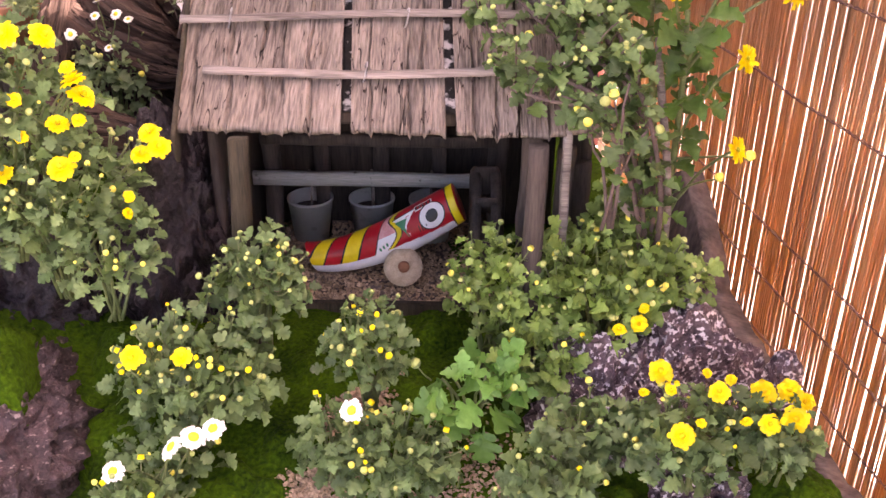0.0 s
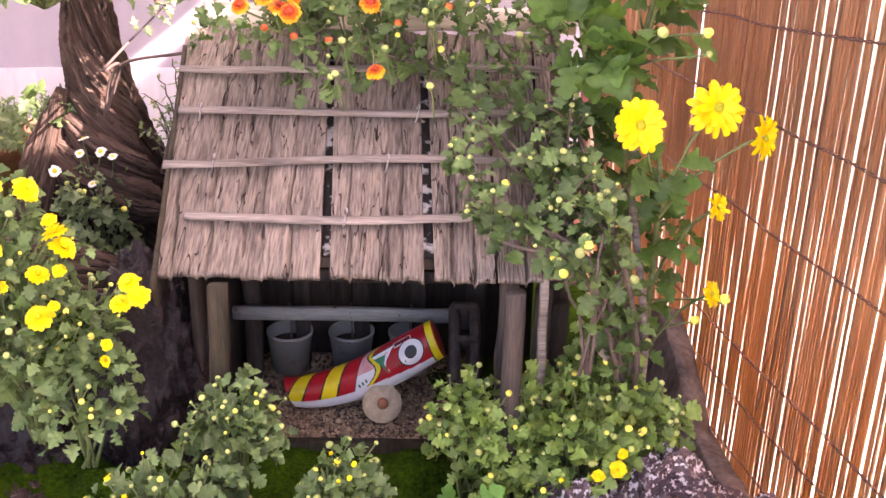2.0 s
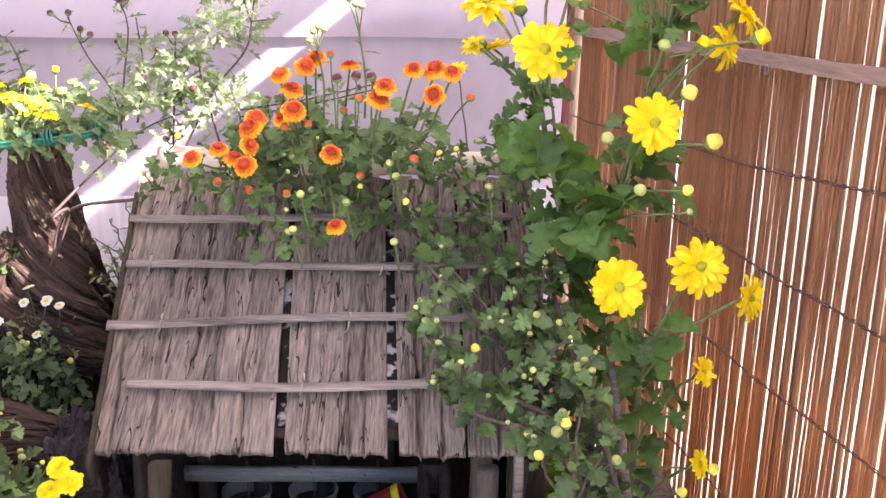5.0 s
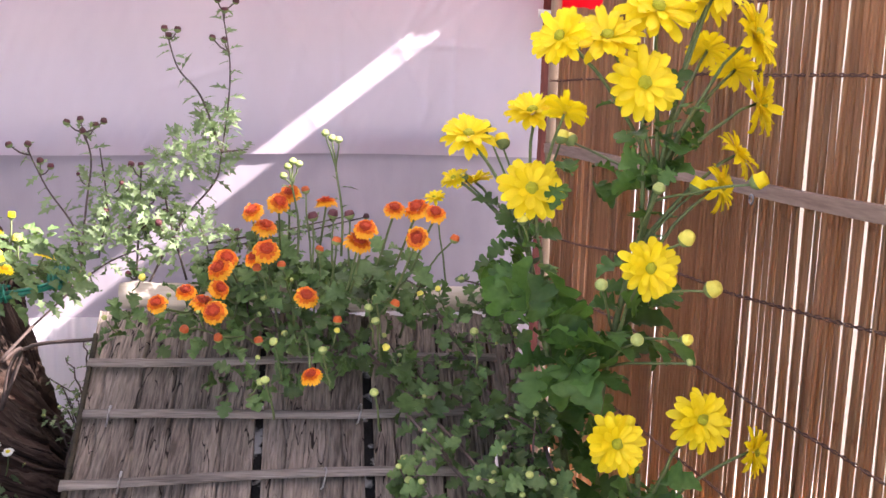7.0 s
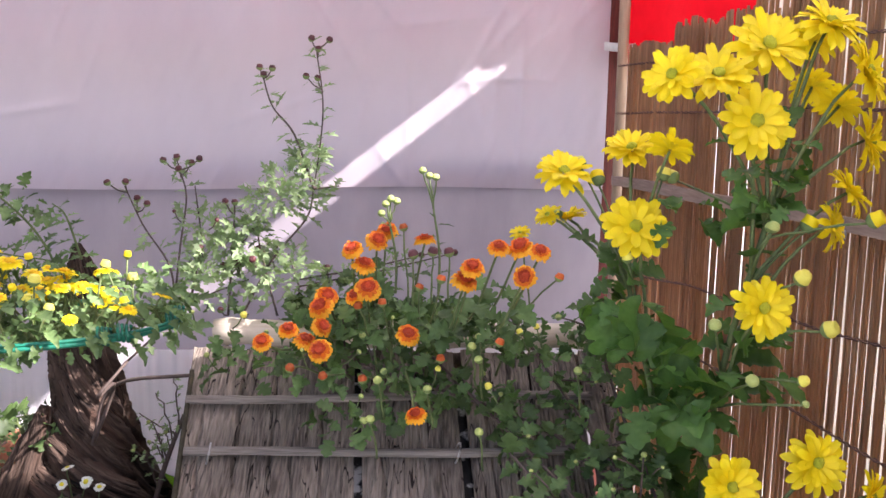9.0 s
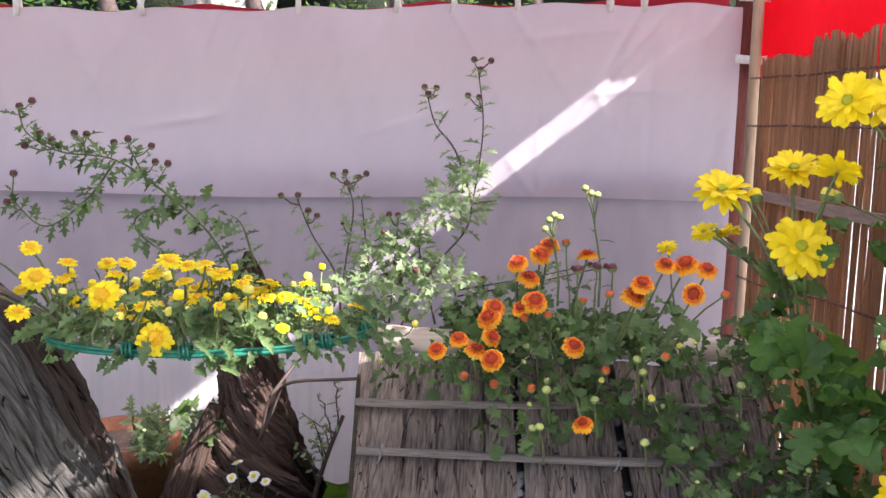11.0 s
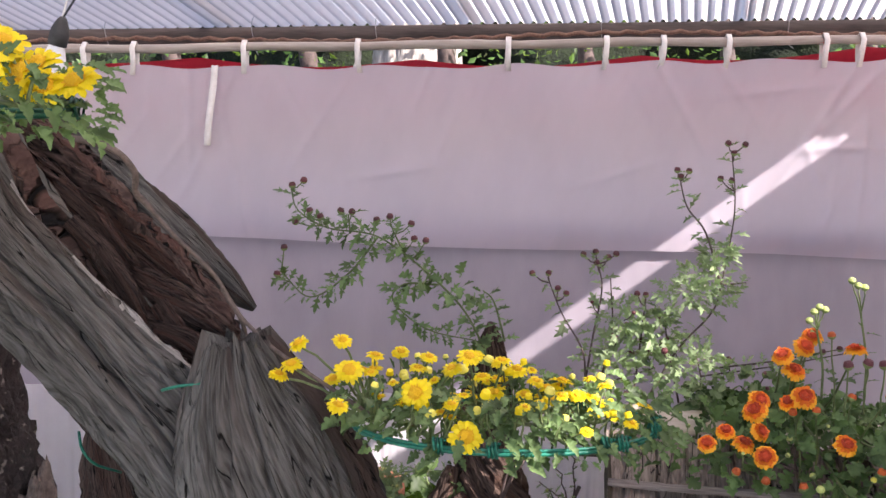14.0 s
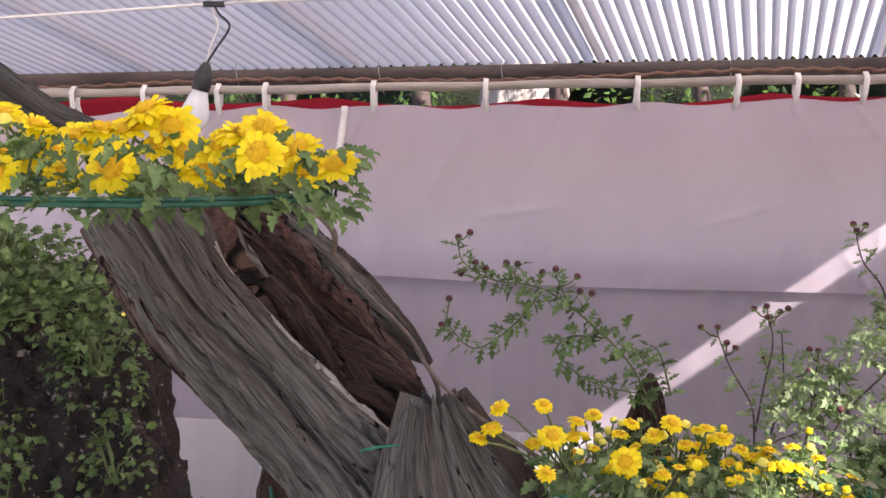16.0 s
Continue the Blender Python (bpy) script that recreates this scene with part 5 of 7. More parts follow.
# loose layers of rotten wood in the hollow
for k, (pth, fat) in enumerate((([(-0.774, 1.250, 0.880), (-0.734, 1.250, 0.842), (-0.691, 1.250, 0.795)], 0.017),
                                ([(-0.747, 1.225, 0.842), (-0.708, 1.225, 0.802), (-0.667, 1.225, 0.749)], 0.015),
                                ([(-0.715, 1.215, 0.817), (-0.686, 1.215, 0.773), (-0.657, 1.215, 0.720)], 0.013),
                                ([(-0.698, 1.265, 0.779), (-0.637, 1.265, 0.745), (-0.576, 1.265, 0.711)], 0.022),
                                ([(-0.674, 1.250, 0.760), (-0.614, 1.250, 0.729), (-0.569, 1.250, 0.702)], 0.018),
                                ([(-0.665, 1.225, 0.727), (-0.616, 1.225, 0.706), (-0.582, 1.225, 0.671)], 0.017),
                                ([(-0.654, 1.235, 0.751), (-0.626, 1.235, 0.703), (-0.594, 1.235, 0.652)], 0.016),
                                ([(-0.631, 1.200, 0.700), (-0.612, 1.200, 0.672), (-0.596, 1.200, 0.621)], 0.015),
                                ([(-0.748, 1.300, 0.848), (-0.679, 1.300, 0.790), (-0.616, 1.300, 0.737)], 0.020))):
    s = Soup()
    drift(s, pth, [fat * 0.7, fat, fat * 0.45], 41 + k, around=90, along=22, flat=0.5, furrow=0.8, twist=0.5, ribs=0.16, cracks=[(0.7 * c, 0.2) for c in range(9)], ragged=0.02)
    part("rotten_layer", s.mesh("rotten_layer", M_DRIFT_RED, grain=True), big, m=pose(0.52, -1.25, -0.1))
s = Soup()
drift(s, [(-0.70, 1.38, 0.05), (-0.735, 1.39, 0.30), (-0.762, 1.40, 0.46), (-0.776, 1.41, 0.545), (-0.774, 1.41, 0.560)], [0.075, 0.062, 0.046, 0.030, 0.016], 29, around=80, along=12, flat=0.7, furrow=0.4)
part("back_stub", s.mesh("back_stub", M_DRIFT_RED, grain=True), big, m=pose(0.52, -1.25, -0.1))
s = Soup()
drift(s, [(-0.85, 1.20, 0.90), (-0.93, 1.21, 0.985), (-0.99, 1.21, 1.02), (-1.08, 1.22, 1.075), (-1.2, 1.25, 1.11)], [0.03, 0.022, 0.019, 0.018, 0.017], 31, around=44, along=12, furrow=0.3)
part("branch", s.mesh("branch", M_DRIFT, grain=True), big, m=pose(0.52, -1.25, -0.1))
for k, pth in enumerate(([(-0.622, 1.150, 0.676), (-0.604, 1.146, 0.682), (-0.574, 1.150, 0.686)], [(-0.738, 1.215, 0.605), (-0.728, 1.20, 0.590), (-0.716, 1.205, 0.572), (-0.70, 1.24, 0.55)])):
    s = Soup()
    tube(s, spline(pth, 5), 0.0017, 6)
    part("green_tie", s.mesh("green_tie", M_GREENWIRE), big, "green plastic training wire", m=pose(0.52, -1.25, -0.1))
vine = Soup()
tube(vine, spline([(-0.74, 1.20, 0.935), (-0.687, 1.19, 0.925), (-0.662, 1.19, 0.902), (-0.664, 1.20, 0.878), (-0.655, 1.205, 0.866), (-0.622, 1.20, 0.832), (-0.581, 1.20, 0.793), (-0.559, 1.20, 0.759), (-0.544, 1.19, 0.744), (-0.517, 1.17, 0.727), (-0.489, 1.15, 0.714), (-0.44, 1.13, 0.69), (-0.40, 1.13, 0.665)], 6), [0.0036] * 26 + [0.0022] * 47, 7)
tube(vine, spline([(-0.572, 1.202, 0.777), (-0.548, 1.198, 0.739), (-0.545, 1.20, 0.705)], 5), 0.0026, 6)
solid("woody_vine", vine.mesh("woody_vine", mat("vine_bark", (0.045, 0.033, 0.028), (0.14, 0.105, 0.088), 60, 0.8, 0.4)), "bare woody chrysanthemum stem trained along the driftwood", "vine")

# terracotta pot in the back
tp = thing("terracotta_pot", (-0.515, 1.86, 0.02), "brown terracotta pot with soil standing behind the stump", "plant pot")
s = Soup()
lathe(s, [(0.0, 0.0), (0.065, 0.0), (0.092, 0.25), (0.098, 0.25), (0.100, 0.285), (0.090, 0.287), (0.086, 0.25), (0.0, 0.24)], 40)
part("body", s.mesh("body", M_TERRACOTTA), tp)
s = Soup()
lathe(s, [(0.0, 0.268), (0.05, 0.270), (0.088, 0.262)], 24)
part("soil", s.mesh("soil", M_SOIL), tp)

# ivy-grown rock on the far side
rock("tall_dark_rock", (-1.27, 1.72, 0.30), (0.24, 0.16, 0.48), 17, M_ROCK_DARK, "tall dark rock streaked with pale lichen", rough=0.25, level=6, sharp=1.5)
# a dark brown stub, shaped here as a narrow rock
rock("pale_boulder", (-1.00, 1.68, 0.12), (0.045, 0.06, 0.26), 19, mat("stub_brown", (0.045, 0.032, 0.027), (0.22, 0.175, 0.155), 18, 0.85, 0.9, dist=0.006), "narrow dark brown stub beside the tall rock", rough=0.2, level=5, sharp=0.5)


# ---- flowers, buds and leaves ----
HALF = [(0.025, 0.0), (0.03, 0.19), (0.14, 0.18), (0.26, 0.22), (0.32, 0.31), (0.26, 0.38), (0.17, 0.41), (0.30, 0.44), (0.43, 0.53), (0.45, 0.63), (0.36, 0.69), (0.20, 0.67), (0.30, 0.77), (0.28, 0.88), (0.18, 0.90), (0.10, 0.99), (0.0, 1.02)]
MIDS = [0.0, 0.18, 0.22, 0.26, 0.31, 0.36, 0.41, 0.46, 0.52, 0.58, 0.64, 0.68, 0.75, 0.82, 0.88, 0.94, 1.0]


def leaf_shape():
    v = [(0, y, -0.20 * y * y) for y in MIDS]
    n = len(MIDS)
    for side in (1, -1):
        v += [(side * x, y, 0.26 * x - 0.20 * y * y + 0.035 * math.sin(y * 23 + side)) for x, y in HALF]
    f = []
    for i in range(n - 1):
        f.append((i, n + i, n + i + 1, i + 1))
        f.append((i, i + 1, 2 * n + i + 1, 2 * n + i))
    return np.array(v), f


LEAF_V, LEAF_F = leaf_shape()
NARROW = LEAF_V * np.array((0.62, 1.0, 1.0))
SPRIG = [(0.03, 0.0), (0.045, 0.20), (0.27, 0.38), (0.085, 0.42), (0.085, 0.50), (0.34, 0.76), (0.12, 0.70), (0.11, 0.84), (0.07, 0.94), (0.0, 1.04)]


def sprig_shape():
    mids = [0.0, 0.2, 0.30, 0.40, 0.5, 0.60, 0.68, 0.8, 0.9, 1.0]
    n = len(mids)
    v = [(0, y, -0.15 * y * y) for y in mids]
    for side in (1, -1):
        v += [(side * x, y, 0.15 * x - 0.15 * y * y) for x, y in SPRIG]
    f = []
    for i in range(n - 1):
        f.append((i, n + i, n + i + 1, i + 1))
        f.append((i, i + 1, 2 * n + i + 1, 2 * n + i))
    return np.array(v), f


SPRIG_V, SPRIG_F = sprig_shape()


SHAPES = {False: (LEAF_V, LEAF_F), True: (NARROW, LEAF_F), "sprig": (SPRIG_V, SPRIG_F)}


def leaf(soup, p, direction, normal, size, narrow=False):
    d = Vector(direction).normalized()
    s = d.cross(Vector(normal))
    if s.length < 1e-3:
        s = d.cross(Vector((0.3, 0.5, 0.8)))
    s.normalize()
    nn = s.cross(d) * (0.4 + 1.7 * abs(math.sin(size * 91000.0)))
    b = np.array((s, d, nn)) * size
    vs, fs = SHAPES[narrow]
    soup.add(vs @ b + np.array(p), fs)


def petal_ring(soup, n, r0, r1, wide, rise, droop, turn, z0=0.0, notch=0.0, material=0, rng=random, vary=0.0):
    rise0, droop0 = rise, droop
    for k in range(n):
        rise, droop = rise0 + rng.uniform(-vary, vary), droop0 + rng.uniform(-vary, vary)
        a = turn + 2 * math.pi * (k + rng.uniform(-0.18, 0.18)) / n
        c, s_ = math.cos(a), math.sin(a)
        ln = r1 * rng.uniform(0.84, 1.07)
        tw = rng.uniform(-0.15, 0.15)
        vs = []
        for t, w in ((0, 0.30), (0.3, 0.74), (0.6, 0.98), (0.82, 0.96), (0.94, 0.76), (1.0, 0.38)):
            r = r0 + (ln - r0) * t
            z = z0 + rise * t - droop * t * t
            for q in (-1, 0, 1):
                if t == 1.0:
                    r = r0 + (ln - r0) * (1 + (0.02 - 0.3 * notch * wide if q == 0 else 0.0))
                o = wide * w * 0.5 * q
                vs.append((c * r - s_ * o, s_ * r + c * o, z - (0.16 * wide if q == 0 else 0) + tw * o - (notch * wide if q == 0 and t == 1.0 else 0)))
        fs = [(i * 3 + j, i * 3 + j + 1, i * 3 + j + 4, i * 3 + j + 3) for i in range(5) for j in range(2)]
        soup.add(vs, fs, material)


def dome(soup, r, h, n=12, rings=4, z=0.0, material=0, bump=0.0, seed=0):
    prof = [(math.cos(t * math.pi / 2), math.sin(t * math.pi / 2)) for t in [i / rings for i in range(rings + 1)]]
    vs = []
    for i, (c, s_) in enumerate(prof):
        for k in range(n):
            a = 2 * math.pi * k / n
            w = 1 + bump * noise.noise(Vector((math.cos(a) * 4 * c, math.sin(a) * 4 * c, s_ * 4 + seed)))
            vs.append((math.cos(a) * r * c * w, math.sin(a) * r * c * w, z + h * s_ * w))
    fs = [(i * n + k, i * n + (k + 1) % n, (i + 1) * n + (k + 1) % n, (i + 1) * n + k) for i in range(rings) for k in range(n)]
    soup.add(vs, fs, material)


def flower_meshes(kind):
    """Petals and centre of unit radius; three variants each so that no two neighbours match."""
    out = []
    for k in range(3):
        r = random.Random(kind + str(k))
        p, c = Soup(), Soup()
        if kind == "daisy":
            petal_ring(p, 16 + k, 0.10, 1.0, 0.310, 0.30, 0.22 + 0.08 * k, 0.1 * k, 0.0, 0.14, rng=r, vary=0.16)
            petal_ring(p, 13, 0.10, 0.88, 0.290, 0.44, 0.22, 0.25 + 0.1 * k, 0.04, 0.14, rng=r, vary=0.16)
            petal_ring(p, 9, 0.08, 0.60, 0.23, 0.38, 0.10, 0.4, 0.06, 0.3, rng=r, vary=0.10)
            dome(c, 0.18, 0.13, 14, 4, 0.12, bump=0.45, seed=k)
            mats = (M_YELLOW, M_EYE_GREEN)
        elif kind == "anemone":
            petal_ring(p, 17 + k, 0.25, 1.0, 0.32, 0.12, 0.20 + 0.08 * k, 0.2 * k, 0.0, 0.10, rng=r, vary=0.09)
            petal_ring(p, 12, 0.25, 0.84, 0.28, 0.24, 0.16, 0.3, 0.04, 0.10, rng=r, vary=0.09)
            dome(c, 0.40, 0.28, 18, 6, 0.04, bump=0.55, seed=k)
            petal_ring(c, 17, 0.24, 0.50, 0.12, 0.16, 0.10, 0.3, 0.08, 0.2, rng=r, vary=0.06)
            mats = (M_YELLOW, M_EYE_GOLD)
        elif kind == "pompon":
            petal_ring(p, 13, 0.2, 1.0, 0.46, 0.10, 0.24, 0.2 * k, 0.0, 0.1, rng=r)
            petal_ring(p, 11, 0.18, 0.82, 0.42, 0.30, 0.16, 0.4, 0.06, 0.1, rng=r)
            petal_ring(p, 8, 0.1, 0.56, 0.38, 0.44, 0.06, 0.1, 0.10, 0.1, rng=r)
            dome(c, 0.22, 0.34, 10, 4, 0.12, bump=0.4, seed=k)
            mats = (M_YELLOW, M_GOLD)
        elif kind == "white":
            petal_ring(p, 17, 0.3, 1.0, 0.34, 0.04, 0.14, 0.2 * k, 0.0, 0.15, rng=r)
            petal_ring(p, 13, 0.3, 0.9, 0.32, 0.12, 0.12, 0.3, 0.03, 0.15, rng=r)
            dome(c, 0.40, 0.17, 16, 5, 0.04, bump=0.3, seed=k)
            mats = (M_WHITE, M_EYE_LEMON)
        else:
            petal_ring(p, 20, 0.40, 1.0, 0.30, 0.02, 0.34, 0.2 * k, 0.02, 0.1, material=1, rng=r, vary=0.07)
            petal_ring(p, 19, 0.40, 0.95, 0.30, 0.14, 0.30, 0.15 + 0.2 * k, 0.06, 0.1, material=1, rng=r, vary=0.07)
            petal_ring(p, 17, 0.35, 0.84, 0.30, 0.26, 0.22, 0.1 * k, 0.10, 0.1, material=0, rng=r, vary=0.07)
            petal_ring(p, 15, 0.30, 0.70, 0.28, 0.34, 0.16, 0.3 * k, 0.13, 0.1, material=0, rng=r, vary=0.06)
            dome(c, 0.48, 0.26, 16, 5, 0.14, bump=0.5, seed=k)
            petal_ring(c, 13, 0.15, 0.54, 0.24, 0.30, 0.10, 0.2, 0.16, 0.1, rng=r, vary=0.06)
            petal_ring(c, 9, 0.08, 0.36, 0.22, 0.34, 0.06, 0.4, 0.18, 0.1, rng=r, vary=0.06)
            mats = (M_ORANGE, M_RUST)
        out.append((p.mesh("flower", mats[0], M_ORANGE_RIM) if kind == "rust" else p.mesh("flower", mats[0]), c.mesh("centre", mats[1])))
    return out


FLOWERS = {k: flower_meshes(k) for k in ("daisy", "anemone", "pompon", "white", "rust")}


def bud_mesh(material, opening):
    s = Soup()
    lathe(s, [(0.0, -0.9), (0.5, -0.75), (0.92, -0.3), (1.0, 0.05)], 10, 1)
    lathe(s, [(1.0, 0.05), (0.9, 0.45), (0.62 + opening * 0.2, 0.78 + opening * 0.3), (0.28, 0.92 + opening * 0.2), (0.0, 0.9)], 10, 0)
    return s.mesh("bud", material, M_CALYX)


BUDS = {"pale": bud_mesh(M_BUD, 0), "yellow": bud_mesh(M_BUD_YELLOW, 0.6), "red": bud_mesh(M_BUD_RED, 0.4), "orange": bud_mesh(M_BUD_ORANGE, 0.5), "gold": bud_mesh(M_YELLOW, 1.2)}


def facing(p, normal, size, spin=0.0):
    z = Vector(normal).normalized()
    return Matrix.Translation(p) @ z.to_track_quat("Z", "Y").to_matrix().to_4x4() @ Matrix.Rotation(spin, 4, "Z") @ Matrix.Scale(size, 4)


class Plant:
    """One chrysanthemum: an empty at its foot, with stems, foliage, flowers and buds as its parts."""

    def __init__(self, label, base, seed, leaf_mat=None, name="chrysanthemum", group="chrysanthemums", stem_mat=None):
        self.base, self.rng = Vector(base), random.Random(seed)
        self.e = thing(name, base, label, "chrysanthemum", group)
        self.stems, self.leaves = Soup(), Soup()
        self.leaf_mat, self.stem_mat = leaf_mat or M_LEAF, stem_mat or M_STEM

    def local(self, p):
        return Vector(p) - self.base

    def flower(self, kind, p, normal, size):
        me, ce = self.rng.choice(FLOWERS[kind])
        ob = part("flower", me, self.e, m=facing(self.local(p), normal, size, self.rng.uniform(0, 6.3)))
        part("centre", ce, ob)

    def bud(self, kind, p, size, normal=None):
        n = normal or (self.rng.uniform(-0.4, 0.4), self.rng.uniform(-0.6, 0.2), 1)
        part("bud", BUDS[kind], self.e, m=facing(self.local(p), n, size))

    def stem(self, pts, r0, r1=None, sides=5):
        r1 = r0 * 0.5 if r1 is None else r1
        n = len(pts)
        tube(self.stems, [self.local(p) for p in pts], [r0 + (r1 - r0) * i / (n - 1) for i in range(n)], sides)

    def along(self, pts, every, size, start=0.2, end=0.92, narrow=False, droop=0.0):
        """Leaves on both sides of a stem."""
        r = self.rng
        total = sum((Vector(b) - Vector(a)).length for a, b in zip(pts, pts[1:]))
        d = total * start
        side = r.uniform(0, 6.3)
        while d < total * end:
            q, acc = None, 0.0
            for a, b in zip(pts, pts[1:]):
                a, b = Vector(a), Vector(b)
                ln = (b - a).length
                if acc + ln >= d:
                    q, tang = a.lerp(b, (d - acc) / max(ln, 1e-6)), (b - a).normalized()
                    break
                acc += ln
            if q is None:
                break
            s_, _, u = axes(tang)
            out = s_ * math.cos(side) + u * math.sin(side)
            k = size * r.uniform(0.65, 1.25)
            dr = (out + tang * r.uniform(0.1, 0.7) + Vector((0, 0, r.uniform(-0.5, 0.35) - droop))).normalized()
            leaf(self.leaves, self.local(q), dr, Vector((r.uniform(-0.4, 0.4), r.uniform(-0.9, 0.1), 1)), k, narrow)
            side += 2.4 + r.uniform(-0.5, 0.5)
            d += every * r.uniform(0.6, 1.4)

    def mound(self, c, radii, n, size, buds=0, kind="pale", bud_size=0.0045, front=0.35, stalk=0.03, low=-0.35, stems=True, shape=False):
        """A bushy head of leaves, with buds standing out of it on short stalks."""
        r, c = self.rng, Vector(c)
        foot = Vector((c.x, c.y, max(min(self.base.z, c.z), c.z - 1.3 * radii[2])))
        for _ in range(max(4, n // 26) if stems else 0):
            u = Vector((r.gauss(0, 1), r.gauss(-front, 1), abs(r.gauss(0.5, 0.8)))).normalized()
            tip = c + Vector((u.x * radii[0], u.y * radii[1], u.z * radii[2])) * 0.9
            self.stem(bend(foot + Vector((r.uniform(-0.01, 0.01), r.uniform(-0.01, 0.01), 0)), tip, 0.3, 5, 0.003, r), 0.0026, 0.0014)
        for _ in range(round(n * 0.80)):
            u = Vector((r.gauss(0, 1), r.gauss(-front, 1), r.gauss(0.25, 0.9))).normalized()
            if u.z < low:
                u.z = abs(u.z) * 0.5
            k = r.uniform(0.35, 1.0) ** 0.45
            w = 1 + 0.42 * noise.noise(u * 2.6 + c * 9)
            p = c + Vector((u.x * radii[0], u.y * radii[1], u.z * radii[2])) * k * w
            out = (u + Vector((r.gauss(0, 0.6), r.gauss(-0.15, 0.6), r.gauss(-0.15, 0.5)))).normalized()
            nrm = Vector((u.x * 0.5 + r.gauss(0, 0.55), u.y * 0.5 - 0.3 + r.gauss(0, 0.45), 0.8))
            leaf(self.leaves, self.local(p), out, nrm, size * r.uniform(0.5, 1.1), shape)
        for _ in range(round(buds * 0.7)):
            u = Vector((r.gauss(0, 1), r.gauss(-front, 1), abs(r.gauss(0.35, 0.7)))).normalized()
            w = 1 + 0.42 * noise.noise(u * 2.6 + c * 9)
            a = c + Vector((u.x * radii[0], u.y * radii[1], u.z * radii[2])) * 0.75 * w
            b = a + (u * 0.7 + Vector((r.gauss(0, 0.35), r.gauss(-0.1, 0.3), 0.6))).normalized() * (stalk * 0.6 * r.uniform(0.7, 1.5) + 0.20 * min(radii))
            self.stem([a, a.lerp(b, 0.5) + Vector((0, 0, -0.003)), b], 0.0011, 0.0008, 4)
            self.bud(kind if kind == "red" else r.choice(("gold", "yellow", "pale", "pale")) if kind == "yellow" else r.choice(("yellow", "pale", "pale", "pale")), b, bud_size * r.uniform(0.6, 1.4), b - a)

    def bloom(self, spots, kind, size, face=(0, -0.7, 0.7), spread=0.3, foot=None, stem=0.0022, leaves=0.0, every=0.03, jitter=0.15, foot_z=0.0, shape=False):
        """Flowers at given places, each on a stem from the foot."""
        r = self.rng
        for p in spots:
            p = Vector(p[:3])
            n = (Vector(face) + Vector((r.gauss(0, spread), r.gauss(0, spread), r.gauss(0, spread)))).normalized()
            if foot is not None:
                f = Vector(foot) + Vector((r.uniform(-0.02, 0.02), r.uniform(-0.02, 0.02), -r.random() * foot_z))
                pts = bend(f, p - n * size * 0.05, 0.35, 8, 0.003, r)
                self.stem(pts, stem, stem * 0.55)
                if leaves:
                    self.along(pts, every, leaves, 0.10, 0.85, narrow=shape)
            self.flower(kind, p, n, size * r.uniform(1 - jitter, 1 + jitter))

    def done(self):
        if self.stems.v:
            part("stalk_growth", self.stems.mesh("stalk_growth", self.stem_mat), self.e, kind="stuff")
        if self.leaves.v:
            part("foliage", self.leaves.mesh("foliage", self.leaf_mat), self.e, kind="stuff")
        return self.e


# ---- planting ----
UPF = (0, -0.55, 0.8)
# large clump with yellow flowers on the left boulder
p = Plant("bushy chrysanthemum with round yellow flowers and many buds", (-0.28, 1.12, 0.10), 1)
p.mound((-0.285, 1.10, 0.24), (0.108, 0.09, 0.095), 520, 0.0231, 90, "pale", 0.0030)
p.mound((-0.225, 1.06, 0.185), (0.062, 0.06, 0.062), 190, 0.021, 22, "pale", 0.0030)
p.mound((-0.335, 1.10, 0.34), (0.11, 0.09, 0.13), 546, 0.0218, 50, "pale", 0.0030)
p.mound((-0.42, 1.12, 0.25), (0.08, 0.09, 0.12), 190, 0.0231, 20)
p.bloom([(-0.245, 1.020, 0.367), (-0.250, 1.020, 0.318), (-0.223, 1.020, 0.413), (-0.216, 1.020, 0.396), (-0.244, 1.020, 0.460), (-0.165, 1.020, 0.330), (-0.146, 1.020, 0.337), (-0.155, 1.020, 0.354), (-0.310, 1.020, 0.313), (-0.281, 1.020, 0.462)], "pompon", 0.0138, UPF, 0.25)
p.bloom([(-0.184, 1.020, 0.281), (-0.284, 1.020, 0.354), (-0.224, 1.020, 0.370), (-0.227, 1.020, 0.427), (-0.234, 1.020, 0.330), (-0.188, 1.020, 0.261), (-0.284, 1.020, 0.394)], "pompon", 0.008, UPF, 0.3)
p.done()

# white-flowered clump before the stump
p = Plant("small chrysanthemum with white and lemon flowers on the log", (-0.275, 1.553, 0.131), 2, M_LEAF_PALE)
p.mound((-0.280, 1.570, 0.234), (0.055, 0.04, 0.085), 315, 0.0245, 24, "pale", 0.0036)
p.mound((-0.269, 1.553, 0.154), (0.045, 0.04, 0.05), 147, 0.0258, 0)
p.bloom([(-0.293, 1.541, 0.348), (-0.262, 1.541, 0.350), (-0.279, 1.541, 0.299), (-0.285, 1.541, 0.371), (-0.332, 1.541, 0.321), (-0.245, 1.541, 0.342)], "white", 0.0085, (0, -0.6, 0.7), 0.3, foot=(-0.280, 1.587, 0.222), stem=0.0015)
p.done()

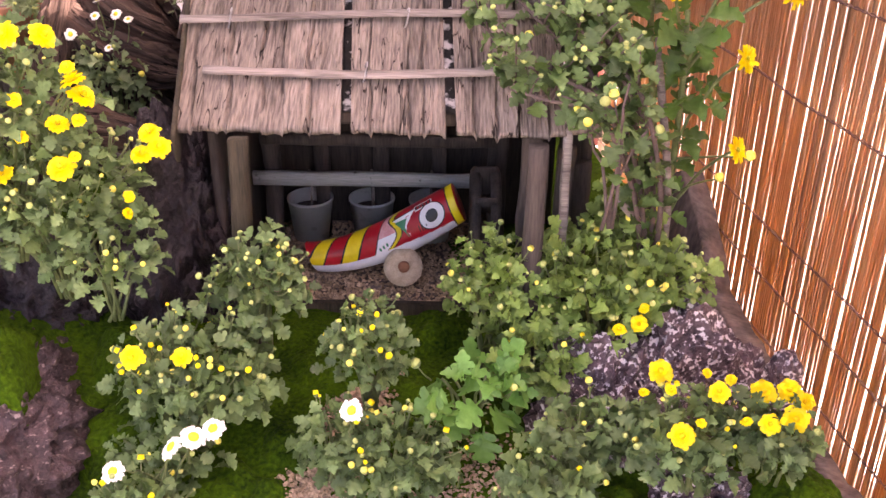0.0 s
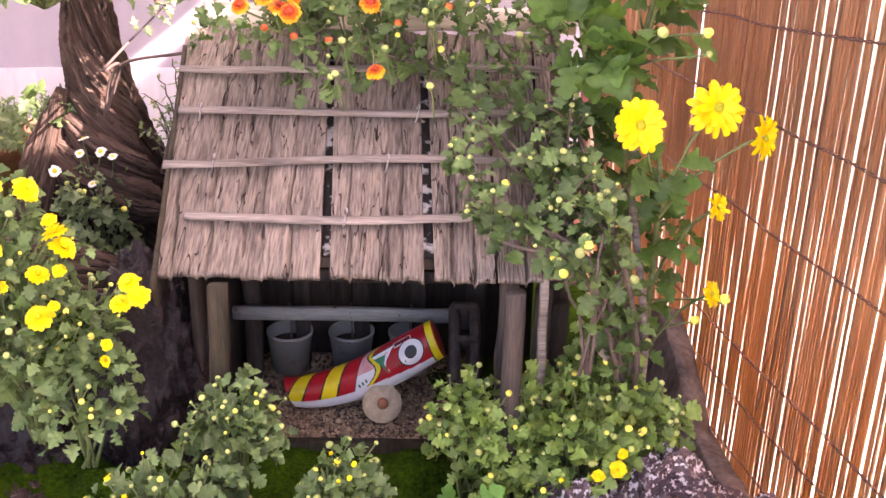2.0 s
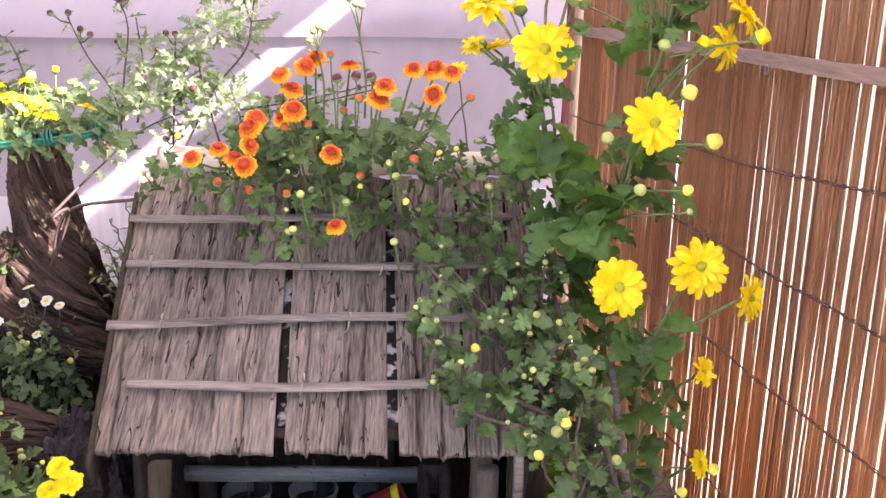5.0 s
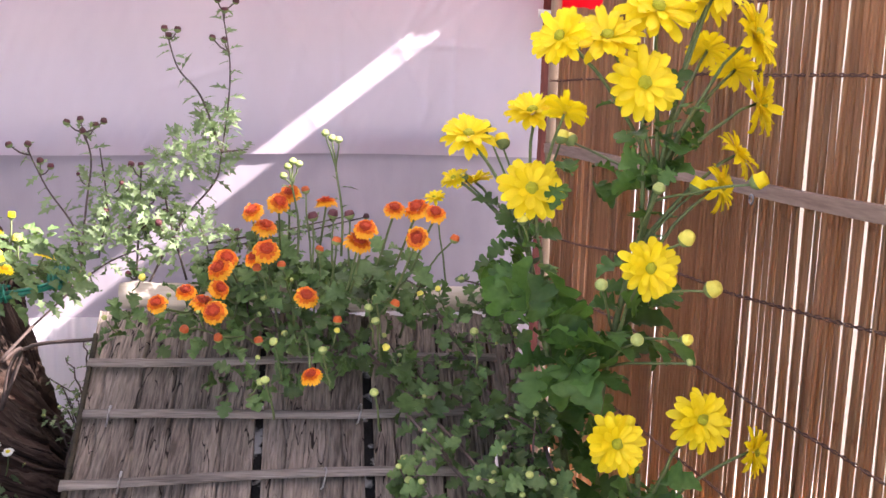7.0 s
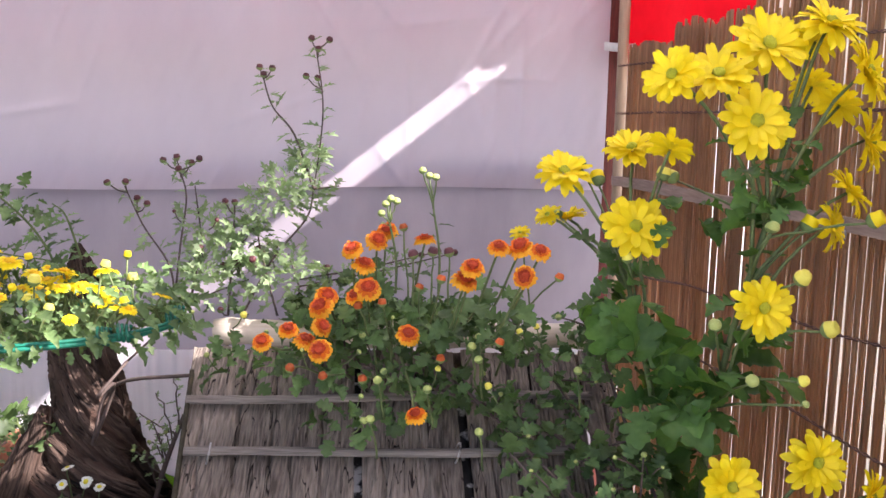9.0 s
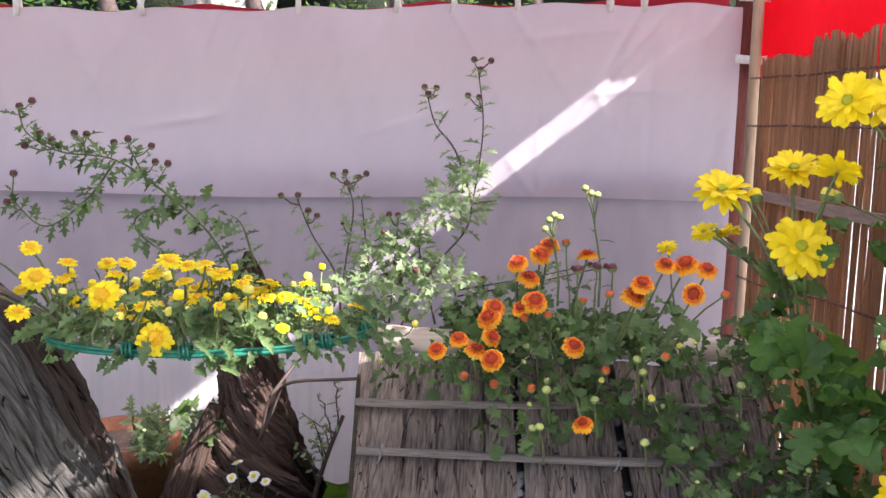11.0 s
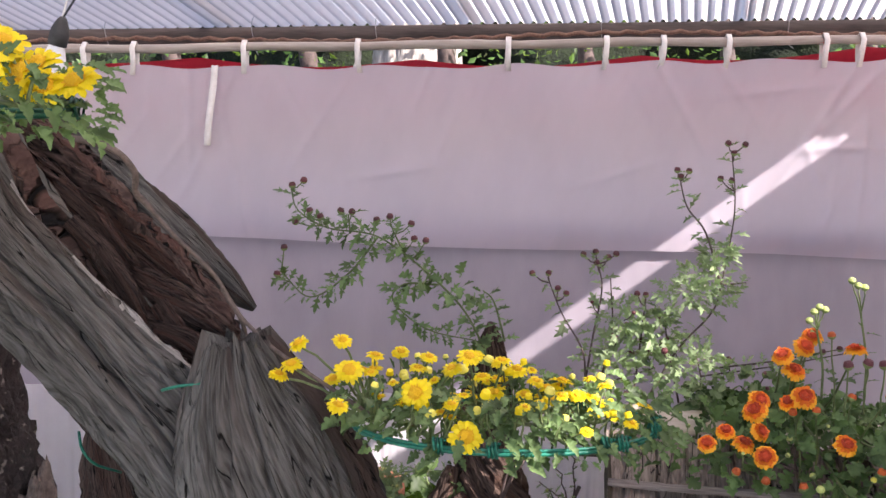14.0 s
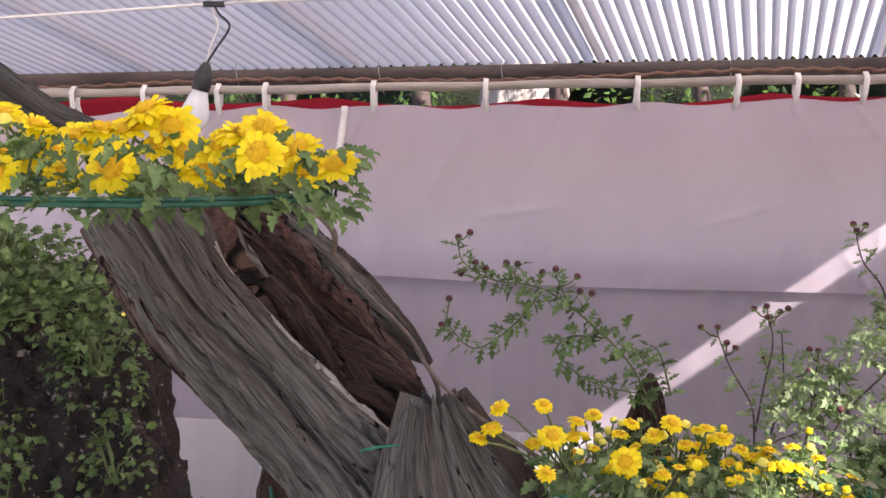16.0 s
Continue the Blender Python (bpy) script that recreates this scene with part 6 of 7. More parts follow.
# front clumps
p = Plant("bushy chrysanthemum with yellow flowers and many buds on moss", (-0.11, 0.98, -0.03), 3)
p.mound((-0.125, 0.955, 0.085), (0.084, 0.070, 0.075), 630, 0.0224, 90, "yellow", 0.0030)
p.mound((-0.055, 1.01, 0.16), (0.048, 0.044, 0.066), 315, 0.0204, 40, "pale", 0.0029)
p.mound((-0.165, 0.90, 0.02), (0.053, 0.044, 0.048), 168, 0.0204, 16, "yellow", 0.0029)
p.bloom([(-0.183, 0.900, 0.152), (-0.133, 0.900, 0.148)], "pompon", 0.0125, UPF, 0.25)
p.done()
p = Plant("chrysanthemum with white flowers round yellow centres at the bed's front", (-0.19, 0.84, -0.06), 4)
p.mound((-0.185, 0.82, 0.005), (0.048, 0.040, 0.044), 189, 0.0218, 22, "yellow", 0.0030)
p.bloom([(-0.142, 0.820, 0.094), (-0.119, 0.820, 0.104), (-0.099, 0.820, 0.113), (-0.202, 0.820, 0.069)], "white", 0.0142, UPF, 0.2, foot=(-0.15, 0.86, 0.0), stem=0.0016)
p.done()
p = Plant("chrysanthemum with one open white flower and pale buds", (0.06, 0.92, -0.04), 5)
p.mound((0.065, 0.945, 0.105), (0.044, 0.040, 0.066), 315, 0.0184, 36, "yellow", 0.0032)
p.mound((0.085, 0.865, 0.015), (0.066, 0.048, 0.048), 399, 0.0204, 36, "yellow", 0.0032)
p.mound((0.02, 0.885, 0.03), (0.040, 0.035, 0.048), 189, 0.0190, 14, "yellow", 0.0030)
p.bloom([(0.040, 0.840, 0.107)], "white", 0.0140, UPF, 0.2, foot=(0.05, 0.88, 0.0), stem=0.0016)
p.done()
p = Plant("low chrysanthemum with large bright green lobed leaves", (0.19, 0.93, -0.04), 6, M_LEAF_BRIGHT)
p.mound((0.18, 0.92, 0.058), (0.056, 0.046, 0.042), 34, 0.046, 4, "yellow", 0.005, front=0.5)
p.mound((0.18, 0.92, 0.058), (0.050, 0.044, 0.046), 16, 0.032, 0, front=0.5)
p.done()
p = Plant("broad chrysanthemum bush covered with pale buds before the hut", (0.33, 1.04, 0.0), 7, M_LEAF_LIT)
p.mound((0.36, 1.02, 0.12), (0.110, 0.066, 0.092), 882, 0.0238, 110, "pale", 0.0032)
p.mound((0.225, 1.03, 0.125), (0.048, 0.044, 0.075), 294, 0.0211, 34, "pale", 0.0030)
p.mound((0.27, 0.98, 0.05), (0.066, 0.044, 0.062), 336, 0.0224, 20, "yellow", 0.0030)
p.mound((0.395, 1.06, 0.20), (0.040, 0.035, 0.048), 168, 0.0190, 22)
p.bloom([(0.378, 0.935, 0.128)], "pompon", 0.0115, (-0.3, -0.75, 0.8), 0.2)
p.bloom([(0.354, 0.930, 0.126), (0.384, 0.940, 0.146)], "pompon", 0.0075, (-0.3, -0.5, 0.9), 0.3)
p.done()
p = Plant("chrysanthemum with clustered bright yellow flowers before the crystal rock", (0.42, 0.82, -0.08), 8)
p.mound((0.415, 0.83, 0.035), (0.088, 0.044, 0.057), 483, 0.0224, 46, "yellow", 0.0032)
p.mound((0.30, 0.86, 0.03), (0.048, 0.040, 0.044), 210, 0.0218, 14, "pale", 0.0032)
p.mound((0.50, 0.81, 0.045), (0.044, 0.035, 0.044), 189, 0.0204, 8, "yellow", 0.0032)
p.bloom([(0.380, 0.860, 0.114), (0.432, 0.820, 0.110), (0.494, 0.840, 0.090), (0.525, 0.840, 0.089), (0.543, 0.835, 0.075), (0.515, 0.800, 0.080), (0.480, 0.790, 0.085), (0.376, 0.775, 0.091)], "pompon", 0.0136, (-0.4, -0.75, 0.8), 0.12)
p.bloom([(0.377, 0.820, 0.117), (0.347, 0.820, 0.117), (0.425, 0.840, 0.121), (0.397, 0.780, 0.102), (0.447, 0.780, 0.099), (0.459, 0.850, 0.102)], "pompon", 0.0062, (-0.3, -0.5, 0.9), 0.3)
p.done()
p = Plant("small grey-green leafy chrysanthemum at the front of the bed", (0.245, 0.80, -0.08), 9)
p.mound((0.25, 0.805, 0.01), (0.053, 0.040, 0.053), 273, 0.0245, 14, "yellow", 0.0029)
p.done()

# cascade over the hut's roof
p = Plant("trailing chrysanthemum with pale buds spread over the hut's roof", (0.43, 1.06, 0.02), 10, M_LEAF_ROOF, stem_mat=M_STEM_DARK)
ROOT = Vector((0.425, 1.065, 0.02))


def roof_pt(x, d, up):
    return hm @ on_roof(x, d, up)


trails = []
for x0, d0, x1, d1, x2, d2, up in ((0.42, 0.02, 0.36, 0.16, 0.20, 0.37, 0.05), (0.44, 0.04, 0.40, 0.20, 0.30, 0.43, 0.06), (0.43, 0.0, 0.33, 0.07, 0.27, 0.14, 0.05), (0.45, 0.06, 0.42, 0.28, 0.40, 0.45, 0.06), (0.42, -0.02, 0.34, 0.02, 0.31, 0.05, 0.05), (0.45, 0.02, 0.37, 0.10, 0.28, 0.22, 0.06), (0.45, 0.1, 0.34, 0.26, 0.10, 0.36, 0.05), (0.46, 0.0, 0.42, 0.06, 0.38, 0.12, 0.07)):
    pts = spline([ROOT, ROOT.lerp(roof_pt(x0, d0, up), 0.6) + Vector((0.02, -0.02, 0)), roof_pt(x0, d0, up), roof_pt(x1, d1, up), roof_pt(x2, d2, up + 0.015)], 7)
    p.stem(pts, 0.0040, 0.0016, 6)
    p.along(pts, 0.0105, 0.025, 0.42, 1.0)
    trails.append(pts)
r = p.rng
for pts in trails:
    for k in range(6):
        q = pts[r.randrange(len(pts) // 2, len(pts))]
        tip = q + Vector((r.gauss(-0.008, 0.022), r.gauss(-0.022, 0.012), 0.030 + r.gauss(0, 0.014)))
        p.stem(bend(q, tip, 0.3, 4), 0.0015, 0.0009, 4)
        p.along(bend(q, tip, 0.3, 4), 0.009, 0.021, 0.1, 0.85)
        p.bud("pale", tip, r.uniform(0.0020, 0.0044))
p.mound(roof_pt(0.36, 0.06, 0.04), (0.05, 0.03, 0.05), 36, 0.027, 8)
p.mound(roof_pt(0.43, -0.05, 0.05), (0.04, 0.03, 0.08), 50, 0.024, 10)
p.done()
old = thing("old_stems", (0.455, 1.07, 0.0), "bundle of old grey woody stems beside the hut", "stems")
for a, b, c in (((0.455, 1.07, 0.0), (0.40, 1.05, 0.20), (0.385, 1.04, 0.36)), ((0.43, 1.08, 0.0), (0.45, 1.07, 0.2), (0.42, 1.09, 0.42)), ((0.47, 1.08, 0.0), (0.44, 1.05, 0.15), (0.36, 1.0, 0.26))):
    s = Soup()
    tube(s, spline([a, b, c], 7), [0.007] * 8 + [0.005] * 6 + [0.003], 7)
    part("woody_stem", s.mesh("woody_stem", M_BATTEN), old, m=pose(-0.455, -1.07, 0))

# tall yellow daisies by the screen
p = Plant("tall chrysanthemum with large lemon-yellow daisy flowers by the reed screen", (0.47, 1.16, 0.02), 11, M_LEAF_DEEP)
CANES = [spline([(0.470, 1.16, 0.02), (0.455, 1.15, 0.25), (0.430, 1.15, 0.45), (0.440, 1.14, 0.60), (0.474, 1.135, 0.746)], 9),
         spline([(0.465, 1.17, 0.02), (0.430, 1.18, 0.30), (0.395, 1.20, 0.52), (0.372, 1.24, 0.66)], 9),
         spline([(0.475, 1.15, 0.02), (0.470, 1.12, 0.20), (0.462, 1.10, 0.36), (0.455, 1.095, 0.45)], 9)]
for cane in CANES:
    p.stem(cane, 0.0052, 0.0030, 8)
DAISIES = [
    # place, size, way it faces, the cane it grows from
    ((0.465, 1.140, 0.925), 0.0400, (-0.05, -0.72, 0.62), 0), ((0.524, 1.130, 0.948), 0.0340, (0.10, -0.45, 0.85), 0), ((0.538, 1.175, 0.935), 0.0260, (0.5, 0.2, 0.8), 0),
    ((0.575, 1.140, 0.902), 0.0360, (0.55, -0.62, 0.35), 0), ((0.358, 1.120, 0.893), 0.0300, (-0.62, -0.55, 0.45), 0), ((0.409, 1.130, 0.894), 0.0350, (-0.25, -0.55, 0.75), 0),
    ((0.444, 1.115, 0.851), 0.0365, (-0.05, -0.93, 0.30), 0), ((0.563, 1.220, 0.888), 0.0240, (0.1, 0.55, 0.60), 0), ((0.605, 1.230, 0.868), 0.0260, (0.5, 0.35, 0.5), 0),
    ((0.600, 1.165, 0.832), 0.0350, (0.62, -0.62, 0.10), 0), ((0.554, 1.120, 0.782), 0.0260, (0.60, -0.25, 0.55), 0), ((0.534, 1.114, 0.748), 0.0250, (0.70, -0.60, 0.20), 0),
    ((0.334, 1.375, 0.780), 0.0345, (-0.15, -0.48, 0.85), 1), ((0.390, 1.300, 0.813), 0.0330, (-0.25, -0.40, 0.85), 1), ((0.396, 1.205, 0.818), 0.0260, (0.45, 0.35, 0.75), 1),
    ((0.364, 1.212, 0.734), 0.0365, (-0.15, -0.80, 0.55), 1), ((0.350, 1.400, 0.722), 0.0230, (-0.25, 0.1, 0.95), 1), ((0.322, 1.395, 0.725), 0.0180, (-0.5, -0.3, 0.8), 1),
    ((0.448, 1.083, 0.671), 0.0305, (-0.05, -0.95, 0.25), 0), ((0.407, 1.046, 0.505), 0.0305, (0.0, -0.93, 0.35), 2), ((0.501, 1.056, 0.521), 0.0310, (0.12, -0.88, 0.30), 2),
    ((0.557, 1.047, 0.487), 0.0250, (0.60, -0.75, 0.1), 2), ((0.509, 1.040, 0.407), 0.0170, (0.55, -0.70, 0.3), 2), ((0.515, 1.040, 0.296), 0.0170, (0.55, -0.65, 0.3), 2)]
for at, size, way, k in DAISIES:
    at, way = Vector(at), Vector(way).normalized()
    cane = CANES[k]
    low = [c for c in cane if c.z < at.z - 0.05] or cane[:2]
    q = min(low[-10:], key=lambda c: abs((at - c).length - 0.16))
    pts = bend(q, at - way * size * 0.10, 0.30, 8, 0.0015, p.rng)
    p.stem(pts, 0.0024, 0.0017, 6)
    p.along(pts, 0.045, 0.030, 0.10, 0.60, droop=0.1)
    p.flower("daisy", at, way, size * 1.06)
p.along(CANES[0], 0.020, 0.046, 0.55, 1.0, droop=0.25)
p.along(CANES[1], 0.016, 0.044, 0.45, 1.0, droop=0.25)
p.along(CANES[2], 0.020, 0.040, 0.50, 1.0, droop=0.25)
for c, rad, n, k in (((0.372, 1.17, 0.575), (0.040, 0.035, 0.045), 20, 0.064), ((0.450, 1.13, 0.600), (0.045, 0.03, 0.035), 16, 0.050), ((0.415, 1.16, 0.545), (0.040, 0.03, 0.035), 14, 0.056),
                     ((0.475, 1.13, 0.775), (0.045, 0.03, 0.025), 12, 0.034), ((0.405, 1.19, 0.755), (0.025, 0.03, 0.025), 10, 0.030), ((0.452, 1.09, 0.420), (0.040, 0.03, 0.040), 16, 0.050),
                     ((0.462, 1.10, 0.350), (0.030, 0.03, 0.035), 8, 0.052), ((0.400, 1.17, 0.42), (0.045, 0.03, 0.08), 26, 0.046), ((0.36, 1.22, 0.66), (0.035, 0.03, 0.04), 14, 0.036)):
    p.mound(c, rad, n, k, 0, stems=False, low=-0.8)
for b, size, kind in (((0.409, 1.250, 0.788), 0.0085, "yellow"), ((0.421, 1.250, 0.785), 0.0080, "yellow"), ((0.376, 1.370, 0.772), 0.0095, "gold"), ((0.356, 1.380, 0.791), 0.0080, "yellow"), ((0.544, 1.060, 0.760), 0.0085, "gold"), ((0.451, 1.080, 0.751), 0.0065, "pale"), ((0.512, 1.120, 0.747), 0.0090, "gold"),
                      ((0.460, 1.100, 0.748), 0.0065, "pale"), ((0.473, 1.060, 0.704), 0.0085, "yellow"), ((0.499, 1.050, 0.656), 0.0090, "yellow"), ((0.397, 1.080, 0.656), 0.0068, "pale"), ((0.429, 1.060, 0.605), 0.0068, "pale"), ((0.476, 1.050, 0.606), 0.0060, "yellow"), ((0.481, 1.050, 0.583), 0.0040, "pale"),
                      ((0.352, 1.200, 0.702), 0.0060, "yellow"), ((0.532, 1.040, 0.287), 0.0070, "yellow"), ((0.498, 1.040, 0.261), 0.0060, "yellow"), ((0.333, 1.390, 0.727), 0.0065, "pale")):
    b = Vector(b)
    cane = min(CANES, key=lambda c: min((b - v).length for v in c))
    q = min((c for c in cane if c.z < b.z - 0.02), key=lambda c: abs((b - c).length - 0.10))
    way = (b - q).normalized() + Vector((0, 0, 0.3))
    p.stem(bend(q, b - way * size * 0.7, 0.2, 6, 0.001, p.rng), 0.0017, 0.0013)
    p.bud(kind, b, size, way)
p.done()

# orange chrysanthemum behind the ridge
p = Plant("chrysanthemum with rust-red and orange flowers leaning over the hut's ridge", (0.18, 1.90, 0.0), 12, M_LEAF_ROOF)
HEADS = [(-0.032, 1.250, 0.609), (-0.003, 1.285, 0.613), (0.033, 1.270, 0.619), (0.027, 1.226, 0.604), (0.015, 1.270, 0.604), (0.033, 1.300, 0.635), (0.041, 1.310, 0.644), (0.126, 1.258, 0.611), (0.071, 1.334, 0.694), (0.102, 1.350, 0.702), (0.116, 1.370, 0.711), (0.155, 1.330, 0.705), (0.085, 1.330, 0.677), (0.084, 1.284, 0.658), (0.071, 1.300, 0.646), (0.179, 1.183, 0.698), (0.173, 1.190, 0.683), (0.216, 1.223, 0.712), (0.242, 1.230, 0.711), (0.256, 1.202, 0.710), (0.230, 1.168, 0.690), (0.126, 1.201, 0.538)]
for b in HEADS:
    mid = Vector((0.7 * b[0] + 0.04, b[1] + 0.08, 0.57))
    pts = spline([(0.18, 1.90, 0.0), (mid.x, 1.72, 0.45), (mid.x, 1.52, 0.58), mid.lerp(Vector(b), 0.3) + Vector((0, 0.02, 0.0)), Vector(b) - Vector((0, 0, 0.004))], 5)
    p.stem(pts, 0.0026, 0.0013)
    p.along(pts, 0.015, 0.024, 0.66, 0.95)
p.bloom(HEADS, "rust", 0.0134, (0, -0.55, 0.8), 0.25)
for b in [(-0.004, 1.226, 0.585), (0.031, 1.230, 0.574), (0.073, 1.230, 0.569), (0.157, 1.230, 0.589), (0.074, 1.290, 0.636), (0.101, 1.290, 0.639), (0.144, 1.300, 0.654), (0.133, 1.350, 0.716), (0.154, 1.220, 0.678), (0.277, 1.200, 0.682), (0.214, 1.200, 0.613)]:
    p.stem(bend((0.7 * b[0] + 0.05, 1.33, 0.54), b, 0.3, 5, 0.002, p.rng), 0.0015, 0.001)
    p.bud("orange", b, 0.0052)
for x, y, z, n in ((0.02, 1.30, 0.56, 60), (0.11, 1.32, 0.60, 60), (0.20, 1.30, 0.58, 60), (0.30, 1.28, 0.57, 60), (0.36, 1.27, 0.58, 45), (-0.05, 1.34, 0.55, 50), (0.14, 1.27, 0.53, 60), (0.06, 1.25, 0.50, 40), (-0.075, 1.36, 0.60, 30), (0.27, 1.24, 0.52, 50)):
    p.mound((x, y, z), (0.05, 0.03, 0.035), int(n * 0.60), 0.024, 3, "pale", 0.0032, stalk=0.04, stems=False)
for foot, fork, tips in (((0.123, 1.340, 0.640), (0.118, 1.360, 0.721), [(0.119, 1.360, 0.749), (0.126, 1.360, 0.746), (0.108, 1.360, 0.732), (0.113, 1.360, 0.743)]), ((0.174, 1.340, 0.639), (0.170, 1.360, 0.737), [(0.165, 1.365, 0.776), (0.157, 1.365, 0.782), (0.173, 1.365, 0.774)])):
    pts = spline([foot, Vector(foot).lerp(Vector(fork), 0.5) + Vector((0.004, 0, 0)), fork], 6)
    p.stem(pts, 0.0017, 0.0013)
    p.along(pts, 0.010, 0.018, 0.05, 0.95, narrow="sprig")
    for b in tips:
        p.stem(bend(fork, b, 0.1, 5, 0.001, p.rng), 0.0012, 0.0009)
        p.bud("pale", b, 0.0048, (0.1, -0.1, 1))
for b in [(0.137, 1.300, 0.692), (0.159, 1.300, 0.695), (0.178, 1.300, 0.694)]:
    p.stem(bend((b[0], b[1], b[2] - 0.06), b, 0.1, 5, 0.001, p.rng), 0.0014, 0.001)
    p.bud("red", b, 0.0062)
for b in [(0.088, 1.220, 0.571), (0.078, 1.200, 0.535), (0.138, 1.200, 0.565), (0.189, 1.220, 0.605), (0.197, 1.220, 0.590), (0.302, 1.200, 0.580), (0.197, 1.220, 0.615), (0.190, 1.180, 0.523)]:
    p.stem(bend((b[0] + 0.01, b[1] + 0.02, b[2] - 0.05), b, 0.1, 5, 0.001, p.rng), 0.0014, 0.001)
    p.bud("pale", b, 0.0050)
at = Vector((0.343, 1.600, 0.674))
p.stem(bend(at + Vector((0.02, -0.02, -0.16)), at, 0.1, 6, 0.001, p.rng), 0.0016, 0.0012)
p.flower("daisy", at, (-0.3, -0.3, 0.9), 0.017)
p.done()

# sparse dark-budded plants before the curtain
p = Plant("wiry chrysanthemum with maroon buds and thin sunlit foliage", (-0.256, 1.567, 0.392), 13, M_LEAF_PALE, stem_mat=M_STEM_DARK)
lines = [[(-0.203, 1.525, 0.518), (-0.119, 1.525, 0.593), (-0.046, 1.514, 0.627)], [(-0.070, 1.525, 0.546), (-0.017, 1.525, 0.648), (0.028, 1.525, 0.704), (0.039, 1.525, 0.745), (0.051, 1.525, 0.846), (0.042, 1.525, 0.928)], [(0.039, 1.525, 0.745), (0.014, 1.525, 0.816), (-0.014, 1.525, 0.852), (-0.027, 1.525, 0.894)], [(0.039, 1.525, 0.745), (0.073, 1.525, 0.749)], [(-0.140, 1.525, 0.589), (-0.147, 1.525, 0.645), (-0.178, 1.525, 0.697), (-0.200, 1.525, 0.748)], [(-0.140, 1.525, 0.608), (-0.132, 1.525, 0.675), (-0.124, 1.525, 0.734), (-0.133, 1.525, 0.775)], [(-0.119, 1.525, 0.607), (-0.107, 1.525, 0.675), (-0.113, 1.525, 0.749)], [(-0.073, 1.525, 0.577), (-0.067, 1.525, 0.659), (-0.063, 1.525, 0.720)], [(-0.009, 1.525, 0.575), (-0.031, 1.525, 0.667), (-0.035, 1.525, 0.712)], [(0.006, 1.525, 0.544), (0.020, 1.525, 0.605), (0.006, 1.525, 0.659)]]
for k, pth in enumerate(lines):
    pts = spline(pth, 6)
    p.stem(pts, 0.0017, 0.0009, 5)
    p.along(pts, 0.0090, 0.023, 0.1, 0.97, narrow="sprig")
for pth in lines[:2]:
    q = Vector(pth[0])
    p.stem(spline([p.base, (-0.224, 1.557, 0.477), (q.x - 0.03, 1.47, q.z - 0.03), q], 6), 0.0030, 0.0022)
for c, rad, n in (((0.032, 1.525, 0.779), (0.020, 0.012, 0.032), 46), ((-0.012, 1.514, 0.726), (0.034, 0.016, 0.030), 44), ((-0.055, 1.514, 0.678), (0.04, 0.018, 0.034), 80), ((-0.097, 1.504, 0.631), (0.035, 0.018, 0.03), 50)):
    p.mound(c, rad, int(n * 1.7), 0.023, 0, stems=False, shape="sprig")
p.mound((-0.007, 1.514, 0.631), (0.055, 0.03, 0.045), 160, 0.022, 8, "red", 0.0045, stems=False, shape="sprig")
p.mound((-0.081, 1.514, 0.652), (0.04, 0.02, 0.04), 110, 0.022, 5, "red", 0.004, stems=False, shape="sprig")
p.mound((-0.108, 1.514, 0.689), (0.03, 0.02, 0.03), 50, 0.022, 3, "red", 0.004, stems=False, shape="sprig")
p.mound((0.056, 1.504, 0.594), (0.05, 0.03, 0.035), 60, 0.022, 4, "red", 0.0045, stems=False)
p.mound((0.005, 1.50, 0.735), (0.040, 0.020, 0.045), 120, 0.021, 0, stems=False, shape="sprig")
for b in [(0.036, 1.525, 0.939), (0.059, 1.525, 0.938), (0.045, 1.525, 0.926), (-0.030, 1.525, 0.901), (-0.014, 1.525, 0.900), (-0.025, 1.525, 0.892), (0.029, 1.525, 0.891), (0.044, 1.525, 0.889), (-0.152, 1.525, 0.781), (-0.135, 1.525, 0.785), (-0.117, 1.525, 0.778), (-0.107, 1.525, 0.783), (-0.133, 1.525, 0.770), (-0.221, 1.525, 0.752), (-0.199, 1.525, 0.753), (-0.185, 1.525, 0.732), (-0.173, 1.525, 0.725), (-0.075, 1.525, 0.728), (-0.063, 1.525, 0.727), (-0.139, 1.472, 0.597), (-0.152, 1.472, 0.584), (-0.079, 1.525, 0.644), (-0.060, 1.525, 0.645), (-0.083, 1.525, 0.584), (0.185, 1.525, 0.655), (0.231, 1.525, 0.658), (0.208, 1.525, 0.660)]:
    q = min((Vector(v) for l in lines for v in spline(l, 6)), key=lambda v: (v - Vector(b)).length + max(0.0, v.z - b[2] + 0.012) * 3)
    p.stem([q, q.lerp(Vector(b), 0.5) + Vector((0, 0, -0.003)), b], 0.0012, 0.0009, 4)
    p.along([q, q.lerp(Vector(b), 0.5), Vector(b)], 0.008, 0.015, 0.1, 0.8, narrow="sprig")
    p.bud("red", b, 0.0046)
p.done()
p = Plant("arching chrysanthemum with dark maroon buds behind the driftwood", (-0.309, 1.536, 0.424), 14, stem_mat=M_STEM)
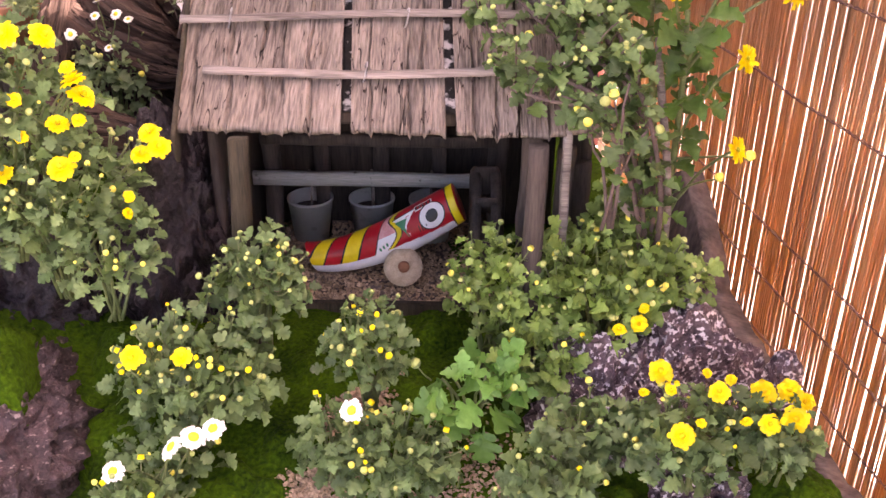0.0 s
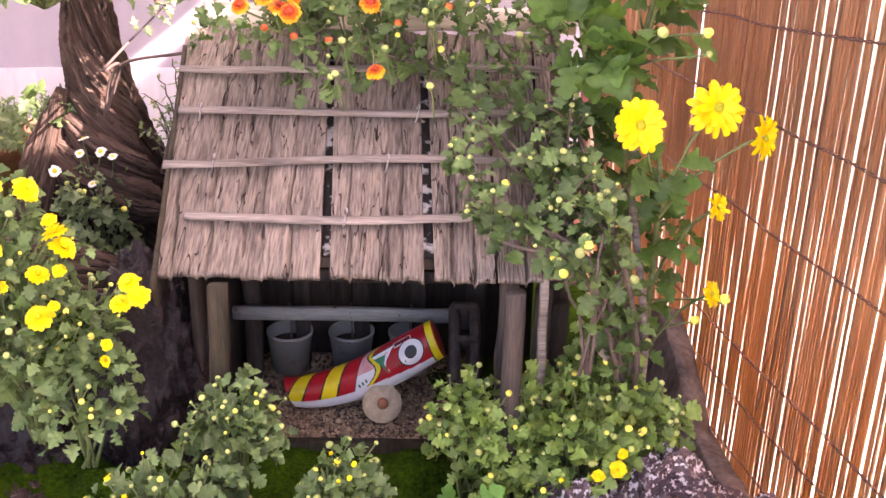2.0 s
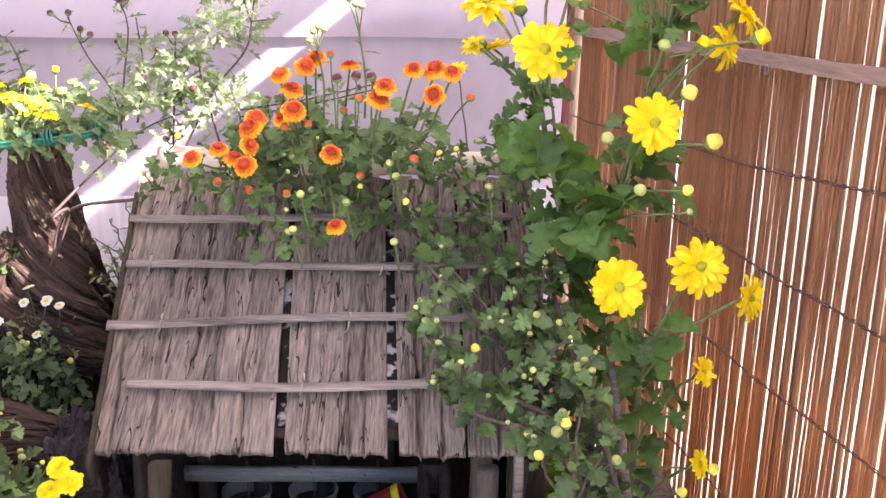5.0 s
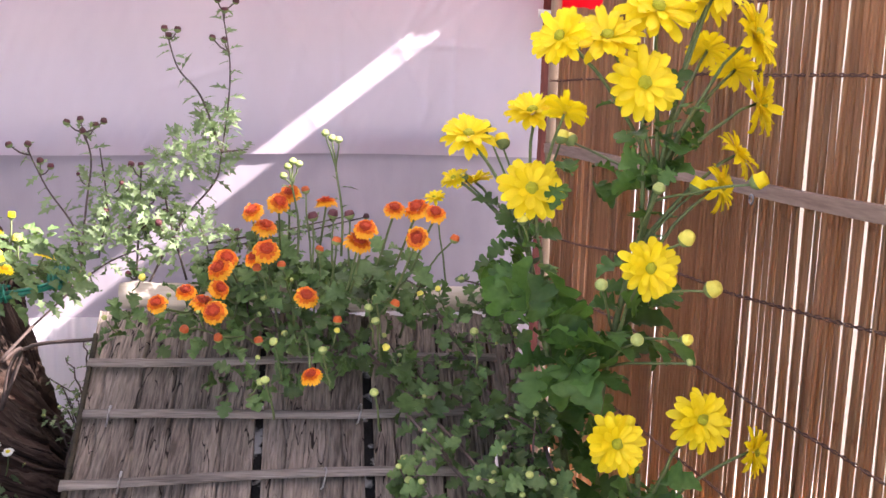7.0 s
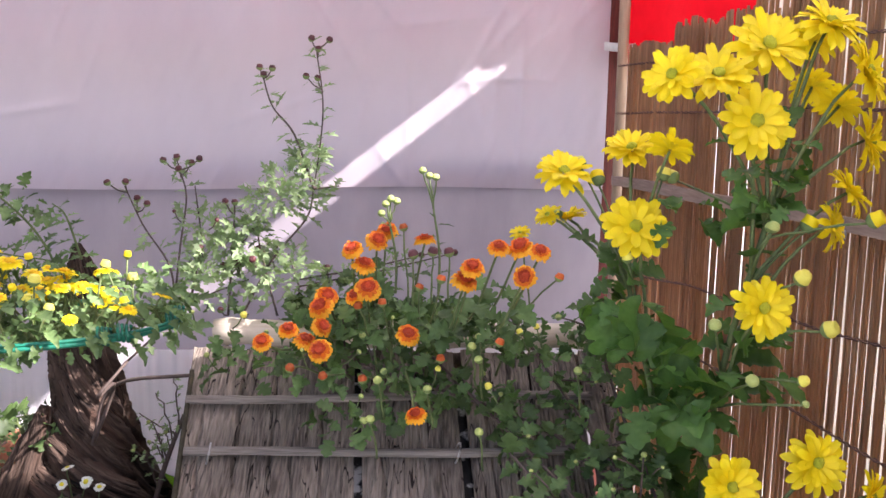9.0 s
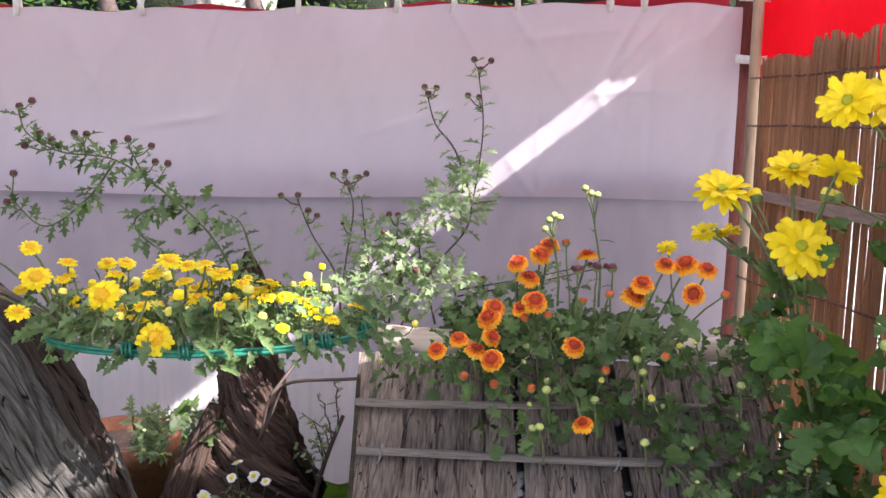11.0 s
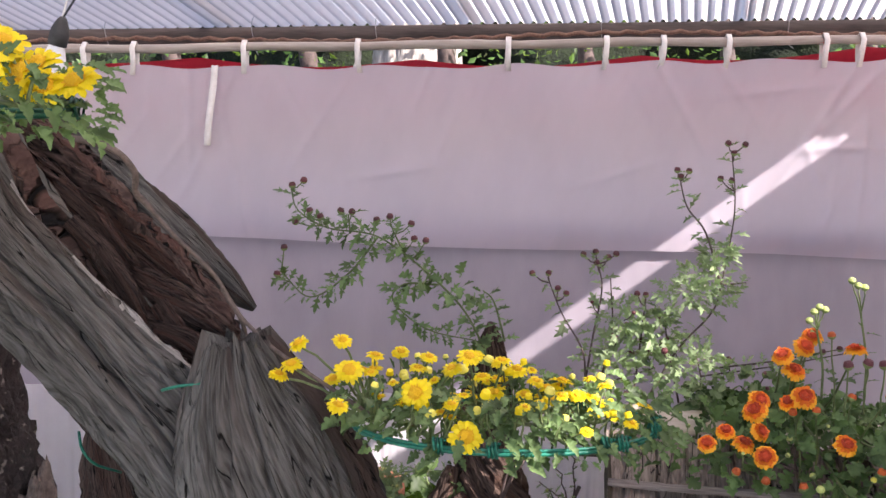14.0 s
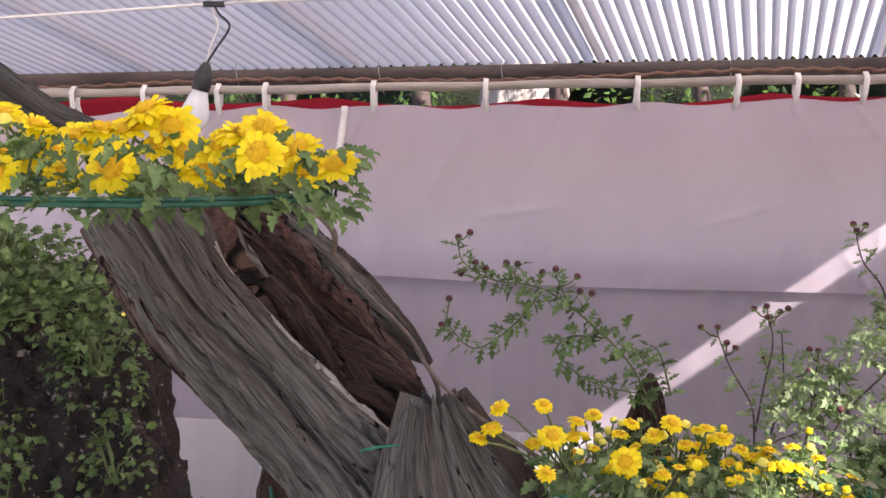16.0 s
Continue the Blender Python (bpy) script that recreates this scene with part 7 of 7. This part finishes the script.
lines = [[(-0.275, 1.530, 0.620), (-0.312, 1.530, 0.692), (-0.367, 1.530, 0.747), (-0.438, 1.530, 0.796), (-0.508, 1.530, 0.806), (-0.550, 1.530, 0.829), (-0.561, 1.530, 0.859)], [(-0.351, 1.530, 0.731), (-0.399, 1.530, 0.730), (-0.415, 1.530, 0.706), (-0.367, 1.530, 0.667), (-0.295, 1.530, 0.652)], [(-0.438, 1.530, 0.796), (-0.477, 1.530, 0.744), (-0.532, 1.530, 0.707), (-0.574, 1.530, 0.742)], [(-0.256, 1.530, 0.653), (-0.273, 1.530, 0.709), (-0.289, 1.530, 0.725)], [(-0.399, 1.530, 0.769), (-0.422, 1.530, 0.816)], [(-0.477, 1.530, 0.799), (-0.480, 1.530, 0.826)]]
for pth in lines:
    pts = spline(pth, 7)
    p.stem(pts, 0.0018, 0.0009, 5)
    p.along(pts, 0.0050, 0.025, 0.05, 1.0, narrow="sprig")
    p.along(pts, 0.02, 0.020, 0.05, 0.7, narrow=True)
for b in [(-0.559, 1.530, 0.864), (-0.543, 1.530, 0.871), (-0.570, 1.530, 0.776), (-0.491, 1.530, 0.830), (-0.475, 1.530, 0.829), (-0.422, 1.530, 0.824), (-0.440, 1.530, 0.819), (-0.392, 1.530, 0.815), (-0.371, 1.530, 0.792), (-0.387, 1.530, 0.794), (-0.580, 1.530, 0.738), (-0.554, 1.530, 0.813), (-0.534, 1.530, 0.829), (-0.519, 1.530, 0.821)]:
    q = min((Vector(v) for l in lines for v in spline(l, 6)), key=lambda v: (v - Vector(b)).length + max(0.0, v.z - b[2] + 0.012) * 3)
    p.stem([q, q.lerp(Vector(b), 0.5) + Vector((0, 0, -0.003)), b], 0.0012, 0.0009, 4)
    p.along([q, q.lerp(Vector(b), 0.5), Vector(b)], 0.008, 0.016, 0.1, 0.8, narrow="sprig")
    p.bud("red", b, 0.0052)
p.mound((-0.341, 1.514, 0.721), (0.06, 0.02, 0.035), 22, 0.024, 0, stems=False)
p.done()

# trained tray of yellow flowers before the stump
def tray(name, label, c, rx, ry, seed, spots, big, size, green, heads, foot, big_by, limit, face):
    p = Plant(label, foot, seed, M_LEAF)
    c = Vector(c)
    for k in range(2):
        s = Soup()
        tube(s, [c - p.base + Vector((rx * math.cos(a), ry * math.sin(a), 0.0035 * k + 0.003 * math.sin(a + 1))) for a in [i * math.pi / 24 for i in range(49)]], 0.0023 - 0.0006 * k, 8)
        part("training_ring", s.mesh("training_ring", green), p.e, "green wire ring that carries the trained stems")
    for k in range(9):
        a = p.rng.uniform(0, 6.3)
        s = Soup()
        o = c - p.base + Vector((rx * math.cos(a), ry * math.sin(a), 0.004 + 0.003 * math.sin(a + 1)))
        tube(s, [o + Vector((0.012 * (t / 16 - 0.5), 0.0075 * math.cos(t * 1.3), 0.0075 * math.sin(t * 1.3))) for t in range(17)], 0.0016, 5)
        part("wire_binding", s.mesh("wire_binding", green), p.e)
    for k in range(16):
        a = k * 6.283 / 16
        q = c + Vector((rx * math.cos(a) * 0.95, ry * math.sin(a) * 0.95, 0.008))
        p.stem(bend(foot, q, 0.5, 8, 0.006, p.rng), 0.0030, 0.0018)
    r = p.rng
    for k in range(640):
        a, d = r.uniform(0, 6.3), math.sqrt(r.random()) * 1.14
        q = c + Vector((rx * math.cos(a) * d, ry * math.sin(a) * d, r.uniform(-0.012, 0.044)))
        leaf(p.leaves, p.local(q), (math.cos(a) + r.gauss(0, 0.5), math.sin(a) + r.gauss(-0.2, 0.5), r.gauss(-0.15, 0.4)), (r.gauss(0, 0.3), r.gauss(-0.5, 0.3), 1), r.uniform(0.011, 0.024), True)
    p.bloom(spots, "anemone", size, face, 0.22)
    p.bloom(big, "anemone", size * big_by, (0, -0.8, 0.5), 0.15)
    for b in list(spots) + list(big):
        b = Vector(b)
        q = Vector((max(c.x - 0.92 * rx, min(c.x + 0.92 * rx, b.x + r.uniform(-0.03, 0.03))), b.y + r.uniform(-0.02, 0.04), c.z + 0.01))
        p.stem(bend(q, b - Vector((0, 0, 0.003)), 0.2, 5, 0.002, r), 0.0017, 0.0012)
    for k in range(heads):
        a, d = r.uniform(0, 6.3), math.sqrt(r.random())
        q = c + Vector((rx * math.cos(a) * d, ry * math.sin(a) * d, 0.0))
        b = q + Vector((r.gauss(0, 0.012), r.gauss(0, 0.01), r.uniform(0.024, 0.058)))
        if b.x > limit:
            continue
        p.stem([q, q.lerp(b, 0.5) + Vector((r.gauss(0, 0.004), 0, 0)), b], 0.0012, 0.0009, 4)
        if r.random() < 0.40:
            p.flower("anemone", b, (r.gauss(0, 0.3), -0.2 + r.gauss(0, 0.25), 1), size * r.uniform(0.55, 0.9))
        else:
            p.bud("gold" if r.random() < 0.3 else "yellow", b, r.uniform(0.0035, 0.0060))
    p.done()


tray("tray", "chrysanthemum trained flat on a green ring, full of small yellow flowers", (-0.265, 1.145, 0.655), 0.155, 0.085, 15, [(-0.432, 1.140, 0.739), (-0.477, 1.140, 0.734), (-0.484, 1.140, 0.712), (-0.497, 1.140, 0.701), (-0.425, 1.140, 0.709), (-0.398, 1.140, 0.725), (-0.400, 1.140, 0.710), (-0.441, 1.140, 0.698), (-0.343, 1.140, 0.725), (-0.320, 1.140, 0.714), (-0.317, 1.140, 0.685), (-0.289, 1.140, 0.706), (-0.276, 1.140, 0.690), (-0.269, 1.140, 0.724), (-0.254, 1.140, 0.715), (-0.245, 1.140, 0.689), (-0.234, 1.140, 0.704), (-0.223, 1.140, 0.698), (-0.208, 1.140, 0.705), (-0.186, 1.140, 0.690), (-0.170, 1.140, 0.685), (-0.427, 1.080, 0.689), (-0.303, 1.140, 0.727), (-0.354, 1.140, 0.713)], [(-0.352, 1.080, 0.704), (-0.303, 1.060, 0.669), (-0.422, 1.120, 0.713)], 0.0112, M_GREENWIRE, 90, (-0.265, 1.30, 0.60), 1.5, 9.0, (0, -0.25, 1))
tray("tray", "chrysanthemum trained on a green ring, dense with golden flowers", (-0.775, 0.885, 0.960), 0.175, 0.10, 16, [(-0.714, 0.870, 1.010), (-0.676, 0.870, 1.001), (-0.703, 0.870, 0.993), (-0.618, 0.870, 0.998), (-0.590, 0.870, 0.987), (-0.644, 0.870, 1.012), (-0.734, 0.870, 1.024), (-0.826, 0.870, 0.991), (-0.769, 0.870, 1.008), (-0.749, 0.870, 1.010), (-0.683, 0.870, 0.981), (-0.613, 0.870, 0.982), (-0.849, 0.870, 1.018), (-0.799, 0.870, 0.974), (-0.692, 0.870, 0.979), (-0.629, 0.870, 0.992), (-0.659, 0.870, 1.007), (-0.725, 0.870, 0.999), (-0.787, 0.870, 1.003), (-0.884, 0.870, 0.993), (-0.903, 0.870, 0.979), (-0.874, 0.870, 1.015)], [(-0.730, 0.800, 0.984), (-0.627, 0.800, 0.996), (-0.814, 0.800, 0.976)], 0.0188, M_GREENWIRE_DARK, 34, (-0.86, 1.17, 0.95), 1.12, -0.80, (0, -0.62, 0.75))

# small growth round the stump, pot and ivy rock
p = Plant("small chrysanthemum with broad green leaves growing from the stump's foot", (-0.350, 1.66, 0.28), 17, M_LEAF)
p.mound((-0.345, 1.64, 0.385), (0.034, 0.025, 0.045), 34, 0.034, 0)
p.mound((-0.318, 1.62, 0.37), (0.020, 0.015, 0.012), 8, 0.022, 0)
p.done()
p = Plant("sparse wiry seedlings growing on a dark twig beside the hut's wall", (-0.175, 1.58, 0.30), 18, M_LEAF_PALE, stem_mat=M_STEM_DARK)
twig = spline([(-0.178, 1.58, 0.30), (-0.160, 1.58, 0.362), (-0.136, 1.58, 0.425)], 6)
p.stem(twig, 0.0040, 0.0032)
for k in range(9):
    a = twig[2 + k]
    b = a + Vector((-0.020 - 0.018 * math.sin(k * 2.1), 0.0, 0.050 + 0.030 * math.sin(k * 3.3)))
    pts = bend(a, b, 0.4, 6, 0.003, p.rng)
    p.stem(pts, 0.0014, 0.0009)
    p.along(pts, 0.007, 0.013, 0.1, 1.0, narrow="sprig")
    if k % 2:
        p.bud("pale", b, 0.0030)
p.done()
p = Plant("pale sunlit spindly chrysanthemum growing in the terracotta pot", (-0.480, 1.83, 0.285), 19, M_LEAF_PALE)
for k in range(14):
    b = Vector((-0.425 + p.rng.gauss(0.0, 0.030), 1.74 + p.rng.gauss(0, 0.02), 0.365 + p.rng.gauss(0, 0.030)))
    pts = bend((-0.480, 1.83, 0.285), b, 0.4, 6, 0.003, p.rng)
    p.stem(pts, 0.002, 0.0012)
    p.along(pts, 0.006, 0.020, 0.3, 1.0, narrow="sprig")
    p.bud("pale", b, 0.0032)
p.done()
p = Plant("dense green creeper hanging over the tall dark rock", (-1.25, 1.60, 0.70), 20, M_LEAF_IVY, name="creeper")
p.mound((-1.27, 1.56, 0.73), (0.19, 0.09, 0.14), 1900, 0.0185, 10, "pale", 0.003)
p.mound((-1.33, 1.55, 0.50), (0.13, 0.06, 0.13), 640, 0.0160, 6, "pale", 0.003)
p.mound((-1.12, 1.60, 0.62), (0.08, 0.06, 0.14), 380, 0.0150, 4, "pale", 0.003)
p.mound((-1.09, 1.58, 0.46), (0.06, 0.05, 0.12), 133, 0.0177, 0)
p.mound((-1.25, 1.52, 0.38), (0.12, 0.05, 0.10), 228, 0.0204, 0)
p.done()
